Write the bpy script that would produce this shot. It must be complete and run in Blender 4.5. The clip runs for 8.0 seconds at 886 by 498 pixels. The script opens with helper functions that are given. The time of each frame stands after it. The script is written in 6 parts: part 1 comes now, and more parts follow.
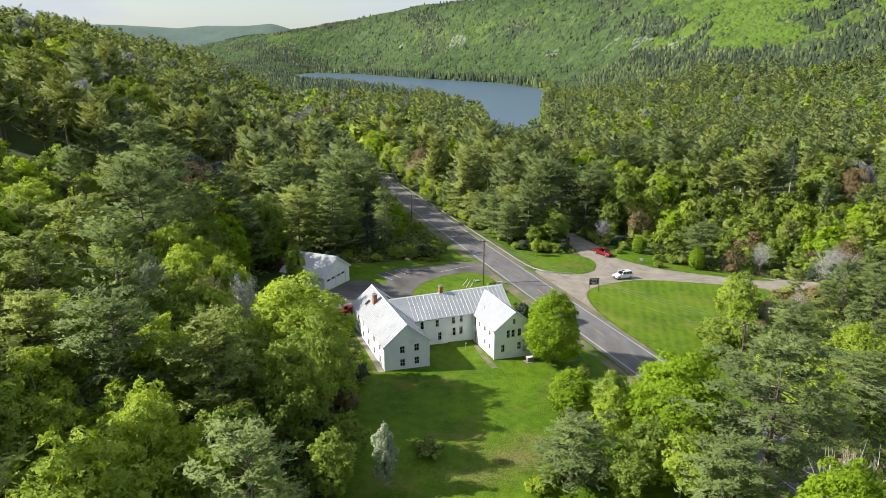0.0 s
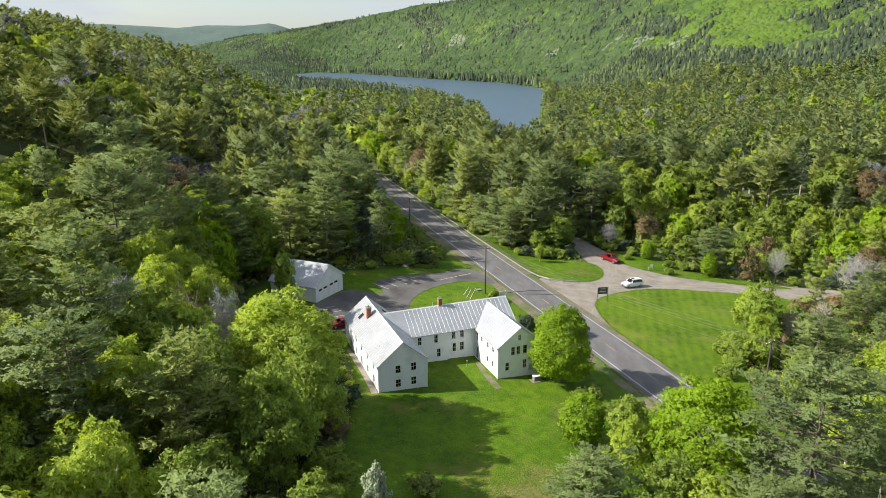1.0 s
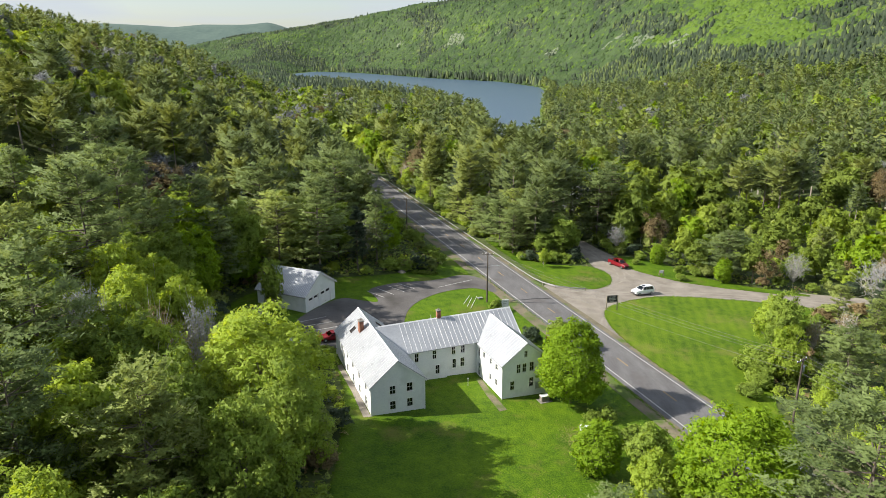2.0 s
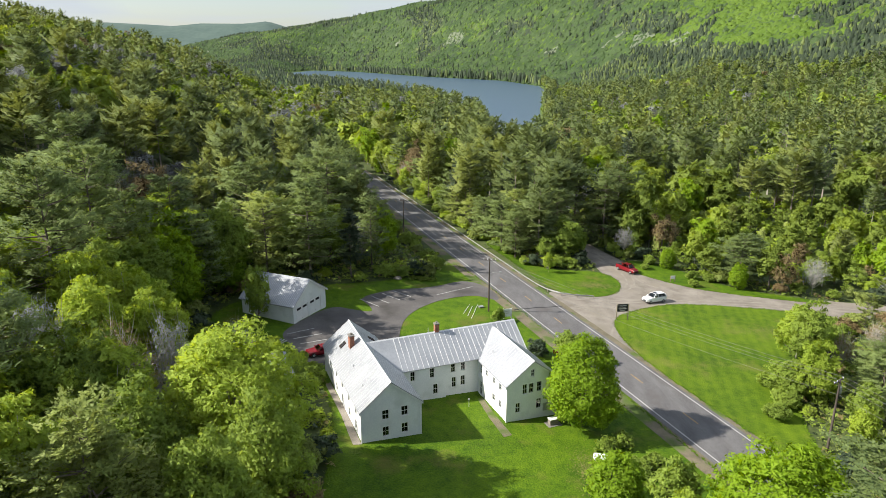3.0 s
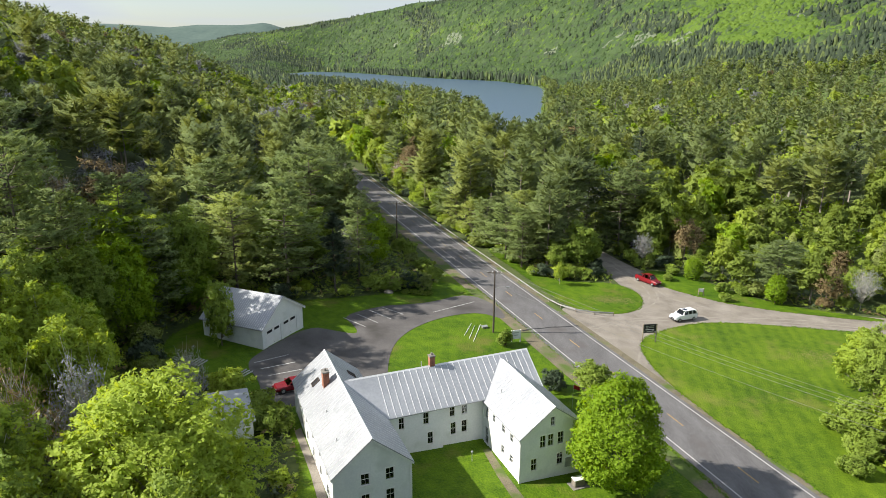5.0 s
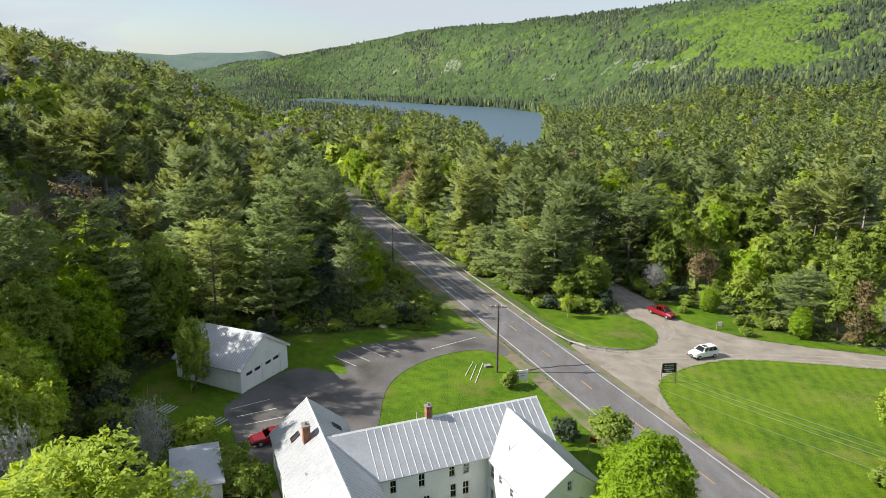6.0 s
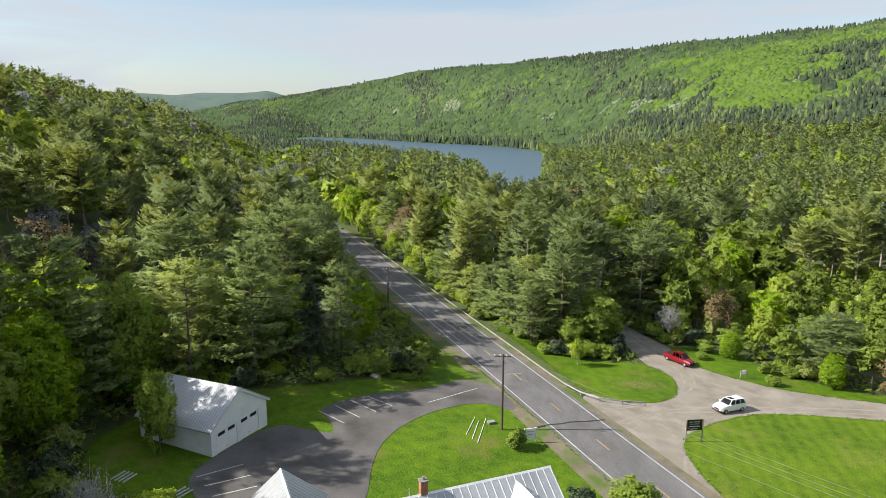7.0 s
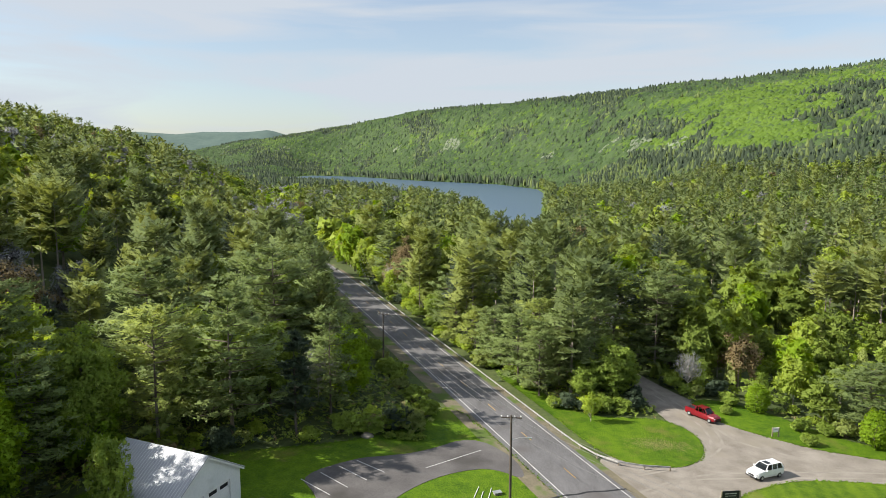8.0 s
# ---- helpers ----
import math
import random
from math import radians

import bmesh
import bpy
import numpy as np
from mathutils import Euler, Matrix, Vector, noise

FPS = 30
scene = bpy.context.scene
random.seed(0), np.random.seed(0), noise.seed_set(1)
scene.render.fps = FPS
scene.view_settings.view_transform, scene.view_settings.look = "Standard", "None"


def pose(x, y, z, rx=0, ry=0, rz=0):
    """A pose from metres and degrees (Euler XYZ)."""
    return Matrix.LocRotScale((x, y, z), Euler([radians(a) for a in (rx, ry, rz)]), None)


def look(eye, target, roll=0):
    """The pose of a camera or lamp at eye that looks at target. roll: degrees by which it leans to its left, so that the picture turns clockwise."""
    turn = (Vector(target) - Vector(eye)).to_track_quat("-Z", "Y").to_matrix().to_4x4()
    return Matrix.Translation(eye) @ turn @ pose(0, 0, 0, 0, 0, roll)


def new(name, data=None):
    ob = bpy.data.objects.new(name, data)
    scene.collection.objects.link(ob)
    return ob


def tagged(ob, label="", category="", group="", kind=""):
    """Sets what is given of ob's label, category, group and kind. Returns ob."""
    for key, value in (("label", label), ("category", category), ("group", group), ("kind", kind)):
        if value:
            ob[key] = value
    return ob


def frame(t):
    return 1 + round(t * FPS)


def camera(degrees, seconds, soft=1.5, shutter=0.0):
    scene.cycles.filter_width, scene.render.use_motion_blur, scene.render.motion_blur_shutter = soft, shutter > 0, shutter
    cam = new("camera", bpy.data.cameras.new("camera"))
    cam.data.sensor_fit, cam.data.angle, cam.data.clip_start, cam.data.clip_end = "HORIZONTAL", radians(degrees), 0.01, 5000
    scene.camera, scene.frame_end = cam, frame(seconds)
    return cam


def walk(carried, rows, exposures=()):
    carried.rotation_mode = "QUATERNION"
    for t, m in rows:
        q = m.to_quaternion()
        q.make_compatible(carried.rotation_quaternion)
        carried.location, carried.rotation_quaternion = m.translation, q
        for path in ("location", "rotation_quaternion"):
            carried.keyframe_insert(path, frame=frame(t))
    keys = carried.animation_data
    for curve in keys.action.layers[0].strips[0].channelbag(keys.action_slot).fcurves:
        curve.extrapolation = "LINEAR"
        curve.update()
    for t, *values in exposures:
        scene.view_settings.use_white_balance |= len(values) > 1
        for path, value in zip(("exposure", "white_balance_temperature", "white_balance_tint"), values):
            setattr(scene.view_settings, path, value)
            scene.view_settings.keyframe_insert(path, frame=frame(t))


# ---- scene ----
cam = camera(67.5, 8.0, soft=0.8)
METRES, EYE, TILT, LEAN, TURN = 73.0, 50.0, -16.5, 0.0, 0.0
ROWS = [
    (0.0, 0.0, 0.0, 0.0, 0.0, 0.0, 0.0),
    (0.5, 0.0007, 0.0599, 0.012, -0.02, 0.01, 0.0),
    (1.0, 0.0, 0.1208, 0.0213, -0.06, -0.0, -0.0),
    (1.5, -0.0004, 0.1816, 0.0294, -0.11, -0.01, 0.01),
    (3.0, 0.0013, 0.365, 0.0537, -0.25, -0.09, 0.04),
    (3.5, 0.0027, 0.4231, 0.0584, -0.27, -0.1, 0.05),
    (4.0, 0.0035, 0.4864, 0.0625, -0.32, -0.13, 0.03),
    (5.5, 0.0062, 0.672, 0.0787, -0.4, 0.62, 0.05),
    (6.0, 0.0071, 0.7346, 0.0852, -0.44, 2.3, 0.06),
    (6.5, 0.0082, 0.7973, 0.0915, -0.46, 3.93, 0.05),
    (7.0, 0.0105, 0.862, 0.0987, -0.47, 5.57, 0.07),
    (7.5, 0.0115, 0.9275, 0.1077, -0.49, 7.22, 0.04),
    (8.0, 0.0115, 0.991, 0.1241, -0.5, 8.85, 0.04),
]
walk(cam, [(t, pose(0, 0, EYE, TILT, LEAN, TURN) @ pose(METRES * x, METRES * y, METRES * z, 90 + pitch, roll, yaw)) for t, x, y, z, yaw, pitch, roll in ROWS])

# sun from the south-west, 36 degrees high
SUN = Vector((-11.3, -1.13, 8.4)).normalized()
EXPOSURE = 0.88
world = bpy.data.worlds.new("sky")
scene.world = world
world.use_nodes = True
wn, wl = world.node_tree.nodes, world.node_tree.links
wn.clear()
sky = wn.new("ShaderNodeTexSky")
sky.sky_type, sky.sun_disc = "NISHITA", False
sky.sun_elevation, sky.sun_rotation = math.asin(SUN.z), math.atan2(SUN.x, SUN.y)
sky.air_density, sky.dust_density, sky.ozone_density = 1.0, 1.2, 1.0
wt = wn.new("ShaderNodeTexCoord")
wm = wn.new("ShaderNodeMapping")
wm.inputs["Scale"].default_value = (1.3, 2.2, 11.0)
wm.inputs["Rotation"].default_value = (0.0, 0.0, 0.35)
wz = wn.new("ShaderNodeTexNoise")
wz.inputs["Scale"].default_value, wz.inputs["Detail"].default_value = 1.7, 7.0
wz.inputs["Distortion"].default_value = 0.6
wr = wn.new("ShaderNodeMapRange")
wr.inputs["From Min"].default_value, wr.inputs["From Max"].default_value = 0.40, 0.60
wr.inputs["To Min"].default_value, wr.inputs["To Max"].default_value = 0.28, 0.95
wx = wn.new("ShaderNodeMix")
wx.data_type = "RGBA"
wx.inputs["B"].default_value = (3.9, 4.25, 4.7, 1)
wb = wn.new("ShaderNodeBackground")
wb.inputs["Strength"].default_value = 0.09
wo = wn.new("ShaderNodeOutputWorld")
wl.new(wt.outputs["Generated"], wm.inputs["Vector"])
wl.new(wm.outputs["Vector"], wz.inputs["Vector"])
wl.new(wz.outputs["Fac"], wr.inputs["Value"])
wl.new(wr.outputs["Result"], wx.inputs["Factor"])
wl.new(sky.outputs["Color"], wx.inputs["A"])
wl.new(wx.outputs["Result"], wb.inputs["Color"])
wl.new(wb.outputs["Background"], wo.inputs["Surface"])
lamp = bpy.data.lights.new("sun", "SUN")
lamp.energy, lamp.angle, lamp.color = 5.0, radians(0.6), (1.0, 0.94, 0.84)
sun = new("sun", lamp)
sun.matrix_world = look(SUN * 300, (0, 0, 0))
scene.view_settings.exposure = EXPOSURE


# ---------- materials ----------
def material(name, low, high, scale=1.0, fine=12.0, rough=0.8, bump=0.2, metal=0.0, spec=0.3, stretch=(1, 1, 1), spread=(0.35, 0.65), stain=None, stain_scale=0.15, stain_cut=(0.55, 0.7)):
    """A surface whose colour wanders between low and high at two scales, with fine relief and, where given, stains."""
    m = bpy.data.materials.new(name)
    m.use_nodes = True
    n, l = m.node_tree.nodes, m.node_tree.links
    b = n["Principled BSDF"]
    g = n.new("ShaderNodeNewGeometry")
    mp = n.new("ShaderNodeMapping")
    mp.inputs["Scale"].default_value = stretch
    l.new(g.outputs["Position"], mp.inputs["Vector"])
    a, f = n.new("ShaderNodeTexNoise"), n.new("ShaderNodeTexNoise")
    a.inputs["Scale"].default_value, a.inputs["Detail"].default_value = scale, 5
    f.inputs["Scale"].default_value, f.inputs["Detail"].default_value = fine, 4
    for t in (a, f):
        l.new(mp.outputs["Vector"], t.inputs["Vector"])
    s = n.new("ShaderNodeMath")
    s.operation = "MULTIPLY_ADD"
    s.inputs[1].default_value = 0.45
    l.new(f.outputs["Fac"], s.inputs[0])
    h = n.new("ShaderNodeMath")
    h.operation = "MULTIPLY"
    h.inputs[1].default_value = 0.55
    l.new(a.outputs["Fac"], h.inputs[0])
    l.new(h.outputs[0], s.inputs[2])
    r = n.new("ShaderNodeMapRange")
    r.inputs["From Min"].default_value, r.inputs["From Max"].default_value = spread
    l.new(s.outputs[0], r.inputs["Value"])
    c = n.new("ShaderNodeMix")
    c.data_type = "RGBA"
    c.inputs["A"].default_value, c.inputs["B"].default_value = (*low, 1), (*high, 1)
    l.new(r.outputs["Result"], c.inputs["Factor"])
    out = c.outputs["Result"]
    if stain:
        k = n.new("ShaderNodeTexNoise")
        k.inputs["Scale"].default_value, k.inputs["Detail"].default_value = stain_scale, 6
        l.new(g.outputs["Position"], k.inputs["Vector"])
        kr = n.new("ShaderNodeMapRange")
        kr.inputs["From Min"].default_value, kr.inputs["From Max"].default_value = stain_cut
        l.new(k.outputs["Fac"], kr.inputs["Value"])
        d = n.new("ShaderNodeMix")
        d.data_type = "RGBA"
        d.inputs["B"].default_value = (*stain, 1)
        l.new(kr.outputs["Result"], d.inputs["Factor"])
        l.new(out, d.inputs["A"])
        out = d.outputs["Result"]
    l.new(out, b.inputs["Base Color"])
    b.inputs["Roughness"].default_value, b.inputs["Metallic"].default_value = rough, metal
    b.inputs["Specular IOR Level"].default_value = spec
    if bump:
        u = n.new("ShaderNodeBump")
        u.inputs["Strength"].default_value, u.inputs["Distance"].default_value = bump, 0.05
        l.new(s.outputs[0], u.inputs["Height"])
        l.new(u.outputs["Normal"], b.inputs["Normal"])
    return m


def foliage(name, dark, light, through_light=0.3, grain=7.0, patch=0.11, cover=0.5, tilted=0.9, shares=(0.3, 0.2, 0.2, 0.3)):
    """Sprays of leaves: grain leaves to the metre with gaps between; each tree, spray and leaf keeps its own tint and tilt; some light passes through."""
    m = bpy.data.materials.new(name)
    m.use_nodes = True
    n, l = m.node_tree.nodes, m.node_tree.links
    b, o = n["Principled BSDF"], n["Material Output"]
    g, ob = n.new("ShaderNodeNewGeometry"), n.new("ShaderNodeObjectInfo")
    z = n.new("ShaderNodeTexNoise")
    z.inputs["Scale"].default_value, z.inputs["Detail"].default_value = patch, 3
    l.new(g.outputs["Position"], z.inputs["Vector"])
    zr = n.new("ShaderNodeMapRange")
    zr.inputs["From Min"].default_value, zr.inputs["From Max"].default_value = 0.35, 0.65
    l.new(z.outputs["Fac"], zr.inputs["Value"])
    v = n.new("ShaderNodeTexVoronoi")
    v.inputs["Scale"].default_value = grain
    l.new(g.outputs["Position"], v.inputs["Vector"])
    one = n.new("ShaderNodeSeparateColor")
    l.new(v.outputs["Color"], one.inputs["Color"])
    parts = zip((zr.outputs["Result"], ob.outputs["Random"], g.outputs["Random Per Island"], one.outputs["Red"]), shares)
    total = None
    for socket, weight in parts:
        q = n.new("ShaderNodeMath")
        q.operation = "MULTIPLY_ADD"
        q.inputs[1].default_value, q.inputs[2].default_value = weight, 0
        l.new(socket, q.inputs[0])
        if total:
            l.new(total, q.inputs[2])
        total = q.outputs[0]
    c = n.new("ShaderNodeMix")
    c.data_type = "RGBA"
    c.inputs["A"].default_value, c.inputs["B"].default_value = (*dark, 1), (*light, 1)
    l.new(total, c.inputs["Factor"])
    l.new(c.outputs["Result"], b.inputs["Base Color"])
    b.inputs["Roughness"].default_value, b.inputs["Specular IOR Level"].default_value = 0.55, 0.12
    tilt, add, norm = n.new("ShaderNodeVectorMath"), n.new("ShaderNodeVectorMath"), n.new("ShaderNodeVectorMath")
    tilt.operation, add.operation, norm.operation = "MULTIPLY_ADD", "ADD", "NORMALIZE"
    tilt.inputs[1].default_value, tilt.inputs[2].default_value = (tilted,) * 3, (-tilted / 2,) * 3
    l.new(v.outputs["Color"], tilt.inputs[0])
    l.new(tilt.outputs[0], add.inputs[0])
    l.new(g.outputs["Normal"], add.inputs[1])
    l.new(add.outputs[0], norm.inputs[0])
    l.new(norm.outputs[0], b.inputs["Normal"])
    t = n.new("ShaderNodeBsdfTranslucent")
    hs = n.new("ShaderNodeHueSaturation")
    hs.inputs["Hue"].default_value, hs.inputs["Saturation"].default_value, hs.inputs["Value"].default_value = 0.485, 1.1, 1.3
    l.new(c.outputs["Result"], hs.inputs["Color"])
    l.new(hs.outputs["Color"], t.inputs["Color"])
    l.new(norm.outputs[0], t.inputs["Normal"])
    x, gap = n.new("ShaderNodeMixShader"), n.new("ShaderNodeMixShader")
    x.inputs["Fac"].default_value = through_light
    l.new(b.outputs["BSDF"], x.inputs[1])
    l.new(t.outputs["BSDF"], x.inputs[2])
    less, clear = n.new("ShaderNodeMath"), n.new("ShaderNodeBsdfTransparent")
    less.operation = "LESS_THAN"
    less.inputs[1].default_value = cover
    l.new(v.outputs["Distance"], less.inputs[0])
    l.new(less.outputs[0], gap.inputs["Fac"])
    l.new(clear.outputs["BSDF"], gap.inputs[1])
    l.new(x.outputs["Shader"], gap.inputs[2])
    l.new(gap.outputs["Shader"], o.inputs["Surface"])
    return m


# blue is raised in every tint, putting some haze into the leaf colours
TINTS = {
    "pine": ((0.046, 0.072, 0.030), (0.210, 0.266, 0.088), 0.24),
    "dark": ((0.020, 0.034, 0.022), (0.085, 0.115, 0.065), 0.2),
    "soft": ((0.076, 0.112, 0.035), (0.275, 0.318, 0.083), 0.26),
    "maple": ((0.112, 0.205, 0.013), (0.300, 0.440, 0.031), 0.36),
    "green": ((0.080, 0.130, 0.025), (0.255, 0.332, 0.060), 0.34),
    "spring": ((0.145, 0.220, 0.026), (0.370, 0.460, 0.071), 0.36),
    "rust": ((0.150, 0.120, 0.065), (0.320, 0.250, 0.122), 0.3),
    "pale": ((0.170, 0.175, 0.173), (0.330, 0.340, 0.359), 0.3),
    "vivid": ((0.072, 0.138, 0.020), (0.155, 0.242, 0.035), 0.26),
    "far": ((0.040, 0.080, 0.027), (0.100, 0.150, 0.053), 0.22),
    "blossom": ((0.160, 0.195, 0.125), (0.270, 0.310, 0.213), 0.2),
}
RICH = {"pine": 1.15, "soft": 1.15, "green": 1.12, "dark": 1.1, "spring": 1.0, "maple": 0.88, "blossom": 1.3}
LEAF = {k: foliage(k + "_leaves", [c * 1.05 * RICH.get(k, 1.0) for c in v[0]], [c * 1.25 * RICH.get(k, 1.0) for c in v[1]], v[2] + 0.07, grain=5.0 if k != "pale" else 8.0, cover=0.58) for k, v in TINTS.items()}
WOOD_LEAF = {k: foliage(k + "_woodland_leaves", [c * 0.75 for c in v[0]], [c * 0.94 for c in v[1]], v[2], grain=2.8, cover=0.62 if k not in ("pale", "rust") else 0.4) for k, v in TINTS.items()}
LAKE_LEAF = {k: foliage(k + "_lakeside_leaves", [c * 0.8 for c in v[0]], v[1], v[2] * 0.7, grain=1.3, cover=0.74 if k not in ("pale", "rust") else 0.45) for k, v in TINTS.items()}
HILL_LEAF = {k: foliage(k + "_hillside_leaves", [a * 0.7 + (b - a) * 0.05 for a, b in zip(v[0], v[1])], [b * 0.8 for b in v[1]], v[2] * 0.5, grain=0.42, patch=0.02, cover=1.4, tilted=0.55, shares=(0.45, 0.05, 0.15, 0.35)) for k, v in TINTS.items()}
LEAF_KINDS = list(LEAF)
BARK = material("bark", (0.07, 0.055, 0.042), (0.20, 0.17, 0.14), 2.0, 14, 0.9, 0.6, stretch=(1, 1, 0.3))
PINE_BARK = material("pine_bark", (0.16, 0.13, 0.11), (0.34, 0.29, 0.26), 2.0, 14, 0.9, 0.3)
PALE_BARK = material("pale_bark", (0.28, 0.26, 0.23), (0.55, 0.52, 0.47), 2.0, 10, 0.85, 0.4)
SOIL = material("forest_floor", (0.035, 0.055, 0.016), (0.095, 0.120, 0.035), 0.12, 1.3, 0.95, 0.8, stain=(0.06, 0.10, 0.02), stain_scale=0.05)
CANOPY = material("distant_canopy", (0.060, 0.105, 0.026), (0.110, 0.165, 0.042), 0.02, 0.15, 0.95, 0.0)
# bluish base colour stands in for the haze over the farthest hills
FAR_CANOPY = material("far_hazy_canopy", (0.058, 0.095, 0.085), (0.088, 0.130, 0.110), 0.01, 0.05, 0.95, 0.0)


def grass_material(name, low, high, dry, dry_cut, stripes=0.0, stripe_gap=1.9):
    """Grass: fine blades' speckle, tufts, wide patches, dry places and, where mown, stripes."""
    m = bpy.data.materials.new(name)
    m.use_nodes = True
    n, l = m.node_tree.nodes, m.node_tree.links
    b = n["Principled BSDF"]
    g = n.new("ShaderNodeNewGeometry")
    total = None
    for scale, weight in ((0.09, 0.3), (0.7, 0.3), (4.5, 0.4)):
        z, q = n.new("ShaderNodeTexNoise"), n.new("ShaderNodeMath")
        z.inputs["Scale"].default_value, z.inputs["Detail"].default_value = scale, 4
        l.new(g.outputs["Position"], z.inputs["Vector"])
        q.operation = "MULTIPLY_ADD"
        q.inputs[1].default_value, q.inputs[2].default_value = weight, 0
        l.new(z.outputs["Fac"], q.inputs[0])
        if total:
            l.new(total, q.inputs[2])
        total = q.outputs[0]
    fine = z
    if stripes:
        w, q = n.new("ShaderNodeTexWave"), n.new("ShaderNodeMath")
        w.inputs["Scale"].default_value, w.inputs["Distortion"].default_value = 0.314 / stripe_gap, 3.0
        w.inputs["Detail"].default_value, w.inputs["Detail Scale"].default_value = 3, 0.8
        mp = n.new("ShaderNodeMapping")
        mp.inputs["Rotation"].default_value = (0, 0, radians(14))
        l.new(g.outputs["Position"], mp.inputs["Vector"])
        l.new(mp.outputs["Vector"], w.inputs["Vector"])
        q.operation = "MULTIPLY_ADD"
        q.inputs[1].default_value = stripes
        l.new(w.outputs["Fac"], q.inputs[0])
        l.new(total, q.inputs[2])
        total = q.outputs[0]
    r = n.new("ShaderNodeMapRange")
    r.inputs["From Min"].default_value, r.inputs["From Max"].default_value = 0.36, 0.64 + stripes
    l.new(total, r.inputs["Value"])
    c, d = n.new("ShaderNodeMix"), n.new("ShaderNodeMix")
    c.data_type = d.data_type = "RGBA"
    c.inputs["A"].default_value, c.inputs["B"].default_value = (*low, 1), (*high, 1)
    l.new(r.outputs["Result"], c.inputs["Factor"])
    k, kr = n.new("ShaderNodeTexNoise"), n.new("ShaderNodeMapRange")
    k.inputs["Scale"].default_value, k.inputs["Detail"].default_value, k.inputs["Roughness"].default_value = 0.1, 8, 0.65
    l.new(g.outputs["Position"], k.inputs["Vector"])
    kr.inputs["From Min"].default_value, kr.inputs["From Max"].default_value = dry_cut
    kr.inputs["To Max"].default_value = 0.8
    l.new(k.outputs["Fac"], kr.inputs["Value"])
    l.new(kr.outputs["Result"], d.inputs["Factor"])
    l.new(c.outputs["Result"], d.inputs["A"])
    d.inputs["B"].default_value = (*dry, 1)
    l.new(d.outputs["Result"], b.inputs["Base Color"])
    b.inputs["Roughness"].default_value, b.inputs["Specular IOR Level"].default_value = 0.8, 0.15
    u = n.new("ShaderNodeBump")
    u.inputs["Strength"].default_value, u.inputs["Distance"].default_value = 0.9, 0.12
    l.new(fine.outputs["Fac"], u.inputs["Height"])
    l.new(u.outputs["Normal"], b.inputs["Normal"])
    return m


GRASS = grass_material("lawn_grass", (0.026, 0.072, 0.003), (0.118, 0.195, 0.007), (0.15, 0.135, 0.036), (0.55, 0.69))
MOWN = grass_material("mown_grass", (0.034, 0.080, 0.004), (0.140, 0.212, 0.010), (0.17, 0.17, 0.04), (0.53, 0.68), 0.06)
ASPHALT = material("road_asphalt", (0.096, 0.093, 0.094), (0.164, 0.160, 0.162), 0.6, 9.0, 0.85, 0.25, stretch=(1, 0.25, 1), stain=(0.108, 0.100, 0.098), stain_scale=0.2)
DRIVE = material("drive_asphalt", (0.074, 0.069, 0.068), (0.132, 0.124, 0.120), 0.3, 6.0, 0.85, 0.25, stain=(0.056, 0.052, 0.048), stain_scale=0.13)
GRAVEL = material("gravel", (0.160, 0.140, 0.116), (0.288, 0.260, 0.224), 0.35, 7.0, 0.95, 0.6, stain=(0.224, 0.200, 0.160), stain_scale=0.16)
SHOULDER = material("shoulder_dirt", (0.104, 0.092, 0.060), (0.208, 0.180, 0.124), 0.5, 6.0, 0.95, 0.5, stain=(0.080, 0.120, 0.024), stain_scale=0.25, stain_cut=(0.5, 0.62))
WHITE_LINE = material("white_line_paint", (0.336, 0.336, 0.328), (0.528, 0.528, 0.512), 1.5, 12, 0.7, 0.1)
YELLOW_LINE = material("yellow_line_paint", (0.288, 0.192, 0.080), (0.440, 0.304, 0.128), 1.5, 12, 0.7, 0.1)
TAR = material("crack_sealant", (0.018, 0.018, 0.020), (0.04, 0.04, 0.042), 2, 9, 0.6, 0.1)
CLAPBOARD = material("white_clapboard", (0.644, 0.662, 0.662), (0.754, 0.764, 0.754), 0.4, 5.0, 0.6, 0.08, stain=(0.607, 0.626, 0.607), stain_scale=0.5)
TRIM = material("white_trim", (0.662, 0.662, 0.653), (0.773, 0.773, 0.764), 1.0, 8, 0.55, 0.05)
ROOF = material("roof_metal", (0.315, 0.330, 0.355), (0.415, 0.430, 0.455), 0.25, 4.0, 0.42, 0.08, 0.35, 0.5, stain=(0.290, 0.305, 0.330), stain_scale=0.3)
SEAM = material("roof_seam", (0.581, 0.590, 0.598), (0.704, 0.713, 0.722), 0.8, 6.0, 0.4, 0.05, 0.2)
BRICK = material("chimney_brick", (0.20, 0.085, 0.055), (0.36, 0.17, 0.11), 1.5, 14, 0.9, 0.4)
STONE = material("foundation_stone", (0.128, 0.120, 0.112), (0.264, 0.248, 0.224), 1.5, 9, 0.9, 0.5)
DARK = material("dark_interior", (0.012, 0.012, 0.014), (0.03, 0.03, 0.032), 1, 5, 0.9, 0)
POLE = material("creosoted_pole", (0.045, 0.036, 0.030), (0.11, 0.09, 0.075), 2, 14, 0.9, 0.4, stretch=(1, 1, 0.2))
RAIL_STEEL = material("weathered_rail_steel", (0.190, 0.190, 0.180), (0.310, 0.312, 0.305), 1.5, 9, 0.6, 0.05, 0.4, 0.4)
STEEL = material("galvanised_steel", (0.336, 0.352, 0.360), (0.480, 0.488, 0.496), 1.5, 9, 0.45, 0.05, 0.6, 0.5)
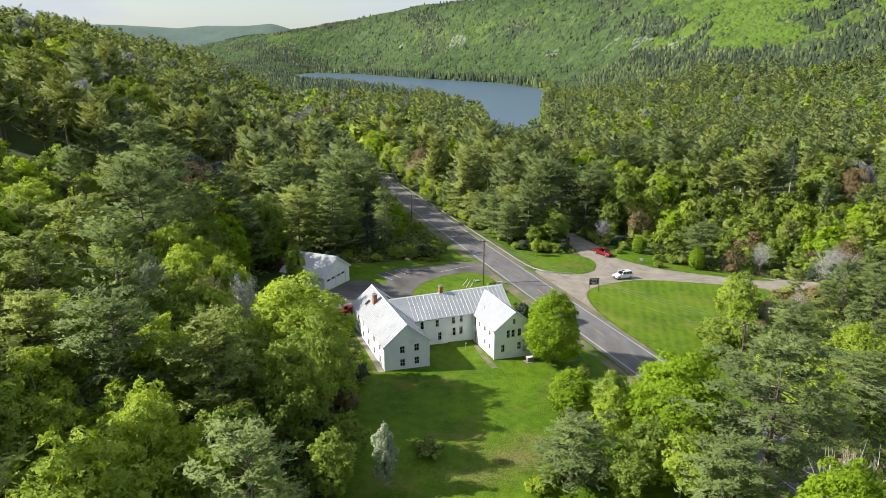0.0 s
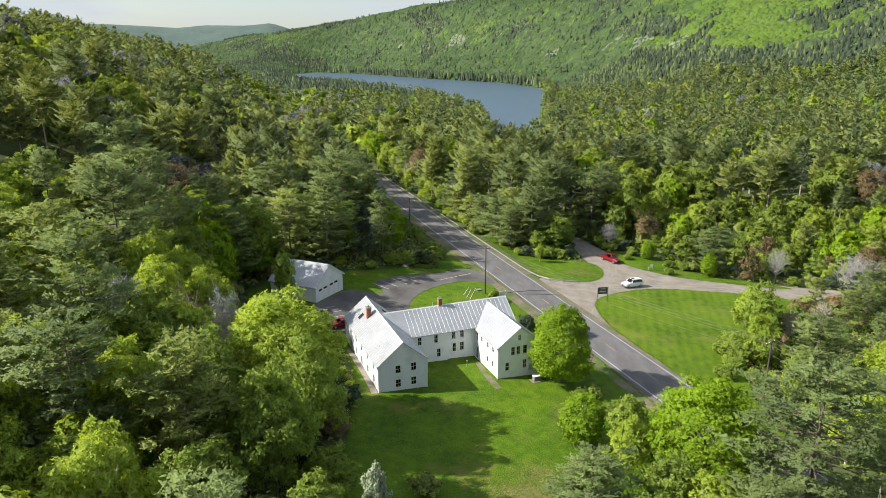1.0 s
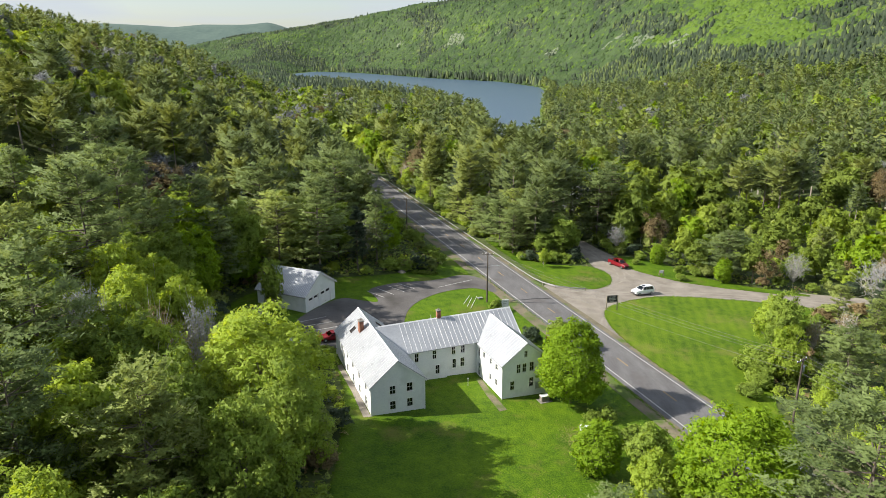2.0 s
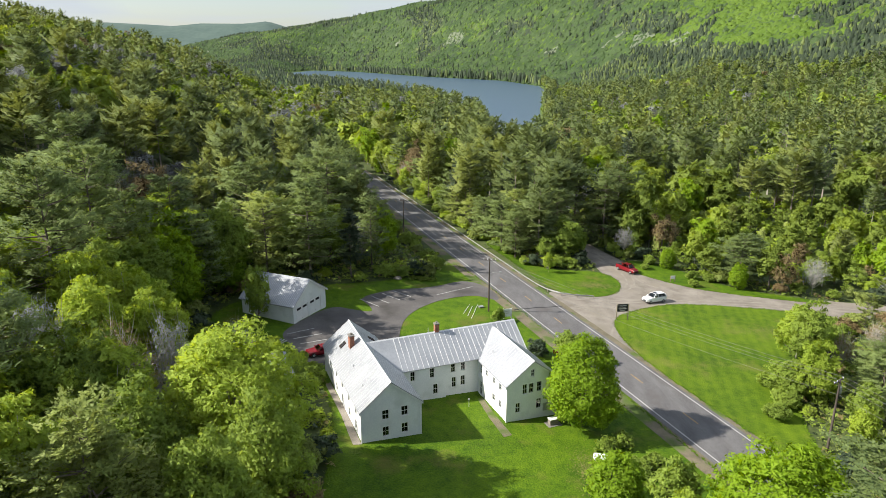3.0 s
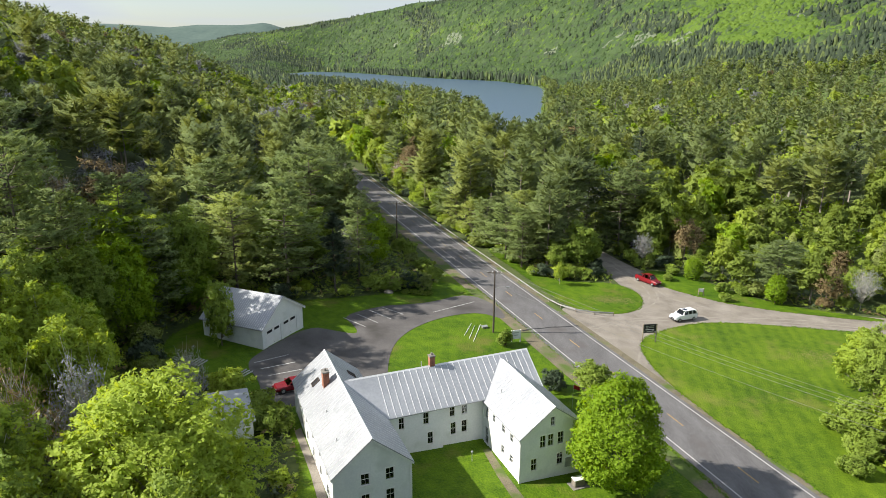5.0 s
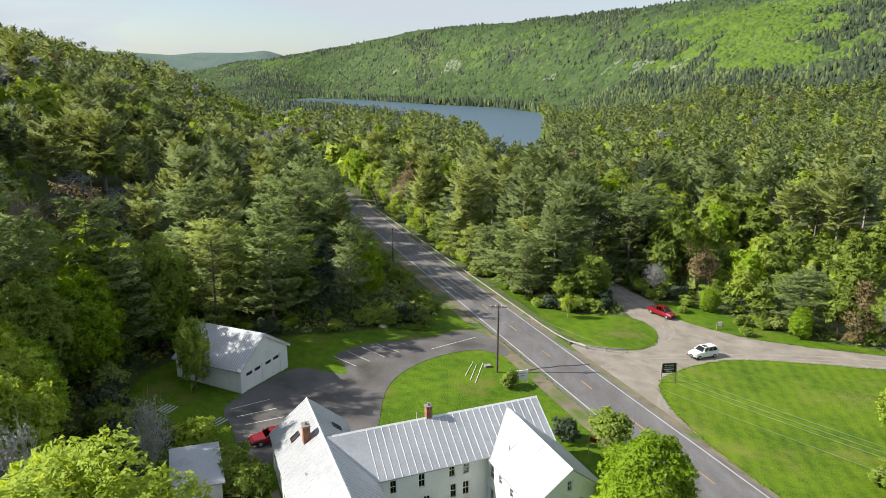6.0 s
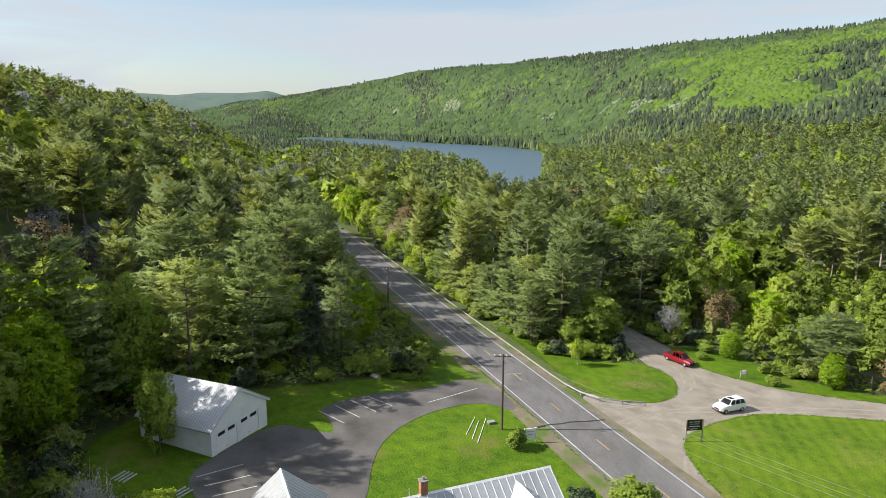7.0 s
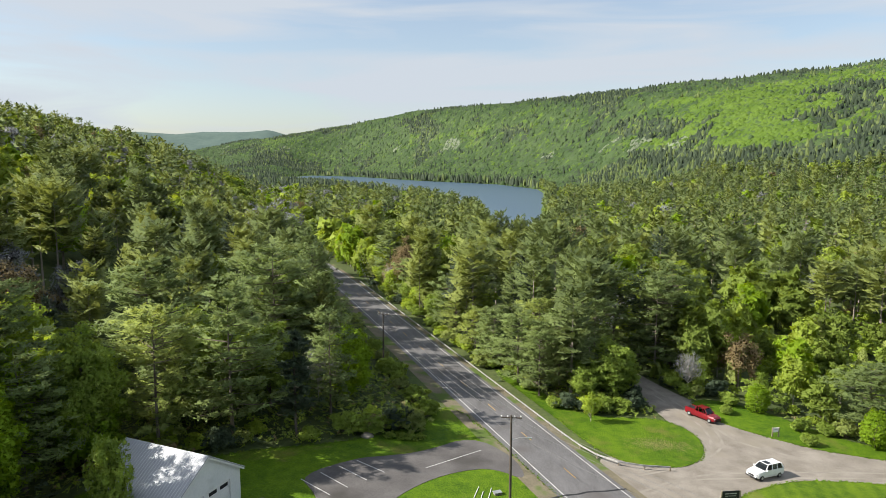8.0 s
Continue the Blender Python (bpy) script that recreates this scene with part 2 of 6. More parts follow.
WOOD = material("weathered_wood", (0.22, 0.18, 0.13), (0.42, 0.36, 0.28), 1.5, 12, 0.85, 0.3)
WIRE = material("cable_sheath", (0.10, 0.10, 0.10), (0.22, 0.22, 0.22), 2, 9, 0.6, 0)
BLACK = material("black_board", (0.010, 0.011, 0.014), (0.025, 0.026, 0.03), 2, 9, 0.6, 0.05)
RED = material("red_car_paint", (0.150, 0.005, 0.010), (0.205, 0.008, 0.014), 0.5, 4, 0.25, 0, 0.1, 0.6)
CAR_WHITE = material("white_car_paint", (0.72, 0.73, 0.74), (0.82, 0.83, 0.84), 0.5, 4, 0.25, 0, 0.0, 0.6)
RUBBER = material("tyre_rubber", (0.015, 0.015, 0.016), (0.035, 0.035, 0.036), 2, 9, 0.85, 0.1)
TANK = material("white_tank", (0.72, 0.73, 0.73), (0.84, 0.84, 0.84), 1, 6, 0.4, 0.03)


def glass_material(name, tint, rough=0.04):
    m = bpy.data.materials.new(name)
    m.use_nodes = True
    b = m.node_tree.nodes["Principled BSDF"]
    b.inputs["Base Color"].default_value = (*tint, 1)
    b.inputs["Roughness"].default_value, b.inputs["IOR"].default_value = rough, 1.5
    b.inputs["Transmission Weight"].default_value = 1.0
    b.inputs["Specular IOR Level"].default_value = 0.35
    return m


GLASS = glass_material("window_glass", (0.55, 0.6, 0.62))
CAR_GLASS = glass_material("car_glass", (0.05, 0.06, 0.065))


def water_material():
    m = bpy.data.materials.new("lake_water")
    m.use_nodes = True
    n, l = m.node_tree.nodes, m.node_tree.links
    b = n["Principled BSDF"]
    b.inputs["Base Color"].default_value = (0.055, 0.095, 0.150, 1)
    b.inputs["Roughness"].default_value, b.inputs["IOR"].default_value = 0.3, 1.33
    g, z, u = n.new("ShaderNodeNewGeometry"), n.new("ShaderNodeTexNoise"), n.new("ShaderNodeBump")
    z.inputs["Scale"].default_value, z.inputs["Detail"].default_value = 0.35, 4
    u.inputs["Strength"].default_value, u.inputs["Distance"].default_value = 0.22, 0.5
    l.new(g.outputs["Position"], z.inputs["Vector"])
    l.new(z.outputs["Fac"], u.inputs["Height"])
    l.new(u.outputs["Normal"], b.inputs["Normal"])
    return m


WATER = water_material()

# ---------- the lie of the land ----------
ROAD_D, ROAD_N, ROAD_P = np.array([-0.335, 0.942]), np.array([0.942, 0.335]), np.array([19.9, 147.0])
LAKE = np.array([(-402, 2216), (-243, 2069), (-36, 1680), (132, 1450), (178, 1230), (160, 1000), (112, 760), (84, 560), (66, 405), (30, 398), (36, 520), (33, 632), (4, 767), (-32, 940), (-129, 1125), (-232, 1310), (-330, 1600), (-430, 1950)], float)
LAKE_Z = -12.0
RIDGE = np.array([(-2600, 3300), (-1100, 3050), (-640, 2800), (0, 2330), (330, 2000), (680, 1600), (860, 1320), (1120, 750), (1300, 0), (1300, -900)], float)
RIDGE_H = np.array([40, 77, 123, 202, 218, 228, 232, 235, 220, 200], float)
RIDGE_W = np.array([400, 420, 480, 640, 760, 900, 900, 850, 850, 850], float)
BLUE = np.array([(-3400, 3300), (-2100, 3700), (-1500, 3950), (-1000, 4050), (-600, 4250)], float)
BLUE_H = np.array([150, 205, 190, 215, 120], float)


def along(points, values, x, y):
    """The distance of (x, y) from a line of points, and the values where it is nearest."""
    best = np.full(x.shape, 1e9)
    got = [np.zeros(x.shape) for _ in values]
    for i in range(len(points) - 1):
        a, d = points[i], points[i + 1] - points[i]
        s = np.clip(((x - a[0]) * d[0] + (y - a[1]) * d[1]) / (d @ d), 0, 1)
        r = np.hypot(x - a[0] - s * d[0], y - a[1] - s * d[1])
        near = r < best
        best = np.where(near, r, best)
        got = [np.where(near, v[i] + s * (v[i + 1] - v[i]), g) for v, g in zip(values, got)]
    return best, got


def inside(points, x, y):
    """Which of the places lie inside a closed outline."""
    res = np.zeros(x.shape, bool)
    for (x0, y0), (x1, y1) in zip(points, np.roll(points, -1, 0)):
        if y0 != y1:
            res ^= ((y0 > y) != (y1 > y)) & (x < (x1 - x0) * (y - y0) / (y1 - y0) + x0)
    return res


def ramp(v, a, b):
    s = np.clip((v - a) / (b - a), 0, 1)
    return s * s * (3 - 2 * s)


def land(x, y):
    """The ground's height."""
    x, y = np.asarray(x, float), np.asarray(y, float)
    z = -0.055 * np.clip(x, -90, 90) - 0.02 * (np.clip(y, -150, 380) - 108)
    q = (-24 - 0.2125 * (np.clip(y, -150, 900) - 60)) - x
    q = np.maximum(q, 0)
    soft = q * q / (q + 14)
    z = z + 80 * (1 - np.exp(-soft / 125)) * (1 - ramp(y, 600, 1150)) * (0.4 + 0.6 * ramp(y, 60, 230))
    z = z + 0.045 * np.clip(x - 115, 0, 500) * (1 - ramp(y, 500, 900))
    shore, _ = along(np.vstack([LAKE, LAKE[:1]]), (), x, y)
    shore = np.where(inside(LAKE, x, y), -shore, shore)
    d, (h, w) = along(RIDGE, (RIDGE_H, RIDGE_W), x, y)
    up = np.clip(1 - d / w, 0, 1)
    bumps = 20 * np.sin(x / 210 + 1.0) * np.sin(y / 170 + 0.4) + 9 * np.sin(x / 75 + y / 110) + 6 * np.sin(x / 41 - y / 67 + 1.3 * np.sin(y / 90))
    z = z + (h + bumps * (1 - 0.8 * up)) * (0.35 * up + 0.65 * up * up * (3 - 2 * up)) * ramp(shore, 0, 330)
    d, (h,) = along(BLUE, (BLUE_H,), x, y)
    z = z + h * np.clip(1 - d / 900, 0, 1) ** 1.2
    low = LAKE_Z + 0.2 + np.clip(shore, -60, 60) * 0.06
    return low + (z - low) * ramp(shore, 2, 90)


def at(x, y):
    return float(land(np.array([x]), np.array([y]))[0])


# ---------- building helpers ----------
def finish(bm, name, mat):
    me = bpy.data.meshes.new(name)
    bm.normal_update()
    bm.to_mesh(me)
    bm.free()
    for m in mat if isinstance(mat, (list, tuple)) else [mat]:
        me.materials.append(m)
    return me


def part(name, bm, mat, parent, label=""):
    ob = new(name, finish(bm, name, mat))
    ob.parent = parent
    return tagged(ob, label)


def empty(name, m, label, category, group="", kind=""):
    ob = new(name)
    ob.empty_display_size = 0.5
    ob.matrix_world = m
    return tagged(ob, label, category, group, kind)


def box(bm, x0, y0, z0, x1, y1, z1, m=None):
    vs = [bm.verts.new((x, y, z)) for z in (z0, z1) for y in (y0, y1) for x in (x0, x1)]
    if m is not None:
        for v in vs:
            v.co = m @ v.co
    for f in ((0, 2, 3, 1), (4, 5, 7, 6), (0, 1, 5, 4), (2, 6, 7, 3), (0, 4, 6, 2), (1, 3, 7, 5)):
        bm.faces.new([vs[i] for i in f])
    return vs


def prism(bm, outline, axis, lo, hi):
    """A solid of one outline (pairs) drawn out along an axis (0, 1 or 2) from lo to hi."""
    def place(p, v):
        q = list(p)
        q.insert(axis, v)
        return q
    a, b = [bm.verts.new(place(p, lo)) for p in outline], [bm.verts.new(place(p, hi)) for p in outline]
    bm.faces.new(a), bm.faces.new(b[::-1])
    for i in range(len(a)):
        j = (i + 1) % len(a)
        bm.faces.new((a[j], a[i], b[i], b[j]))
    bmesh.ops.recalc_face_normals(bm, faces=bm.faces)


def tube(bm, points, radii, sides=6, cap=True):
    """A tapered tube along points."""
    rings = []
    for i, p in enumerate(points):
        p = Vector(p)
        d = (Vector(points[min(i + 1, len(points) - 1)]) - Vector(points[max(i - 1, 0)])).normalized()
        s = d.orthogonal().normalized()
        t = d.cross(s)
        rings.append([bm.verts.new(p + (s * math.cos(2 * math.pi * k / sides) + t * math.sin(2 * math.pi * k / sides)) * radii[i]) for k in range(sides)])
    for a, b in zip(rings, rings[1:]):
        for k in range(sides):
            bm.faces.new((a[k], a[(k + 1) % sides], b[(k + 1) % sides], b[k]))
    if cap:
        bm.faces.new(rings[-1]), bm.faces.new(rings[0][::-1])


def leaf_mesh(name, v, mats, index=None, facing=None):
    """A mesh of loose triangles from an array of corners, three to a leaf. facing: the way each leaf's clump looks, for soft shading."""
    n = len(v) // 3
    v = np.ascontiguousarray(v, np.float32)
    if facing is not None:
        t = v.reshape(-1, 3, 3)
        back = np.sum(np.cross(t[:, 1] - t[:, 0], t[:, 2] - t[:, 0]) * facing, -1) < 0
        t[back] = t[back][:, [0, 2, 1]]
        v = t.reshape(-1, 3)
    me = bpy.data.meshes.new(name)
    me.vertices.add(3 * n), me.loops.add(3 * n), me.polygons.add(n)
    me.vertices.foreach_set("co", v.ravel())
    me.loops.foreach_set("vertex_index", np.arange(3 * n, dtype=np.int32))
    me.polygons.foreach_set("loop_start", np.arange(0, 3 * n, 3, dtype=np.int32))
    for m in mats:
        me.materials.append(m)
    if index is not None:
        me.polygons.foreach_set("material_index", np.asarray(index, np.int32))
    if facing is not None:
        soft = me.attributes.new("custom_normal", "FLOAT_VECTOR", "POINT")
        soft.data.foreach_set("vector", np.repeat(facing.astype(np.float32), 3, axis=0).ravel())
    me.update(calc_edges=True)
    return me


def ground_poly(name, outline, mat, lift, label, category, smooth=0, close=True):
    """A flat piece of ground cover with a rounded outline, laid on the land."""
    pts = [Vector(p) for p in outline]
    for _ in range(smooth):
        pts = [q for i, p in enumerate(pts) for q in (p.lerp(pts[(i + 1) % len(pts)], 0.25), p.lerp(pts[(i + 1) % len(pts)], 0.75))]
    bm = bmesh.new()
    vs = [bm.verts.new((p.x, p.y, at(p.x, p.y) + lift)) for p in pts]
    low = [bm.verts.new((p.x, p.y, at(p.x, p.y) - 0.3)) for p in pts]
    f = bm.faces.new(vs)
    for i in range(len(vs)):
        j = (i + 1) % len(vs)
        bm.faces.new((vs[j], vs[i], low[i], low[j]))
    bmesh.ops.triangulate(bm, faces=[f])
    bmesh.ops.recalc_face_normals(bm, faces=bm.faces)
    ob = new(name, finish(bm, name, mat))
    return tagged(ob, label, category, kind="structure")


def strip(name, s0, s1, w0, w1, mat, lift, label, category, step=6.0):
    """A band along the road, from s0 to s1 along it and from w0 to w1 across."""
    bm = bmesh.new()
    n = max(1, int((s1 - s0) / step))
    rows = []
    for i in range(n + 1):
        s = s0 + (s1 - s0) * i / n
        row = []
        for w in (w0, w1):
            p = road_at(s, w)
            row.append(bm.verts.new((p[0], p[1], at(*p) + lift)))
        rows.append(row)
    for a, b in zip(rows, rows[1:]):
        bm.faces.new((a[0], a[1], b[1], b[0]))
    ob = new(name, finish(bm, name, mat))
    return tagged(ob, label, category, kind="structure")


def road_at(s, w):
    """A place s metres along the road from the junction and w metres to its right; past 150 m it bends left."""
    bend = max(0.0, s - 140) ** 2 * 0.0006
    p = ROAD_P + ROAD_D * s + ROAD_N * (w - bend)
    return float(p[0]), float(p[1])


# ---------- ground, water, road ----------
def spaced(stops):
    out = []
    for (a, b, step) in stops:
        n = max(1, round((b - a) / step))
        out += [a + (b - a) * i / n for i in range(n)]
    return np.array(out + [stops[-1][1]])


gx = spaced([(-4200, -1200, 150), (-1200, -420, 40), (-420, -160, 14), (-160, 160, 5), (160, 420, 14), (420, 1400, 35), (1400, 4200, 160)])
gy = spaced([(-1500, -200, 130), (-200, 20, 22), (20, 260, 5), (260, 620, 12), (620, 2300, 32), (2300, 4700, 80)])
GX, GY = np.meshgrid(gx, gy)
GZ = land(GX, GY)
nx, ny = len(gx), len(gy)
ii = (np.arange(ny - 1)[:, None] * nx + np.arange(nx - 1)[None]).ravel()
gm = bpy.data.meshes.new("ground")
gm.from_pydata(np.stack([GX, GY, GZ], -1).reshape(-1, 3).tolist(), [], np.stack([ii, ii + 1, ii + nx + 1, ii + nx], -1).tolist())
gm.materials.append(SOIL)
gm.materials.append(CANOPY)
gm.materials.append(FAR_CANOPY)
middle = np.stack([GX[:-1, :-1] + GX[1:, 1:], GY[:-1, :-1] + GY[1:, 1:]], -1).reshape(-1, 2) / 2
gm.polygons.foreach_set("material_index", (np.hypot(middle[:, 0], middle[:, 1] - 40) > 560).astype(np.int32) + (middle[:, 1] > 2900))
gm.polygons.foreach_set("use_smooth", np.ones(len(gm.polygons), bool))
tagged(new("ground", gm), "brown and green forest floor running up wooded hills", "ground", kind="structure")

bm = bmesh.new()
bm.faces.new([bm.verts.new((x, y, LAKE_Z)) for x, y in LAKE + (LAKE - LAKE.mean(0)) * 0.04])
bmesh.ops.triangulate(bm, faces=bm.faces)
bmesh.ops.recalc_face_normals(bm, faces=bm.faces)
tagged(new("water", finish(bm, "water", WATER)), "calm blue-grey lake between wooded shores", "lake", kind="structure")

LAWN = [(-11, 38), (-12, 60), (-12.5, 97), (-16, 112), (-25, 121), (-35, 125), (-41, 134), (-37, 145), (-25, 154.5), (-14, 158), (-6, 162.5), (-1, 168), (3.0, 177), (9.5, 162), (18.5, 138), (29.6, 104), (38, 80), (44, 62), (36, 45), (12, 36)]
ground_poly("lawn", LAWN, GRASS, 0.03, "mown green lawn with dry patches around the white house", "lawn", 2)
MEADOW = [(32.0, 138), (33.2, 143.8), (38.4, 148.8), (46.4, 153.4), (53.7, 154.3), (67, 153.4), (82, 151.5), (76, 143), (66, 131), (56, 119), (50, 108), (47.5, 96), (48, 87), (41.5, 103), (36.0, 117), (32.6, 129)]
ground_poly("meadow", MEADOW, MOWN, 0.06, "striped mown grass field between road and gravel lane", "lawn", 3)
ISLAND = [(11.5, 196), (18.5, 176), (23.2, 161), (26.5, 156.4), (32, 155.5), (36, 157.2), (39.5, 162), (40.5, 169), (37, 174.5), (30, 173.5), (23.5, 174.5), (18, 187), (13.5, 198)]
ground_poly("verge", ISLAND, GRASS, 0.06, "green grass island behind the guardrail", "lawn", 3)
BANK = [(44, 182), (46.5, 173.5), (53, 167.5), (58, 164), (71, 160.5), (84, 158.5), (84, 160.5), (72, 163.5), (62, 170), (57, 181), (49, 186)]
ground_poly("bank", BANK, GRASS, 0.06, "grassy bank above the gravel lane", "lawn", 3)
LANE = [(25, 147), (23, 152), (22.5, 158), (27, 159), (33, 159), (36.5, 161.5), (38, 166), (38, 172), (37.2, 180), (36.6, 190), (36.2, 201), (40.6, 201), (42.2, 194), (45.5, 185), (49, 178), (51.5, 173.5), (55, 169), (61, 165.5), (72, 162.5), (100, 159), (100, 150.5), (82, 150), (67, 151), (53.7, 151.5), (46.4, 150), (40.5, 145.5), (36, 140.5), (34.6, 135), (35, 124), (30, 126)]
ground_poly("gravel_lane", LANE, GRAVEL, 0.03, "pale packed gravel lane joining the paved road", "lane", 2)
STRAW = material("dry_grass", (0.135, 0.150, 0.040), (0.215, 0.195, 0.066), 0.8, 9.0, 0.9, 0.2)
TRACK = material("worn_gravel", (0.195, 0.174, 0.146), (0.298, 0.271, 0.234), 0.5, 9.0, 0.95, 0.4)


def wheel_track(line, width=0.42):
    """A pale worn wheel track along a smooth line."""
    for _ in range(3):
        line = [line[0]] + [tuple(np.array(p) * (1 - f) + np.array(q) * f) for p, q in zip(line, line[1:]) for f in (0.25, 0.75)] + [line[-1]]
    p = np.array(line)
    d = np.gradient(p, axis=0)
    side = np.column_stack([-d[:, 1], d[:, 0]]) / np.linalg.norm(d, axis=1, keepdims=True)
    wide = width * (0.7 + 0.5 * np.abs(np.sin(np.arange(len(p)) * 1.7 + p[0, 0])))[:, None] / 2
    bm = bmesh.new()
    rows = [[bm.verts.new((x, y, at(x, y) + 0.036)) for x, y in (a, b)] for a, b in zip(p + side * wide, p - side * wide)]
    for a, b in zip(rows, rows[1:]):
        bm.faces.new((a[0], a[1], b[1], b[0]))
    tagged(new("wheel_track", finish(bm, "wheel_track", TRACK)), "pale worn wheel track in the gravel", "track", kind="structure")


for k in (0.0, 1.7):
    wheel_track([(27 - k, 148), (33, 152.5 + k * 0.4), (40, 153.5 + k), (52, 155 + k), (66, 156 + k), (82, 154.6 + k), (99, 154.2 + k)])
    wheel_track([(27, 153 + k * 0.5), (35, 156.5 + k * 0.3), (41 + k, 163), (43 + k, 171), (41.5 + k, 180), (38.4 + k, 192), (37.6 + k, 200)])
    wheel_track([(29 + k * 0.6, 130), (32 + k * 0.7, 140), (38 + k * 0.5, 148), (48, 152.6 + k * 0.4), (60, 153 + k), (80, 152 + k)])
wheel_track([(52, 161.5), (46, 165.5), (45, 170.5), (42.5, 178)], 0.6)
DRIVE_EDGE = [(11.2, 157), (5.8, 163.2), (-1, 157), (-6, 155), (-9.6, 154.0), (-16, 148.2), (-13.2, 144), (-12.2, 140.5), (-16, 141.5), (-20.5, 143), (-25.5, 132.4), (-26.5, 128), (-23, 123), (-21.5, 117), (-19, 110), (-17.5, 112), (-18, 118), (-12, 119.5), (-8, 121), (-6.6, 126), (-6.9, 132), (-6.4, 138), (-4.3, 143.5), (-0.4, 148.6), (4.0, 151.8), (8.2, 153.0), (12.3, 149.6)]
ground_poly("driveway", DRIVE_EDGE, DRIVE, 0.07, "worn grey asphalt driveway and parking area", "driveway", 2)
strip("road_shoulder", -110, 190, -7.2, -4.2, SHOULDER, 0.045, "dry dirt and thin grass road shoulder", "shoulder")
strip("road_shoulder", -110, 190, 4.2, 5.9, SHOULDER, 0.045, "dry dirt and thin grass road shoulder", "shoulder")
strip("road", -110, 240, -4.7, 4.55, ASPHALT, 0.09, "two-lane grey asphalt road with worn patches", "road")
for w in (-3.85, 3.85):
    strip("edge_line", -110, 240, w - 0.08, w + 0.08, WHITE_LINE, 0.10, "white painted edge line on the road", "road marking")
for k in range(-8, 17):
    s = k * 12.19 + 4.4
    strip("centre_dash", s, s + 3.05, -0.08, 0.08, YELLOW_LINE, 0.10, "faded yellow centre dash on the road", "road marking", 3.05)

# ---------- white house with two gabled wings ----------
def holed(bm, axis, at_v, thick, lo, hi, z0, z1, holes, gable=None):
    """A wall with rectangular openings through it. axis 'u': runs along x; 'v': runs along y. gable: ridge height."""
    us = sorted({lo, hi, *[h[0] for h in holes], *[h[1] for h in holes]})
    zs = sorted({z0, z1, *[h[2] for h in holes], *[h[3] for h in holes]})
    for a, b in zip(us, us[1:]):
        for c, d in zip(zs, zs[1:]):
            if any(h[0] < (a + b) / 2 < h[1] and h[2] < (c + d) / 2 < h[3] for h in holes):
                continue
            if axis == "u":
                box(bm, a, at_v, c, b, at_v + thick, d)
            else:
                box(bm, at_v, a, c, at_v + thick, b, d)
    if gable:
        mid_u = (lo + hi) / 2
        for k in range(len(us) - 1):
            a, b = us[k], us[k + 1]
            top = lambda u: z1 + (gable - z1) * (1 - abs(u - mid_u) / (hi - mid_u))
            pts = [(a, z1), (b, z1), (b, top(b))] + ([(mid_u, gable)] if a < mid_u < b else []) + [(a, top(a))]
            pts = [p for i, p in enumerate(pts) if abs(p[1] - z1) > 1e-6 or i < 2]
            prism(bm, pts, 1 if axis == "u" else 0, at_v, at_v + thick)
    weld(bm)


def weld(bm):
    """Join touching solids and take out the faces between them."""
    bmesh.ops.remove_doubles(bm, verts=bm.verts, dist=1e-4)
    bm.verts.index_update()
    seen = {}
    for f in bm.faces:
        seen.setdefault(tuple(sorted(v.index for v in f.verts)), []).append(f)
    bmesh.ops.delete(bm, geom=[f for fs in seen.values() if len(fs) > 1 for f in fs], context="FACES_ONLY")
    bmesh.ops.recalc_face_normals(bm, faces=bm.faces)


def wall(parent, label, *spec, name="wall", mat=None):
    bm = bmesh.new()
    holed(bm, *spec)
    return part(name, bm, mat or CLAPBOARD, parent, label)


def roof_slab(bm, axis, ridge, half, z_eave, z_ridge, lo, hi, over=0.3, thick=0.12, side=0):
    """One slope (side -1 or 1) of a gable roof whose ridge runs along axis ('u' or 'v') at the given place."""
    slope = (z_ridge - z_eave) / half
    e = half + over
    pts = [(ridge, z_ridge + 0.02), (ridge + side * e, z_ridge + 0.02 - slope * e), (ridge + side * e, z_ridge + 0.02 - slope * e + thick), (ridge, z_ridge + 0.02 + thick)]
    prism(bm, pts, 1 if axis == "v" else 0, lo, hi)


def ribs(parent, axis, ridge, half, z_eave, z_ridge, lo, hi, side, gap, size, clip=None, over=0.3, name="seam"):
    """Raised seams running down one slope; clip(position) gives how far up from the eave a seam starts and ends."""
    slope = (z_ridge - z_eave) / half
    n = int(round((hi - lo) / gap))
    meshes = {}
    for i in range(n + 1):
        p = lo + (hi - lo) * i / n
        a, b = clip(p) if clip else (0.0, half + over)
        if b - a < 0.15:
            continue
        key = (round(a, 2), round(b, 2))
        if key not in meshes:
            bm = bmesh.new()
            zz = lambda d: z_ridge + 0.13 - slope * d
            if axis == "v":
                vs = [bm.verts.new((ridge + side * d, o, zz(d) + h)) for d in (a, b) for o, h in ((-size, 0), (-size * 0.6, size * 1.5), (size * 0.6, size * 1.5), (size, 0))]
            else:
                vs = [bm.verts.new((o, ridge + side * d, zz(d) + h)) for d in (a, b) for o, h in ((-size, 0), (-size * 0.6, size * 1.5), (size * 0.6, size * 1.5), (size, 0))]
            for k in range(3):
                bm.faces.new((vs[k], vs[k + 1], vs[k + 5], vs[k + 4]))
            bm.faces.new((vs[0], vs[3], vs[2], vs[1])), bm.faces.new((vs[4], vs[5], vs[6], vs[7]))
            bmesh.ops.recalc_face_normals(bm, faces=bm.faces)
            meshes[key] = finish(bm, name, SEAM)
        ob = new(name, meshes[key])
        ob.parent = parent
        ob.location = (0, p, 0) if axis == "v" else (p, 0, 0)


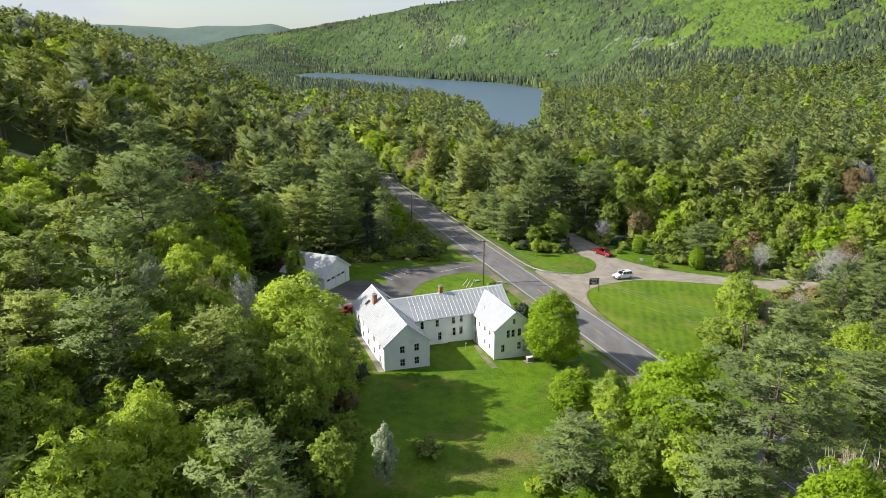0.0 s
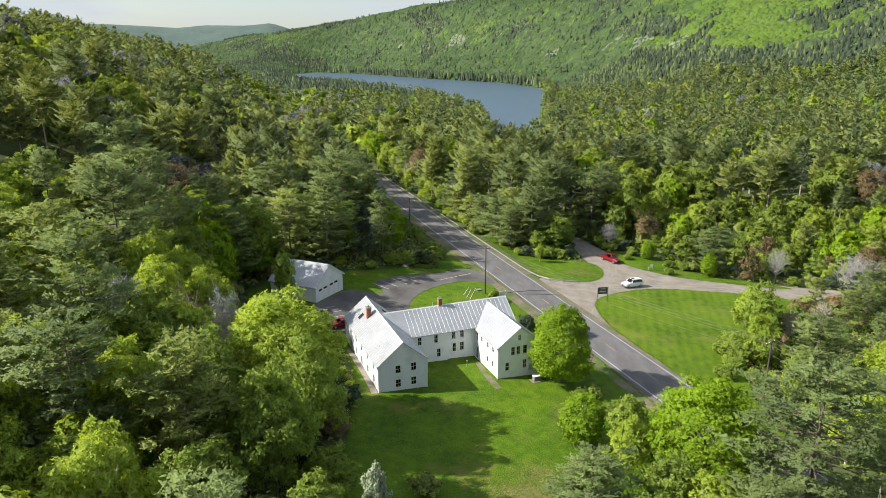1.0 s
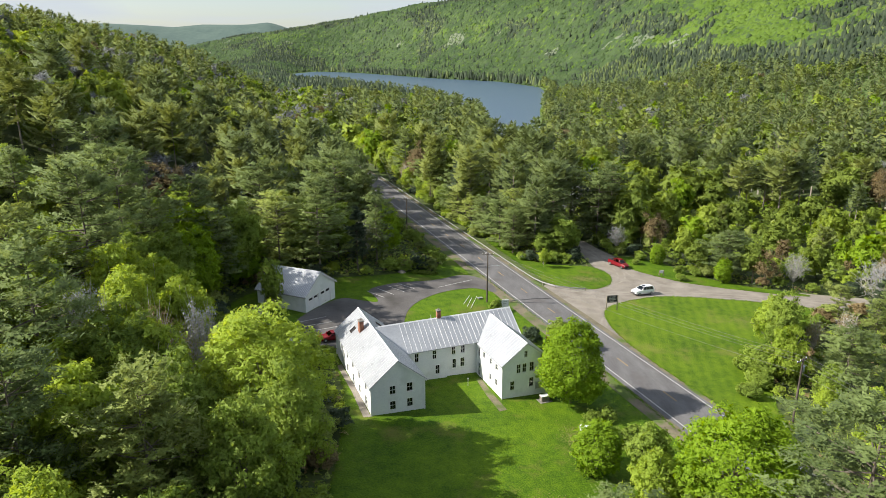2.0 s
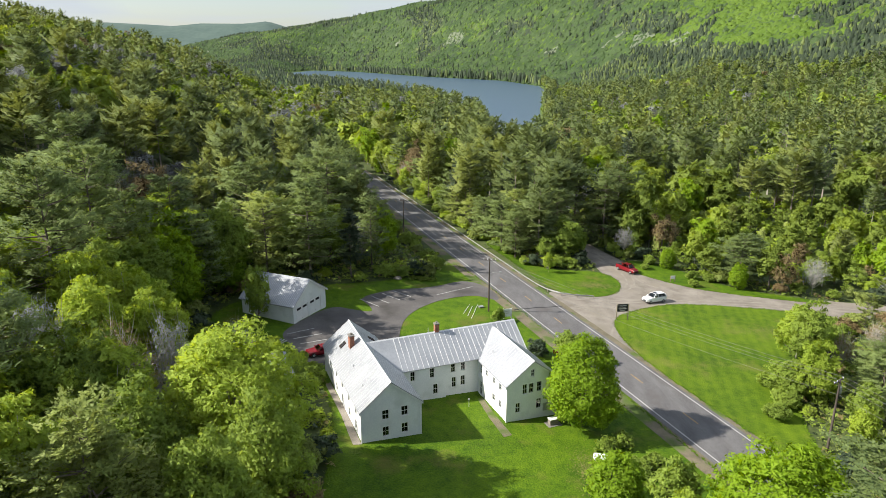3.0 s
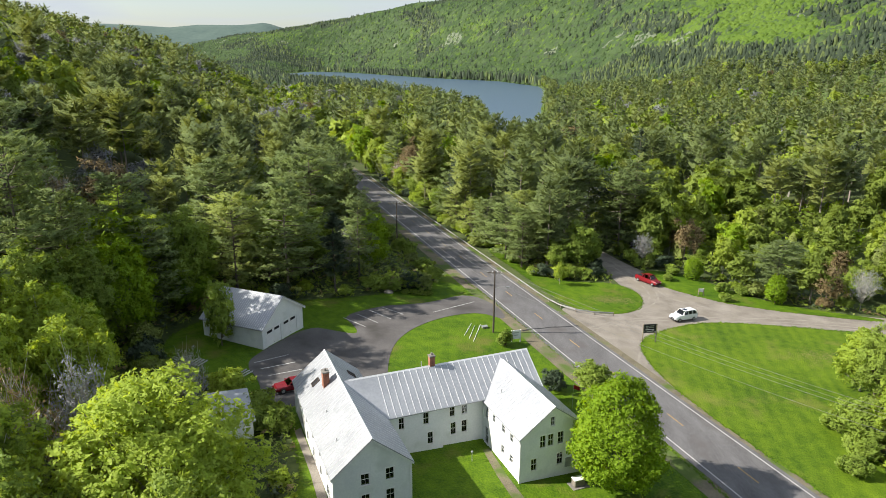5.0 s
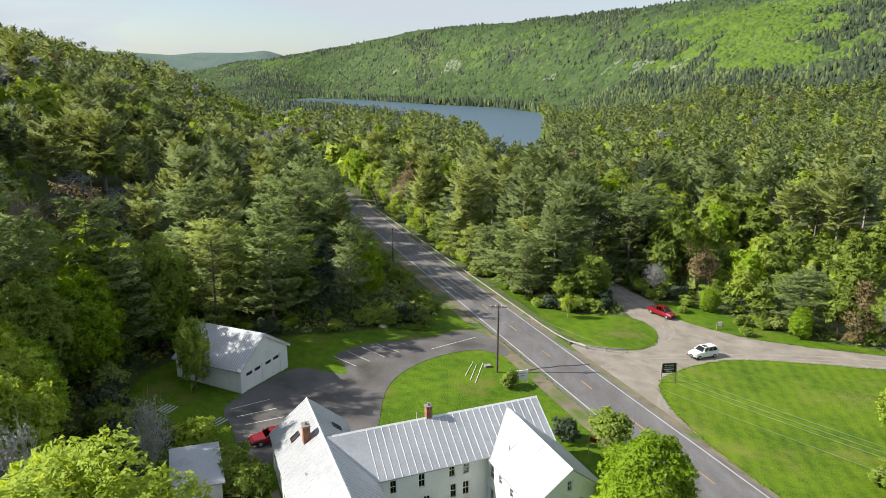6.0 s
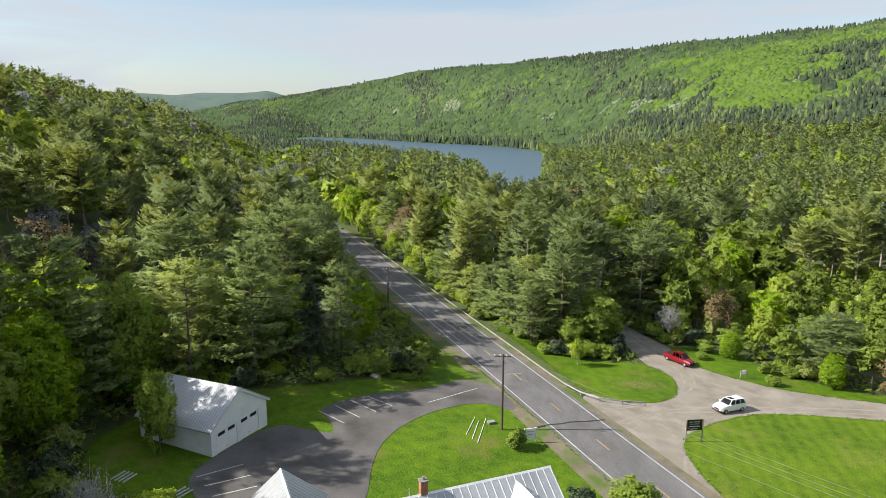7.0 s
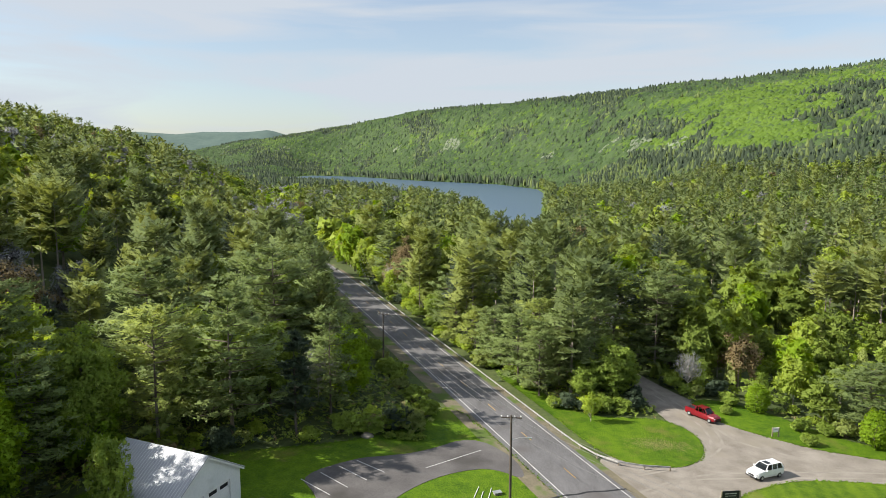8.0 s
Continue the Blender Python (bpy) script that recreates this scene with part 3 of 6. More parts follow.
def window(parent, axis, at_v, lo, hi, z0, z1, out):
    """A double-hung window in an opening: frame, sill, two sashes of two panes. out: -1 or 1, the way that is outside."""
    def bx(bm, a, b, c, d, e, f):
        if axis == "u":
            box(bm, a, min(c, d), e, b, max(c, d), f)
        else:
            box(bm, min(c, d), a, e, max(c, d), b, f)
    w = new("window")
    w.parent = parent
    y = at_v
    bm = bmesh.new()
    for a, b, e, f in ((lo - 0.09, lo, z0 - 0.02, z1 + 0.11), (hi, hi + 0.09, z0 - 0.02, z1 + 0.11), (lo, hi, z1, z1 + 0.11)):
        bx(bm, a, b, y + out * 0.03, y + out * 0.002, e, f)
    part("frame", bm, TRIM, w)
    bm = bmesh.new()
    bx(bm, lo - 0.12, hi + 0.12, y + out * 0.07, y - out * 0.05, z0 - 0.06, z0 - 0.003)
    part("sill", bm, TRIM, w)
    mid = (z0 + z1) / 2
    bm = bmesh.new()
    for e, f, depth in ((z0, mid + 0.02, 0.05), (mid - 0.02, z1, 0.09)):
        g0, g1 = y - out * depth, y - out * (depth + 0.035)
        for a, b, c, d in ((lo, lo + 0.03, e, f), (hi - 0.03, hi, e, f), (lo + 0.03, hi - 0.03, e, e + 0.035), (lo + 0.03, hi - 0.03, f - 0.03, f), ((lo + hi) / 2 - 0.011, (lo + hi) / 2 + 0.011, e + 0.035, f - 0.03)):
            bx(bm, a, b, g0, g1, c, d)
    part("sash", bm, TRIM, w)
    for e, f, depth in ((z0 + 0.035, mid - 0.01, 0.065), (mid + 0.015, z1 - 0.03, 0.105)):
        bm = bmesh.new()
        bx(bm, lo + 0.03, hi - 0.03, y - out * depth, y - out * (depth + 0.006), e, f)
        ob = part("pane", bm, GLASS, w)
    # added sheet whose near-black colour stands for the unlit room
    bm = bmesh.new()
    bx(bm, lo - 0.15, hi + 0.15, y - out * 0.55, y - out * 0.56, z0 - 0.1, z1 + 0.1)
    part("dark_room_sheet", bm, DARK, w)


HOUSE_AT = (-9.35, 96.85)
house = empty("house", pose(*HOUSE_AT, 0.0, 0, 0, 21.5), "large white clapboard house with two gabled wings and metal roofs", "house")
T = 0.2
LW = dict(w=7.55, d=20.3, eave=5.05, ridge=8.2)
MAIN = dict(u0=7.55, u1=26.4, v0=8.0, v1=16.2, eave=5.15, ridge=8.05)
RW = dict(u0=19.2, u1=26.7, v0=-0.6, eave=4.95, ridge=7.75)
lw_front = [(2.62, 3.42, 3.38, 4.62), (5.06, 5.86, 3.42, 4.70), (2.62, 3.42, 1.10, 2.36), (5.06, 5.86, 1.10, 2.36)]
lw_left = [(v, v + 0.8, z, z + 1.25) for v in (2.2, 5.6, 9.2, 12.6, 16.0) for z in (3.3, 1.2)]
lw_back = [(1.6, 2.4, 3.3, 4.5), (5.0, 5.8, 3.3, 4.5), (3.1, 4.1, 0.6, 2.6)]
lw_right = [(2.6, 3.4, 3.4, 4.6), (5.2, 6.0, 3.4, 4.6), (2.6, 3.4, 1.1, 2.3)]
word = "white clapboard wall of the long wing"
wall(house, word, "u", 0.0, T, 0.0, LW["w"], -0.6, LW["eave"], lw_front, LW["ridge"])
wall(house, word, "u", LW["d"] - T, T, 0.0, LW["w"], -0.6, LW["eave"], lw_back, LW["ridge"])
wall(house, word, "v", 0.0, T, T, LW["d"] - T, -0.6, LW["eave"], lw_left)
wall(house, word, "v", LW["w"] - T, T, T, LW["d"] - T, -0.6, LW["eave"], lw_right)
main_front = [(8.98, 9.58, 3.33, 4.72), (11.80, 12.42, 3.36, 4.76), (12.28, 12.93, 0.80, 2.28)]
main_back = [(10.0 + 2.8 * i, 10.8 + 2.8 * i, z, z + 1.3) for i in range(6) for z in (3.3, 0.7)]
main_step = [(15.08, 15.68, 3.38, 4.82), (16.58, 17.20, 3.42, 4.84), (15.22, 15.82, 1.06, 2.58), (16.55, 17.20, 1.1, 2.6)]
main_end = [(9.8, 10.6, 3.4, 4.6), (13.2, 14.0, 3.4, 4.6), (9.8, 10.6, 0.9, 2.2), (13.2, 14.0, 0.9, 2.2)]
word = "white clapboard wall of the middle block"
wall(house, word, "u", MAIN["v0"], T, 7.55, 14.15, -0.9, MAIN["eave"], main_front)
wall(house, word, "u", MAIN["v0"] + 0.4, T, 14.15, 19.2, -0.9, MAIN["eave"], main_step)
wall(house, word, "v", 13.95, T, MAIN["v0"] + T, MAIN["v0"] + 0.6, -0.9, MAIN["eave"], [])
wall(house, word, "u", MAIN["v1"] - T, T, 7.55, MAIN["u1"], -1.2, MAIN["eave"], main_back)
wall(house, word, "v", MAIN["u1"] - T, T, MAIN["v0"], MAIN["v1"] - T, -1.2, MAIN["eave"], main_end, MAIN["ridge"])
rw_front = [(22.63, 23.10, 5.62, 6.62), (21.46, 22.12, 3.25, 4.66), (22.40, 23.06, 3.25, 4.66), (23.56, 24.28, 3.25, 4.70), (20.50, 21.16, 0.75, 2.15), (23.58, 24.30, 0.78, 2.22)]
rw_left = [(5.18, 5.82, 3.36, 4.30), (2.88, 3.58, 3.36, 4.30), (0.95, 1.65, 3.36, 4.30), (2.88, 3.58, 0.88, 1.85), (0.95, 1.65, 0.88, 1.85), (6.9, 7.7, 2.9, 4.4), (6.9, 7.7, -0.3, 1.8)]
rw_right = [(v, v + 0.7, z, z + 1.2) for v in (1.2, 4.4) for z in (3.2, 0.6)]
word = "white clapboard wall of the short wing"
mid = (RW["u0"] + RW["u1"]) / 2
rw_low = [h for h in rw_front if h[3] < 5]
wall(house, word, "u", RW["v0"], T, RW["u0"], RW["u1"], -1.4, RW["eave"], rw_low)
g = rw_front[0]
slope = (RW["ridge"] - RW["eave"]) / (mid - RW["u0"])
zl = lambda u: RW["ridge"] - slope * abs(u - mid)
bm = bmesh.new()
for pts in ([(RW["u0"], RW["eave"]), (g[0], RW["eave"]), (g[0], g[2]), (g[0], g[3]), (g[0], zl(g[0]))],
            [(g[0], RW["eave"]), (g[1], RW["eave"]), (g[1], g[2]), (g[0], g[2])],
            [(g[0], g[3]), (g[1], g[3]), (g[1], zl(g[1])), (mid, RW["ridge"]), (g[0], zl(g[0]))],
            [(g[1], RW["eave"]), (RW["u1"], RW["eave"]), (g[1], zl(g[1])), (g[1], g[3]), (g[1], g[2])]):
    prism(bm, pts, 1, RW["v0"], RW["v0"] + T)
weld(bm)
part("gable", bm, CLAPBOARD, house)
wall(house, word, "v", RW["u0"], T, RW["v0"] + T, 8.4, -1.4, RW["eave"], rw_left)
wall(house, word, "v", RW["u1"] - T, T, RW["v0"] + T, 8.0, -1.4, RW["eave"], rw_right)
for axis, at_v, out, holes in (("u", 0.0, -1, lw_front), ("v", 0.0, -1, lw_left), ("u", LW["d"], 1, lw_back), ("v", LW["w"], 1, lw_right),
                               ("u", MAIN["v0"], -1, main_front), ("u", MAIN["v0"] + 0.4, -1, main_step), ("u", MAIN["v1"], 1, main_back), ("v", MAIN["u1"], 1, main_end),
                               ("u", RW["v0"], -1, rw_front), ("v", RW["u0"], -1, rw_left), ("v", RW["u1"], 1, rw_right)):
    for h in holes:
        window(house, axis, at_v, *h, out)
for nm, lo, hi, label in (("roof", -0.25, LW["d"] + 0.25, "white painted metal roof of the long wing"),):
    for side in (-1, 1):
        bm = bmesh.new()
        roof_slab(bm, "v", LW["w"] / 2, LW["w"] / 2, LW["eave"], LW["ridge"], lo, hi, side=side)
        part(nm, bm, ROOF, house, label)
mr = (MAIN["v0"] + MAIN["v1"]) / 2
for side in (-1, 1):
    bm = bmesh.new()
    roof_slab(bm, "u", mr, mr - MAIN["v0"], MAIN["eave"], MAIN["ridge"], 4.1, MAIN["u1"] + 0.3, side=side)
    part("roof", bm, ROOF, house, "grey standing-seam metal roof of the middle block")
for side in (-1, 1):
    bm = bmesh.new()
    roof_slab(bm, "v", mid, mid - RW["u0"], RW["eave"], RW["ridge"], RW["v0"] - 0.25, 11.6, side=side)
    part("roof", bm, ROOF, house, "white painted metal roof of the short wing")

for side, gap in ((-1, 0.62), (1, 0.62)):
    ribs(house, "v", LW["w"] / 2, LW["w"] / 2, LW["eave"], LW["ridge"], -0.2, LW["d"] + 0.2, side, gap, 0.022, name="roof_rib")
# the middle roof's seams stop where the wings' roofs cut in
lw_slope, m_slope = (LW["ridge"] - LW["eave"]) / (LW["w"] / 2), (MAIN["ridge"] - MAIN["eave"]) / (mr - MAIN["v0"])


def front_seam(u):
    z_wing = -9.0
    if u < LW["w"] + 0.3:
        z_wing = LW["ridge"] - lw_slope * abs(u - LW["w"] / 2)
    if abs(u - mid) < (RW["u1"] - RW["u0"]) / 2 + 0.3:
        z_wing = RW["ridge"] - slope * abs(u - mid)
    return 0.0, min(mr - MAIN["v0"] + 0.3, max(0.0, (MAIN["ridge"] - z_wing) / m_slope))


ribs(house, "u", mr, mr - MAIN["v0"], MAIN["eave"], MAIN["ridge"], 7.9, MAIN["u1"] + 0.2, -1, 0.76, 0.035, front_seam)
ribs(house, "u", mr, mr - MAIN["v0"], MAIN["eave"], MAIN["ridge"], 7.9, MAIN["u1"] + 0.2, 1, 0.76, 0.035)
for side in (-1, 1):
    ribs(house, "v", mid, mid - RW["u0"], RW["eave"], RW["ridge"], RW["v0"] - 0.2, 7.8, side, 0.62, 0.022, name="roof_rib")
# ridge caps, rake boards, corner boards, foundation
for axis, rp, zr, lo, hi in (("v", LW["w"] / 2, LW["ridge"], -0.25, LW["d"] + 0.25), ("u", mr, MAIN["ridge"], 4.6, MAIN["u1"] + 0.3), ("v", mid, RW["ridge"], RW["v0"] - 0.25, 11.0)):
    bm = bmesh.new()
    prism(bm, [(rp - 0.16, zr + 0.04), (rp, zr + 0.19), (rp + 0.16, zr + 0.04), (rp, zr + 0.12)], 1 if axis == "v" else 0, lo, hi)
    part("ridge_cap", bm, SEAM, house)
for u, v, z1 in ((0, 0, LW["eave"]), (LW["w"], 0, LW["eave"]), (0, LW["d"], LW["eave"]), (RW["u0"], RW["v0"], RW["eave"]), (RW["u1"], RW["v0"], RW["eave"]), (MAIN["u1"], MAIN["v1"], MAIN["eave"])):
    bm = bmesh.new()
    box(bm, u - 0.1, v - 0.1, -0.9, u + 0.1, v + 0.1, z1 - 0.12)
    part("corner_board", bm, TRIM, house)
for ridge, half, ze, zr, v in ((LW["w"] / 2, LW["w"] / 2, LW["eave"], LW["ridge"], 0.0), (mid, mid - RW["u0"], RW["eave"], RW["ridge"], RW["v0"])):
    for side in (-1, 1):
        bm = bmesh.new()
        s_ = (zr - ze) / half
        e = half + 0.28
        prism(bm, [(ridge, zr - 0.02), (ridge + side * e, zr - 0.02 - s_ * e), (ridge + side * e, zr - 0.24 - s_ * e), (ridge, zr - 0.24)], 1, v - 0.22, v - 0.03)
        part("rake_board", bm, TRIM, house)


def chimney(u, v, z0, z1, su, sv):
    c = new("chimney")
    c.parent = house
    bm = bmesh.new()
    box(bm, u - su, v - sv, z0, u + su, v + sv, z1)
    part("shaft", bm, BRICK, c, "red brick shaft")
    bm = bmesh.new()
    box(bm, u - su - 0.06, v - sv - 0.06, z1, u + su + 0.06, v + sv + 0.06, z1 + 0.14)
    part("cap", bm, STONE, c)
    bm = bmesh.new()
    tube(bm, [(u, v, z1 + 0.1), (u, v, z1 + 0.42)], [0.13, 0.12], 10)
    part("flue", bm, STONE, c)
    # brick courses, a little proud of the shaft
    one = bmesh.new()
    box(one, 0, -0.012, 0, 0.2, 0.012, 0.06)
    me = finish(one, "brick", BRICK)
    for k in range(int((z1 - z0 - 1.0) / 0.075)):
        for i in range(int(su * 2 / 0.21)):
            for sgn in (-1, 1):
                o = new("brick", me)
                o.parent = c
                o.location = (u - su + 0.01 + 0.21 * i + (0.05 if k % 2 else 0), v + sgn * sv, z0 + 1.0 + 0.075 * k)


chimney(2.45, 13.9, 5.5, 8.75, 0.33, 0.45)
chimney(14.4, 12.25, 6.8, 9.25, 0.3, 0.3)


def skylight(u, v, side):
    s = new("skylight")
    s.parent = house
    d = abs(u - LW["w"] / 2)
    s.matrix_local = pose(u, v, LW["ridge"] + 0.15 - lw_slope * d, 0, side * math.degrees(math.atan(lw_slope)), 0)
    bm = bmesh.new()
    for b in ((-0.55, -0.42, 0, -0.47, 0.42, 0.12), (0.47, -0.42, 0, 0.55, 0.42, 0.12), (-0.47, -0.42, 0, 0.47, -0.34, 0.12), (-0.47, 0.34, 0, 0.47, 0.42, 0.12)):
        box(bm, *b)
    part("frame", bm, POLE, s, "dark metal skylight frame")
    bm = bmesh.new()
    box(bm, -0.47, -0.34, 0.03, 0.47, 0.34, 0.06)
    part("pane", bm, DARK, s)


skylight(1.7, 15.9, -1)
skylight(6.0, 16.6, 1)
for u, v, z in ((1.5, 9.2, 6.0), (1.3, 3.8, 5.9), (13.2, 12.4, 8.0), (20.6, 6.6, 5.9)):
    bm = bmesh.new()
    tube(bm, [(u, v, z), (u, v, z + 0.75)], [0.045, 0.045], 8)
    part("vent_pipe", bm, STEEL, house)
bm = bmesh.new()
box(bm, 24.6, RW["v0"] - 0.12, 0.3, 25.3, RW["v0"] - 0.003, 1.35)
part("meter_box", bm, STEEL, house, "grey electric meter box")
for a, b, c, d in ((-0.03, -0.03, 7.58, 0.18), (7.55, 7.97, 14.15, 8.15), (14.15, 8.37, 19.2, 8.6), (19.17, -0.63, 26.73, -0.42)):
    bm = bmesh.new()
    box(bm, a, b, -1.2, c, d, -0.02 - 0.055 * a * 0.9)
    part("foundation", bm, STONE, house)


# ---------- garage ----------
garage = empty("garage", pose(-25.2, 133.1, 0.55, 0, 0, 66.4), "white two-bay garage with grey metal gable roof", "garage")
GW, GD, GE, GR = 10.0, 11.0, 3.7, 6.95
doors = [(0.95, 4.35, -0.6, 2.95), (4.95, 8.35, -0.6, 2.95)]
word = "white painted garage wall"
wall(garage, word, "u", 0.0, 0.18, 0.0, GW, -0.6, GE, doors, GR)
wall(garage, word, "u", GD - 0.18, 0.18, 0.0, GW, -0.6, GE, [], GR)
wall(garage, word, "v", 0.0, 0.18, 0.18, GD - 0.18, -0.6, GE, [])
wall(garage, word, "v", GW - 0.18, 0.18, 0.18, GD - 0.18, -0.6, GE, [(4.5, 5.4, 1.0, 2.2)])
for side in (-1, 1):
    bm = bmesh.new()
    roof_slab(bm, "v", GW / 2, GW / 2, GE, GR, -0.35, GD + 0.35, 0.4, side=side)
    part("roof", bm, ROOF, garage, "grey ribbed metal roof")
    ribs(garage, "v", GW / 2, GW / 2, GE, GR, -0.3, GD + 0.3, side, 0.38, 0.022, over=0.4, name="roof_rib")
    bm = bmesh.new()
    s_ = (GR - GE) / (GW / 2)
    e = GW / 2 + 0.38
    prism(bm, [(GW / 2, GR - 0.02), (GW / 2 + side * e, GR - 0.02 - s_ * e), (GW / 2 + side * e, GR - 0.24 - s_ * e), (GW / 2, GR - 0.24)], 1, -0.33, -0.12)
    part("rake_board", bm, TRIM, garage)
for a, b, c, d in doors:
    g_ = new("garage_door")
    g_.parent = garage
    n = 4
    for i in range(n):
        z0, z1 = -0.45 + (d + 0.45) * i / n, -0.45 + (d + 0.45) * (i + 1) / n - 0.02
        bm = bmesh.new()
        if i < n - 1:
            box(bm, a, 0.09, z0, b, 0.14, z1)
            part("panel", bm, TRIM, g_)
        else:
            holed(bm, "u", 0.09, 0.05, a, b, z0, z1, [(a + 0.25, a + 1.45, z0 + 0.2, z1 - 0.2), (b - 1.45, b - 0.25, z0 + 0.2, z1 - 0.2)])
            part("panel", bm, TRIM, g_)
            for p in (a + 0.25, b - 1.45):
                bm = bmesh.new()
                box(bm, p, 0.105, z0 + 0.2, p + 1.2, 0.125, z1 - 0.2)
                part("pane", bm, DARK, g_, "dark door window")
    bm = bmesh.new()
    box(bm, (a + b) / 2 - 0.1, 0.06, 0.55, (a + b) / 2 + 0.1, 0.09, 0.6)
    part("handle", bm, POLE, g_)
    bm = bmesh.new()
    for q in ((a - 0.12, -0.025, -0.5, a, -0.003, d + 0.12), (b, -0.025, -0.5, b + 0.12, -0.003, d + 0.12), (a, -0.025, d, b, -0.003, d + 0.12)):
        box(bm, *q)
    weld(bm)
    part("door_casing", bm, TRIM, g_)
bm = bmesh.new()
box(bm, -0.03, -0.03, -0.7, GW + 0.03, 0.15, -0.35)
part("foundation", bm, STONE, garage)


# ---------- vehicles ----------
def loft(bm, sections):
    """A body from cross sections (x, half width, z low, z high, top half width), closed at both ends."""
    rings = []
    for x, w, z0, z1, tw in sections:
        pts = [(-w * 0.92, z0), (-w, z0 + (z1 - z0) * 0.35), (-w * 0.985, z0 + (z1 - z0) * 0.7), (-tw, z1), (tw, z1), (w * 0.985, z0 + (z1 - z0) * 0.7), (w, z0 + (z1 - z0) * 0.35), (w * 0.92, z0)]
        rings.append([bm.verts.new((x, y, z)) for y, z in pts])
    for a, b in zip(rings, rings[1:]):
        for k in range(8):
            bm.faces.new((a[k], a[(k + 1) % 8], b[(k + 1) % 8], b[k]))
    bm.faces.new(rings[0][::-1]), bm.faces.new(rings[-1])
    bmesh.ops.recalc_face_normals(bm, faces=bm.faces)


def vehicle(m, paint, style, label):
    name = {"suv": "suv", "pickup": "pickup_truck", "car": "car"}[style]
    v = empty(name, m, label, {"suv": "car", "pickup": "truck", "car": "car"}[style])
    L = {"suv": 5.2, "pickup": 5.7, "car": 4.6}[style]
    hood, belt = {"suv": (1.20, 1.24), "pickup": (1.18, 1.22), "car": (0.92, 0.98)}[style]
    top = {"suv": 1.92, "pickup": 1.95, "car": 1.46}[style]
    h = L / 2
    bm = bmesh.new()
    loft(bm, [(-h, 0.78, 0.55, belt * 0.85, 0.70), (-h + 0.12, 0.92, 0.36, belt, 0.84), (-h + 1.0, 0.97, 0.32, belt + 0.02, 0.9), (0.4, 0.97, 0.32, belt, 0.9), (h - 1.3, 0.96, 0.32, hood, 0.86), (h - 0.25, 0.92, 0.36, hood * 0.9, 0.76), (h, 0.76, 0.5, hood * 0.72, 0.64)])
    if style == "pickup":
        bmesh.ops.recalc_face_normals(bm, faces=bm.faces)
    part("body", bm, paint, v)
    c0, c1 = {"suv": (-h + 0.2, 1.05), "pickup": (-0.95, 1.45), "car": (-h + 0.55, 0.75)}[style]
    r0, r1 = {"suv": (-h + 0.55, 0.45), "pickup": (-0.8, 0.75), "car": (-1.2, 0.15)}[style]
    z = belt - 0.01
    bm = bmesh.new()
    a = [bm.verts.new(p) for p in ((c0, -0.86, z), (c1, -0.84, z), (c1, 0.84, z), (c0, 0.86, z))]
    b = [bm.verts.new(p) for p in ((r0, -0.68, top - 0.06), (r1, -0.66, top - 0.06), (r1, 0.66, top - 0.06), (r0, 0.68, top - 0.06))]
    for k in range(4):
        bm.faces.new((a[k], a[(k + 1) % 4], b[(k + 1) % 4], b[k]))
    bm.faces.new(b)
    bmesh.ops.recalc_face_normals(bm, faces=bm.faces)
    part("window_band", bm, CAR_GLASS, v, "dark tinted windows")
    bm = bmesh.new()
    box(bm, r0 - 0.04, -0.70, top - 0.06, r1 + 0.04, 0.70, top)
    bmesh.ops.bevel(bm, geom=list(bm.edges), offset=0.03, segments=2, affect="EDGES")
    roof = part("roof_panel", bm, paint, v)
    if style == "suv":
        bm = bmesh.new()
        box(bm, -0.5, -0.45, top + 0.002, 0.35, 0.45, top + 0.014)
        part("sunroof", bm, CAR_GLASS, roof)
    for y in (-1, 1):
        for xa, xb in (((c0 + c1) / 2 - 0.5, (r0 + r1) / 2 - 0.45), ((c0 + c1) / 2 + 0.45, (r0 + r1) / 2 + 0.4), (c0 + 0.03, r0 + 0.03), (c1 - 0.03, r1 - 0.03)):
            bm = bmesh.new()
            thick = 0.13 if xa < c0 + 0.1 else 0.06
            tube(bm, [(xa, y * 0.86, z), (xb, y * 0.69, top - 0.05)], [thick, thick * 0.8], 6)
            part("pillar", bm, paint, v)
        bm = bmesh.new()
        box(bm, c1 - 0.25, y * 1.02 - 0.09, belt - 0.02, c1 - 0.08, y * 1.02 + 0.09, belt + 0.16)
        part("mirror", bm, paint, v)
        bm = bmesh.new()
        box(bm, h - 0.2, y * 0.66 - 0.18, hood * 0.62, h - 0.03, y * 0.66 + 0.14, hood * 0.78)
        part("headlight", bm, STEEL, v)
        bm = bmesh.new()
        box(bm, -h - 0.01, y * 0.72 - 0.1, 0.72, -h + 0.1, y * 0.72 + 0.1, 0.98)
        part("tail_light", bm, RED, v)
        for x in (-h + 0.95, h - 0.95):
            w = new("wheel")
            w.parent = v
            bm = bmesh.new()
            tube(bm, [(x, y * 0.74, 0.37), (x, y * 0.78, 0.37), (x, y * 0.94, 0.37), (x, y * 0.99, 0.37)], [0.3, 0.37, 0.37, 0.31], 16)
            part("tyre", bm, RUBBER, w)
            bm = bmesh.new()
            tube(bm, [(x, y * 0.96, 0.37), (x, y * 1.0, 0.37)], [0.24, 0.2], 10)
            part("rim", bm, STEEL, w)
    bm = bmesh.new()
    box(bm, h - 0.1, -0.45, hood * 0.45, h + 0.015, 0.45, hood * 0.66)
    part("grille", bm, DARK, v)
    bm = bmesh.new()
    box(bm, h - 0.2, -0.82, 0.34, h + 0.05, 0.82, 0.5)
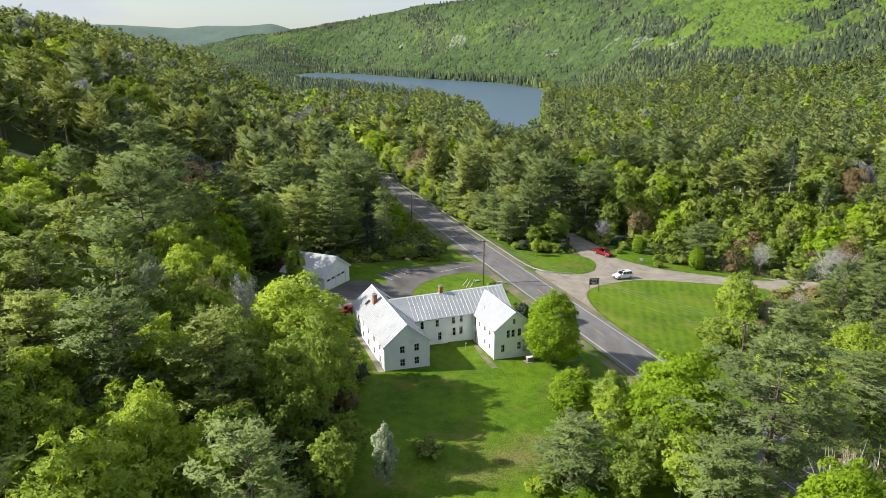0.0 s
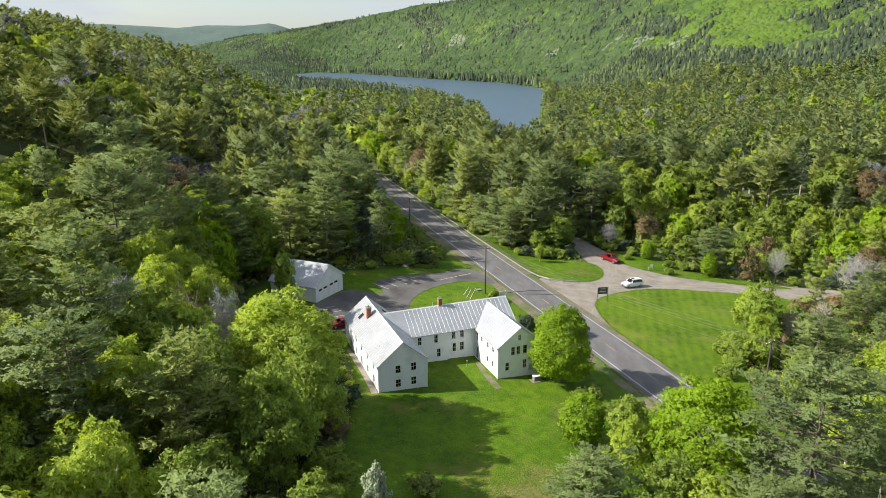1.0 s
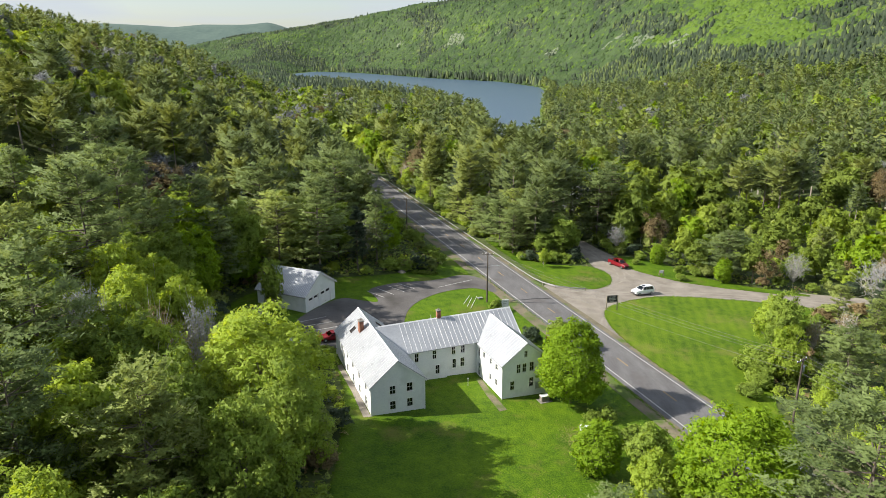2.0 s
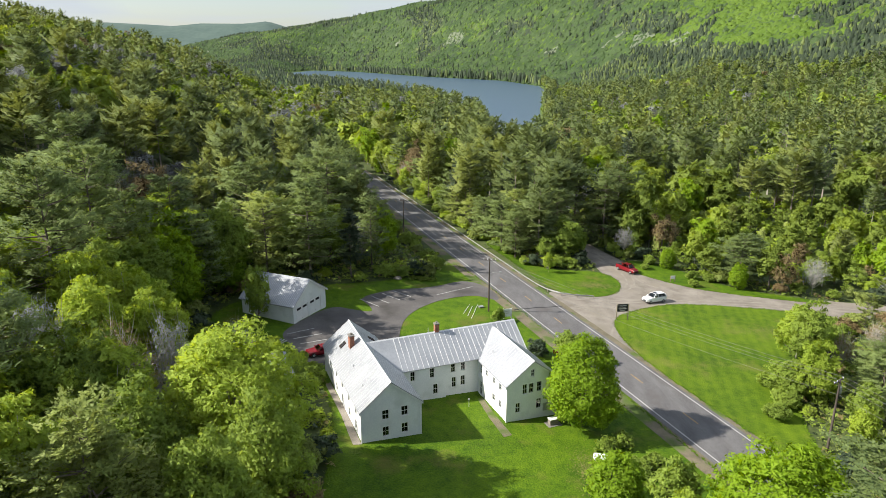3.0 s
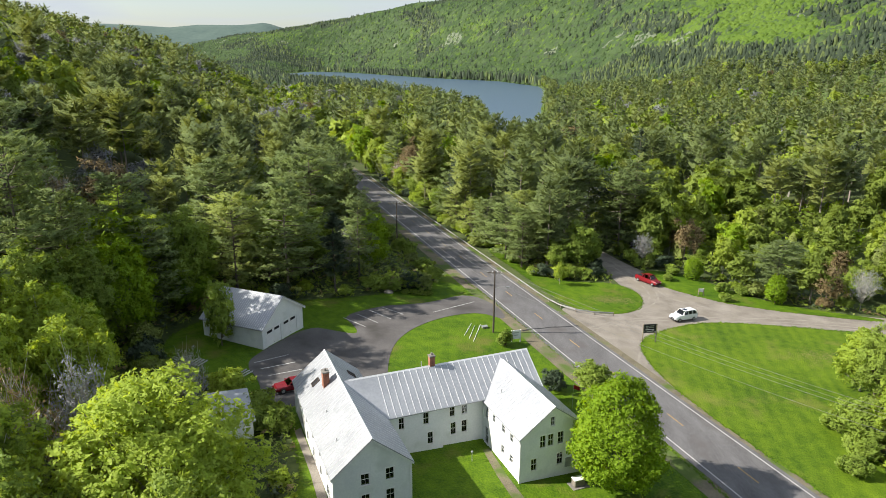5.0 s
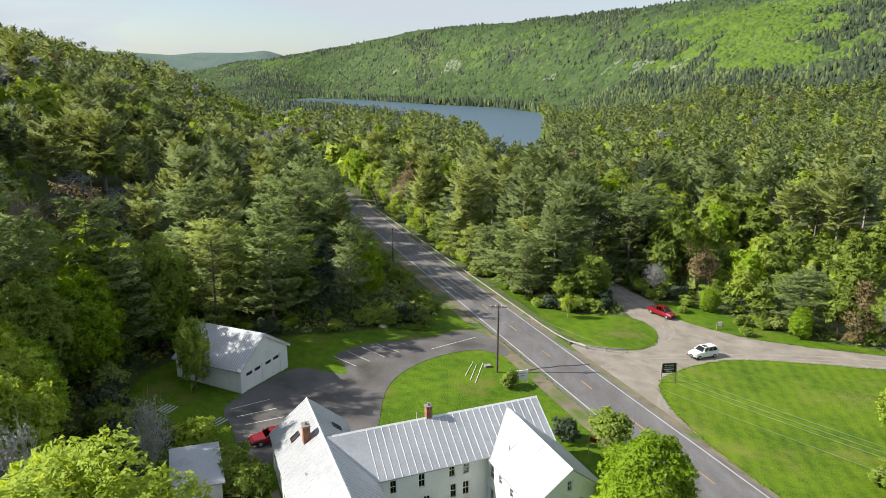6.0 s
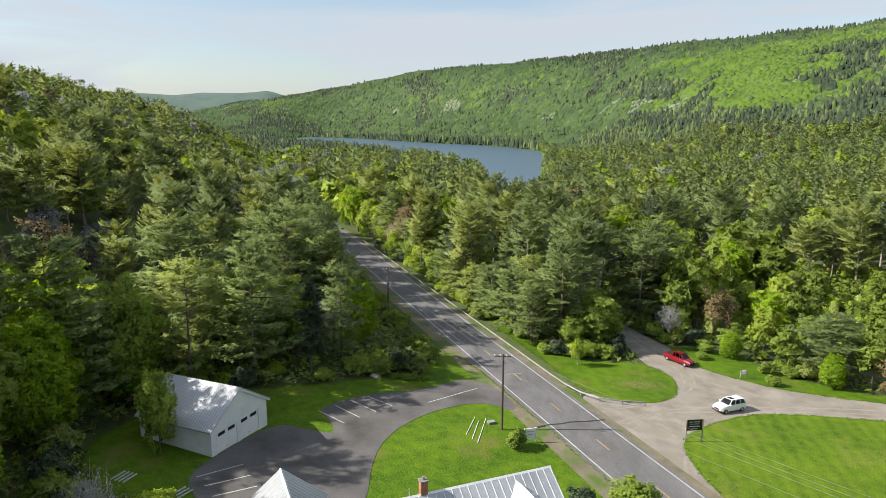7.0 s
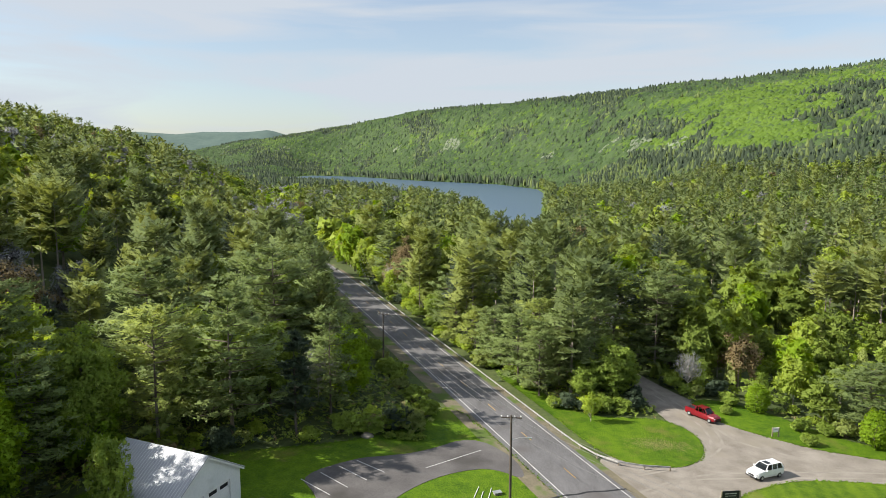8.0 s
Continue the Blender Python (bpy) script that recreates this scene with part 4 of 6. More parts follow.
    part("bumper", bm, DARK if style != "car" else paint, v)
    if style == "pickup":
        bm = bmesh.new()
        box(bm, -h + 0.15, -0.72, belt + 0.015, c0 - 0.15, 0.72, belt + 0.04)
        part("bed_liner", bm, DARK, v, "dark truck bed")
        for y in (-1, 1):
            bm = bmesh.new()
            box(bm, -h + 0.1, y * 0.86 - 0.06, belt - 0.02, c0 - 0.1, y * 0.86 + 0.06, belt + 0.1)
            part("bed_rail", bm, paint, v)
    return v


def on_land(x, y, rz, lift=0.06):
    """A pose that stands on the sloping land."""
    return pose(x, y, at(x, y) + lift, 0, 0, 0) @ Matrix.Rotation(math.atan(0.02), 4, "X").inverted() @ Matrix.Rotation(math.atan(0.055), 4, "Y") @ pose(0, 0, 0, 0, 0, rz)


vehicle(on_land(44.2, 154.6, 205), CAR_WHITE, "suv", "white suv with dark roof glass on the gravel lane")
vehicle(on_land(44.3, 175.6, -58), RED, "pickup", "red pickup truck parked at the edge of the gravel lane")
vehicle(on_land(-18.6, 121.4, 208, 0.09), RED, "car", "dark red car parked beside the house")

# parking bay lines
BAYS = [((-15.5, 147.3), (-11.5, 143.8)), ((-13.5, 149.3), (-9.7, 145.8)), ((-11.5, 151.3), (-7.7, 147.9)), ((-9.5, 153.2), (-5.7, 150.2)), ((-0.6, 150.8 + 1.2), (6.9, 158.4)),
        ((-25.4, 128.6), (-21.3, 131.8)), ((-24.0, 126.8), (-19.8, 129.5)), ((-22.5, 124.9), (-18.5, 127.3)), ((-21.3, 122.6), (-17.2, 124.8)), ((-20.2, 120.0), (-16.4, 122.2))]
for a, b in BAYS:
    a, b = Vector(a), Vector(b)
    n = (b - a).normalized().orthogonal() * 0.07
    bm = bmesh.new()
    bm.faces.new([bm.verts.new((p.x, p.y, at(p.x, p.y) + 0.08)) for p in (a - n, b - n, b + n, a + n)])
    bmesh.ops.recalc_face_normals(bm, faces=bm.faces)
    tagged(new("bay_line", finish(bm, "bay_line", WHITE_LINE)), "white painted parking bay line on asphalt", "road marking", kind="structure")

# crack sealant across the road
bm = bmesh.new()
pts = [(14.2, 145.4), (16.0, 146.4), (17.6, 146.8), (19.2, 147.6), (21.4, 148.0), (24.2, 148.9)]
for (x0, y0), (x1, y1) in zip(pts, pts[1:]):
    bm.faces.new([bm.verts.new((x, y + d, at(x, y) + 0.105)) for x, y, d in ((x0, y0, -0.16), (x1, y1, -0.16), (x1, y1, 0.16), (x0, y0, 0.16))])
bmesh.ops.remove_doubles(bm, verts=bm.verts, dist=1e-4)
tagged(new("crack_sealant", finish(bm, "crack_sealant", TAR)), "black tar seal across the asphalt", "road marking", kind="structure")


# ---------- signs, poles, rail ----------
def two_post_sign(x, y, rz, w, z0, z1, board, post, label, bars, face=-1):
    s = empty("sign", pose(x, y, at(x, y), 0, 0, rz), label, "sign")
    for sx in (-w / 2 + 0.12, w / 2 - 0.12):
        bm = bmesh.new()
        box(bm, sx - 0.08, -0.07, -0.5, sx + 0.08, 0.07, z1 + 0.05)
        bmesh.ops.bevel(bm, geom=list(bm.edges), offset=0.015, affect="EDGES")
        part("post", bm, post, s)
    bm = bmesh.new()
    box(bm, -w / 2 + 0.22, -0.05, z0, w / 2 - 0.22, 0.04, z1)
    b = part("board", bm, board, s)
    for bx0, bz0, bw, bh in bars:
        bm = bmesh.new()
        box(bm, bx0 * w, face * 0.06, z0 + bz0 * (z1 - z0), (bx0 + bw) * w, face * 0.052, z0 + (bz0 + bh) * (z1 - z0))
        part("lettering_bar", bm, WHITE_LINE, b)
    return s


two_post_sign(34.6, 143.4, 6, 2.5, 1.65, 3.15, BLACK, WOOD, "black sign board with pale lines on two wooden posts", [(-0.3, 0.76, 0.2, 0.07), (-0.05, 0.76, 0.32, 0.07), (-0.28, 0.58, 0.14, 0.05), (-0.1, 0.58, 0.34, 0.05), (-0.3, 0.34, 0.58, 0.09), (-0.2, 0.14, 0.38, 0.05)])
two_post_sign(53.0, 169.0, 8, 1.3, 0.8, 1.5, TANK, WOOD, "small white notice board on posts beside the lane", [(-0.22, 0.55, 0.44, 0.12)])
two_post_sign(12.6, 140.8, 12, 1.7, 0.5, 2.0, TANK, TRIM, "white two-post sign board beside the road", [(-0.28, 0.66, 0.56, 0.1), (-0.2, 0.4, 0.4, 0.1)])


def utility_pole(x, y, h, arm_turn, label, light=False, box_on=False):
    p = empty("utility_pole", pose(x, y, at(x, y), 0, 0, arm_turn), label, "utility pole", "utility poles")
    bm = bmesh.new()
    tube(bm, [(0, 0, -1), (0, 0, h * 0.5), (0, 0, h)], [0.17, 0.145, 0.11], 10)
    part("pole", bm, POLE, p)
    bm = bmesh.new()
    box(bm, -1.2, 0.1, h - 0.45, 1.2, 0.22, h - 0.32)
    part("crossarm", bm, POLE, p)
    for sx in (-1.1, -0.4, 0.4, 1.1):
        bm = bmesh.new()
        tube(bm, [(sx, 0.16, h - 0.33), (sx, 0.16, h - 0.24), (sx, 0.16, h - 0.18), (sx, 0.16, h - 0.12)], [0.03, 0.06, 0.06, 0.03], 8)
        part("insulator", bm, TANK, p, "pale ceramic insulator")
    for sx in (-0.7, 0.7):
        bm = bmesh.new()
        tube(bm, [(sx, 0.16, h - 0.42), (0, 0.1, h - 1.1)], [0.02, 0.02], 5)
        part("brace", bm, STEEL, p)
    if box_on:
        bm = bmesh.new()
        tube(bm, [(0.32, 0, h - 2.1), (0.32, 0, h - 2.05), (0.32, 0, h - 1.25), (0.32, 0, h - 1.15)], [0.2, 0.24, 0.24, 0.14], 14)
        part("transformer", bm, STEEL, p, "grey can-shaped transformer")
    if light:
        bm = bmesh.new()
        tube(bm, [(0, 0, h - 3.0), (0.9, 0, h - 2.7), (1.9, 0, h - 2.65)], [0.035, 0.03, 0.03], 6)
        part("lamp_arm", bm, STEEL, p)
        bm = bmesh.new()
        box(bm, 1.8, -0.12, h - 2.74, 2.4, 0.12, h - 2.58)
        bmesh.ops.bevel(bm, geom=list(bm.edges), offset=0.04, segments=2, affect="EDGES")
        part("lamp_head", bm, STEEL, p)
    return p


def wire(a, b, sag, label="thin overhead power cable between poles"):
    bm = bmesh.new()
    a, b = Vector(a), Vector(b)
    pts = [a.lerp(b, i / 14) - Vector((0, 0, sag * 4 * (i / 14) * (1 - i / 14))) for i in range(15)]
    tube(bm, pts, [0.016] * 15, 4)
    tagged(new("power_cable", finish(bm, "power_cable", WIRE)), label, "cable", "power cables")


POLES = [(9.3, 144.2, 10.6), (49.2, 99.8, 10.3), (-9.5, 196.0, 10.5), (-31.2, 331, 10.5), (72.0, 40.0, 11.0)]
utility_pole(*POLES[0], -5, "dark wooden utility pole with crossarm and lamp arm", True)
utility_pole(*POLES[1], 35, "wooden utility pole with grey transformer among trees", False, True)
utility_pole(*POLES[2], -20, "wooden utility pole at the wood's edge")
utility_pole(*POLES[3], -20, "far wooden utility pole beside the road")
utility_pole(*POLES[4], 35, "wooden utility pole among roadside trees")
for i, j in ((0, 1), (0, 2), (2, 3), (1, 4)):
    (x0, y0, h0), (x1, y1, h1) = POLES[i], POLES[j]
    d = (Vector((x1, y1)) - Vector((x0, y0))).normalized().orthogonal()
    for off, dz in ((-1.1, 0.12), (0.0, 0.15), (1.1, 0.12), (0.1, 2.2)):
        wire((x0 + d.x * off, y0 + d.y * off, at(x0, y0) + h0 - dz), (x1 + d.x * off, y1 + d.y * off, at(x1, y1) + h1 - dz), 0.9)

RAIL = [road_at(s, 5.35) for s in np.arange(150, 15, -3.9)] + [(20.9, 160.6), (22.6, 157.6), (25.0, 155.6), (28.2, 154.8), (31.6, 154.7)]
rail = empty("guardrail", pose(RAIL[-1][0], RAIL[-1][1], at(*RAIL[-1]), 0, 0, 0), "galvanised steel guardrail on short posts beside the road", "guardrail")
inv = rail.matrix_world.inverted()
bm = bmesh.new()
prof = [(0.0, 0.42), (0.055, 0.48), (0.0, 0.54), (0.055, 0.62), (0.0, 0.68), (-0.02, 0.68), (0.03, 0.62), (-0.02, 0.54), (0.03, 0.48), (-0.02, 0.42)]
rows = []
for i, (x, y) in enumerate(RAIL):
    a, b = Vector(RAIL[max(0, i - 1)]), Vector(RAIL[min(len(RAIL) - 1, i + 1)])
    d = (b - a).normalized()
    n = Vector((-d.y, d.x)) * -1
    rows.append([bm.verts.new(inv @ Vector((x + n.x * o, y + n.y * o, at(x, y) + z + 0.05))) for o, z in prof])
for a, b in zip(rows, rows[1:]):
    for k in range(len(prof)):
        j = (k + 1) % len(prof)
        bm.faces.new((a[k], a[j], b[j], b[k]))
bm.faces.new(rows[0]), bm.faces.new(rows[-1][::-1])
bmesh.ops.recalc_face_normals(bm, faces=bm.faces)
part("beam", bm, RAIL_STEEL, rail, "weathered steel beam")
one = bmesh.new()
box(one, -0.06, -0.08, -0.3, 0.06, 0.08, 0.7)
me = finish(one, "post", WOOD)
for x, y in RAIL:
    o = new("post", me)
    o.parent = rail
    o.location = inv @ Vector((x + 0.09, y + 0.1, at(x, y)))


# ---------- small things round the house ----------
unit_box = empty("generator", pose(14.9, 103.5, at(14.9, 103.5), 0, 0, 21), "grey metal generator on a concrete pad beside the house", "generator")
bm = bmesh.new()
box(bm, -1.0, -0.7, -0.3, 1.0, 0.7, 0.1)
part("pad", bm, STONE, unit_box, "concrete pad")
bm = bmesh.new()
box(bm, -0.62, -0.36, 0.1, 0.62, 0.36, 0.85)
bmesh.ops.bevel(bm, geom=list(bm.edges), offset=0.05, segments=2, affect="EDGES")
part("housing", bm, GRAVEL, unit_box)
bm = bmesh.new()
box(bm, -0.66, -0.4, 0.85, 0.66, 0.4, 0.92)
part("lid", bm, TANK, unit_box)

tank = empty("propane_tank", pose(19.6, 94.9, at(19.6, 94.9), 0, 0, -18), "white propane tank lying on blocks in the grass", "propane tank")
bm = bmesh.new()
tube(bm, [(x, 0, 0.75) for x in (-1.35, -1.28, -1.1, 0, 1.1, 1.28, 1.35)], [0.12, 0.34, 0.46, 0.47, 0.46, 0.34, 0.12], 18)
part("vessel", bm, TANK, tank)
bm = bmesh.new()
tube(bm, [(0, 0, 1.18), (0, 0, 1.34), (0, 0, 1.38)], [0.2, 0.2, 0.1], 12)
part("valve_dome", bm, TANK, tank)
for x in (-0.8, 0.8):
    bm = bmesh.new()
    box(bm, x - 0.12, -0.35, -0.2, x + 0.12, 0.35, 0.32)
    part("block", bm, STONE, tank)

shed = empty("shed", pose(-27.1, 115.0, at(-24, 112) - 0.1, 0, 0, -68), "small shed with a pale flat roof under trees", "shed")
for a, b, c, d in ((0, 0, 7.5, 0.12), (0, 4.2, 7.5, 4.32), (0, 0.12, 0.12, 4.2), (7.38, 0.12, 7.5, 4.2)):
    bm = bmesh.new()
    box(bm, a, b, -0.4, c, d, 2.2)
    part("wall", bm, CLAPBOARD, shed)
bm = bmesh.new()
prism(bm, [(-0.3, 2.35), (4.62, 2.15), (4.62, 2.27), (-0.3, 2.47)], 0, -0.3, 7.8)
part("roof", bm, ROOF, shed)

rock = empty("boulder", pose(-9.0, 161.0, at(-9, 161), 0, 0, 12), "pale rounded boulder at the lawn's edge", "boulder")
bm = bmesh.new()
bmesh.ops.create_icosphere(bm, subdivisions=3, radius=0.6)
for v in bm.verts:
    v.co *= 1 + 0.22 * noise.noise(v.co * 1.7)
    v.co.x *= 1.5
    v.co.z = max(v.co.z, -0.3) * 0.8 + 0.2
part("stone", bm, GRAVEL, rock)


def rail_rack(x, y, rz, n, label, run=1.9, gap=0.55):
    r = empty("timber_rack", pose(x, y, at(x, y), 0, 0, rz), label, "timber")
    for i in range(n):
        bm = bmesh.new()
        box(bm, i * gap, -run / 2, 0.02, i * gap + 0.13, run / 2, 0.16)
        part("timber", bm, WHITE_LINE, r)


rail_rack(-33.7, 128.2, -22, 4, "pale parking timbers lying on the grass")
rail_rack(-26.3, 125.6, -30, 3, "pale parking timbers lying beside the asphalt")

flag = empty("flagpole", pose(17.4, 119.6, at(17.4, 119.6), 0, 0, 0), "short pole with a small red and white flag", "flag")
bm = bmesh.new()
tube(bm, [(0, 0, -0.2), (0, 0, 3.6)], [0.03, 0.02], 6)
part("pole", bm, STEEL, flag)
bm = bmesh.new()
g0_ = [[bm.verts.new((0.02 + 0.16 * i, 0.08 * math.sin(i * 1.1), 3.5 - 0.55 * j - 0.05 * i)) for j in (0, 1)] for i in range(6)]
for a, b in zip(g0_, g0_[1:]):
    bm.faces.new((a[0], a[1], b[1], b[0]))
part("cloth", bm, RED, flag, "red cloth")

# path of flagstones along the short wing and stone strip along the long wing
ground_poly("footpath", [(5.3, 109.4), (6.1, 109.7), (7.5, 104.9), (9.2, 100.3), (8.1, 99.7), (6.5, 104.6)], SHOULDER, 0.05, "narrow worn flagstone path beside the house", "path")
ground_poly("stone_strip", [(-9.4, 96.6), (-10.4, 96.4), (-12.9, 103.5), (-16.2, 111.5), (-15.6, 112.2), (-12.1, 103.9)], GRAVEL, 0.05, "strip of grey stones along the house wall", "stone strip")

# thin pale pipes lying on the grass by the pole, a small cover and a stake
for a, b in (((4.5, 142.3), (5.9, 147.6)), ((5.2, 141.0), (6.35, 146.5)), ((5.85, 140.0), (7.4, 147.4))):
    bm = bmesh.new()
    tube(bm, [(x, y, at(x, y) + 0.08) for x, y in (a, ((a[0] + b[0]) / 2, (a[1] + b[1]) / 2), b)], [0.045] * 3, 6)
    tagged(new("pipe", finish(bm, "pipe", TRIM)), "thin white pipe lying straight on the lawn", "pipe", "lawn pipes")
cover = empty("utility_box", pose(8.0, 146.0, at(8, 146), 0, 0, 20), "small grey utility box on the grass beside the pole", "utility box")
bm = bmesh.new()
box(bm, -0.45, -0.3, -0.1, 0.45, 0.3, 0.3)
bmesh.ops.bevel(bm, geom=list(bm.edges), offset=0.05, segments=2, affect="EDGES")
part("case", bm, STONE, cover)
bm = bmesh.new()
box(bm, -0.5, -0.35, 0.3, 0.5, 0.35, 0.36)
part("lid", bm, STEEL, cover)
stake = empty("garden_lamp", pose(4.0, 107.0, at(4, 107), 0, 0, 0), "small grey garden lamp post in the courtyard grass", "garden lamp")
bm = bmesh.new()
tube(bm, [(0, 0, -0.2), (0, 0, 1.1)], [0.04, 0.04], 8)
part("post", bm, STEEL, stake)
bm = bmesh.new()
tube(bm, [(0, 0, 1.1), (0, 0, 1.14), (0, 0, 1.28), (0, 0, 1.34)], [0.06, 0.13, 0.12, 0.02], 10)
part("head", bm, STEEL, stake)

# ---------- trees ----------
def unit(v):
    return v / np.maximum(np.linalg.norm(v, axis=-1, keepdims=True), 1e-9)


def leaves(rng, c, nrm, size, slim=0.6, along_dir=None):
    """Loose leaf clumps, one triangle each, at c, facing nrm."""
    n = len(c)
    a = rng.normal(size=(n, 3)) if along_dir is None else along_dir + rng.normal(size=(n, 3)) * 0.25
    nrm = unit(nrm)
    a = unit(a - nrm * np.sum(a * nrm, -1, keepdims=True))
    b = np.cross(nrm, a)
    s = (size * rng.uniform(0.6, 1.4, n))[:, None]
    k = rng.uniform(0.7, 1.3, (n, 1)) * slim
    return np.stack([c - a * s * 0.6 - b * s * k, c - a * s * 0.6 + b * s * k, c + a * s], 1).reshape(-1, 3)


def crown_facing(q, h, r, base, conifer):
    """The way each leaf clump of a crown looks: out from the crown, and partly its own way."""
    t = q.reshape(-1, 3, 3)
    c = t.mean(1)
    own = unit(np.cross(t[:, 1] - t[:, 0], t[:, 2] - t[:, 0]))
    if conifer:
        out = unit(np.column_stack([c[:, 0] / r, c[:, 1] / r, 0.42 + 0.3 * (c[:, 2] - base) / (h - base)]))
        own[own[:, 2] < 0] *= -1
        return unit(out + own * 0.75)
    mid, half = (h + base) / 2, (h - base) / 2
    out = unit((c - [0, 0, mid - 0.2 * half]) / [r, r, half])
    own[np.sum(own * out, -1) < 0] *= -1
    return unit(out * 0.6 + own * 0.8 + [0, 0, 0.3])


def broad_crown(rng, h, r, base, count, size, lobes=34, ragged=0.2, deep=1.75):
    """Leaves of a broad-leaved tree: many small clumps through an uneven egg-shaped crown. Returns the leaves and the clumps' centres."""
    mid, half = base + (h - base) * 0.46, (h - base) / 2
    i = np.arange(lobes) + 0.5
    ph, cz = i * 2.39996 + rng.uniform(0, 6), 1 - deep * i / lobes
    ring = np.sqrt(np.maximum(0, 1 - cz * cz)) * (1 - 0.22 * np.maximum(cz, 0))
    lean = rng.uniform(0, 6.28, 3)
    swell = 1 + ragged * 0.55 * (np.sin(2 * ph + lean[0]) * np.cos(2.3 * cz + lean[1]) + 0.7 * np.sin(3 * ph + 4 * cz + lean[2]))
    reach = rng.uniform(1 - ragged * 2.2, 1 + ragged * 0.35, lobes) * 0.84 * swell
    cen = np.stack([ring * np.cos(ph) * r * reach, ring * np.sin(ph) * r * reach, mid + cz * half * 1.08 * reach], -1)
    cen[:, 2] = np.clip(cen[:, 2], base, h)
    rad = r * rng.uniform(0.10, 0.23, lobes)
    which = rng.choice(lobes, count, p=rad ** 2 / np.sum(rad ** 2))
    out = unit(cen[which] - [0, 0, mid - 0.15 * half])
    d = unit(rng.normal(size=(count, 3)) + out * 0.55 + [0, 0, 0.3])
    p = cen[which] + d * (rad[which] * rng.uniform(0.45, 1.3, count))[:, None] * [1, 1, 0.8]
    return leaves(rng, p, d * 0.7 + [0, 0, 0.35] + rng.normal(size=(count, 3)) * 0.6, size, 0.7), cen


def bough_reach(f, cone):
    """How far a conifer's boughs reach at a share f of its crown's height: a rounded crown, or with cone a spire."""
    if cone:
        return (1 - f) ** cone * 0.9 + 0.1
    return 0.2 + 0.8 * math.sqrt(max(0.0, 1 - ((f - 0.3) / 0.74) ** 2))


def pine_crown(rng, h, r, base, whorls, per, tufts, size, droop=0.1, gap=0.15, cone=0.0, flat=0.25):
    """Needle plumes along whorled limbs. Returns the leaves and the limbs as pairs of ends."""
    tris, limbs = [], []
    for k in range(whorls):
        f = k / (whorls - 1)
        z = base + (h - base) * (f ** 0.9) * 0.95
        length = r * bough_reach(f, cone) * rng.uniform(0.75, 1.15)
        n = per + rng.integers(-1, 2)
        turn = rng.uniform(0, 6.28)
        for j in range(n):
            if rng.random() < gap:
                continue
            a = turn + 6.283 * j / n + rng.normal() * 0.3
            L = length * rng.uniform(0.45, 1.2)
            d = np.array([math.cos(a), math.sin(a), rng.uniform(-droop, 0.2 - droop) + 0.55 * f * f])
            root = np.array([0, 0, z + rng.normal() * 0.25])
            limbs.append((root, root + d * L, L))
            side = np.array([-d[1], d[0], 0])
            m = max(4, int(tufts * (0.3 + 0.7 * L / r)))
            nodes = 3 + int(L * 1.1)
            nt = rng.uniform(0.4, 1.03, nodes)
            node = root + d * (L * nt)[:, None] + side * (rng.normal(size=(nodes, 1)) * L * flat * (1.3 - nt[:, None] * 0.8))
            node[:, 2] += nt * nt * 0.14 * L
            w = rng.integers(0, nodes, m)
            p = node[w] + rng.normal(size=(m, 3)) * [0.36, 0.36, 0.15] * min(1.0, 0.35 + L / 6)
            nrm = np.array([0, 0, 1.0]) - d * 0.15 + rng.normal(size=(m, 3)) * 0.4
            tris.append(leaves(rng, p, nrm, size, 0.36, d + side * rng.normal(size=(m, 1)) * 0.9 + [0, 0, 0.35]))
    top = np.stack([rng.normal(size=14) * 0.35, rng.normal(size=14) * 0.35, h - rng.uniform(0, 1.3, 14)], -1)
    tris.append(leaves(rng, top, rng.normal(size=(14, 3)), size * 0.9, 0.4, np.array([0, 0, 1.0])))
    return np.concatenate(tris), limbs


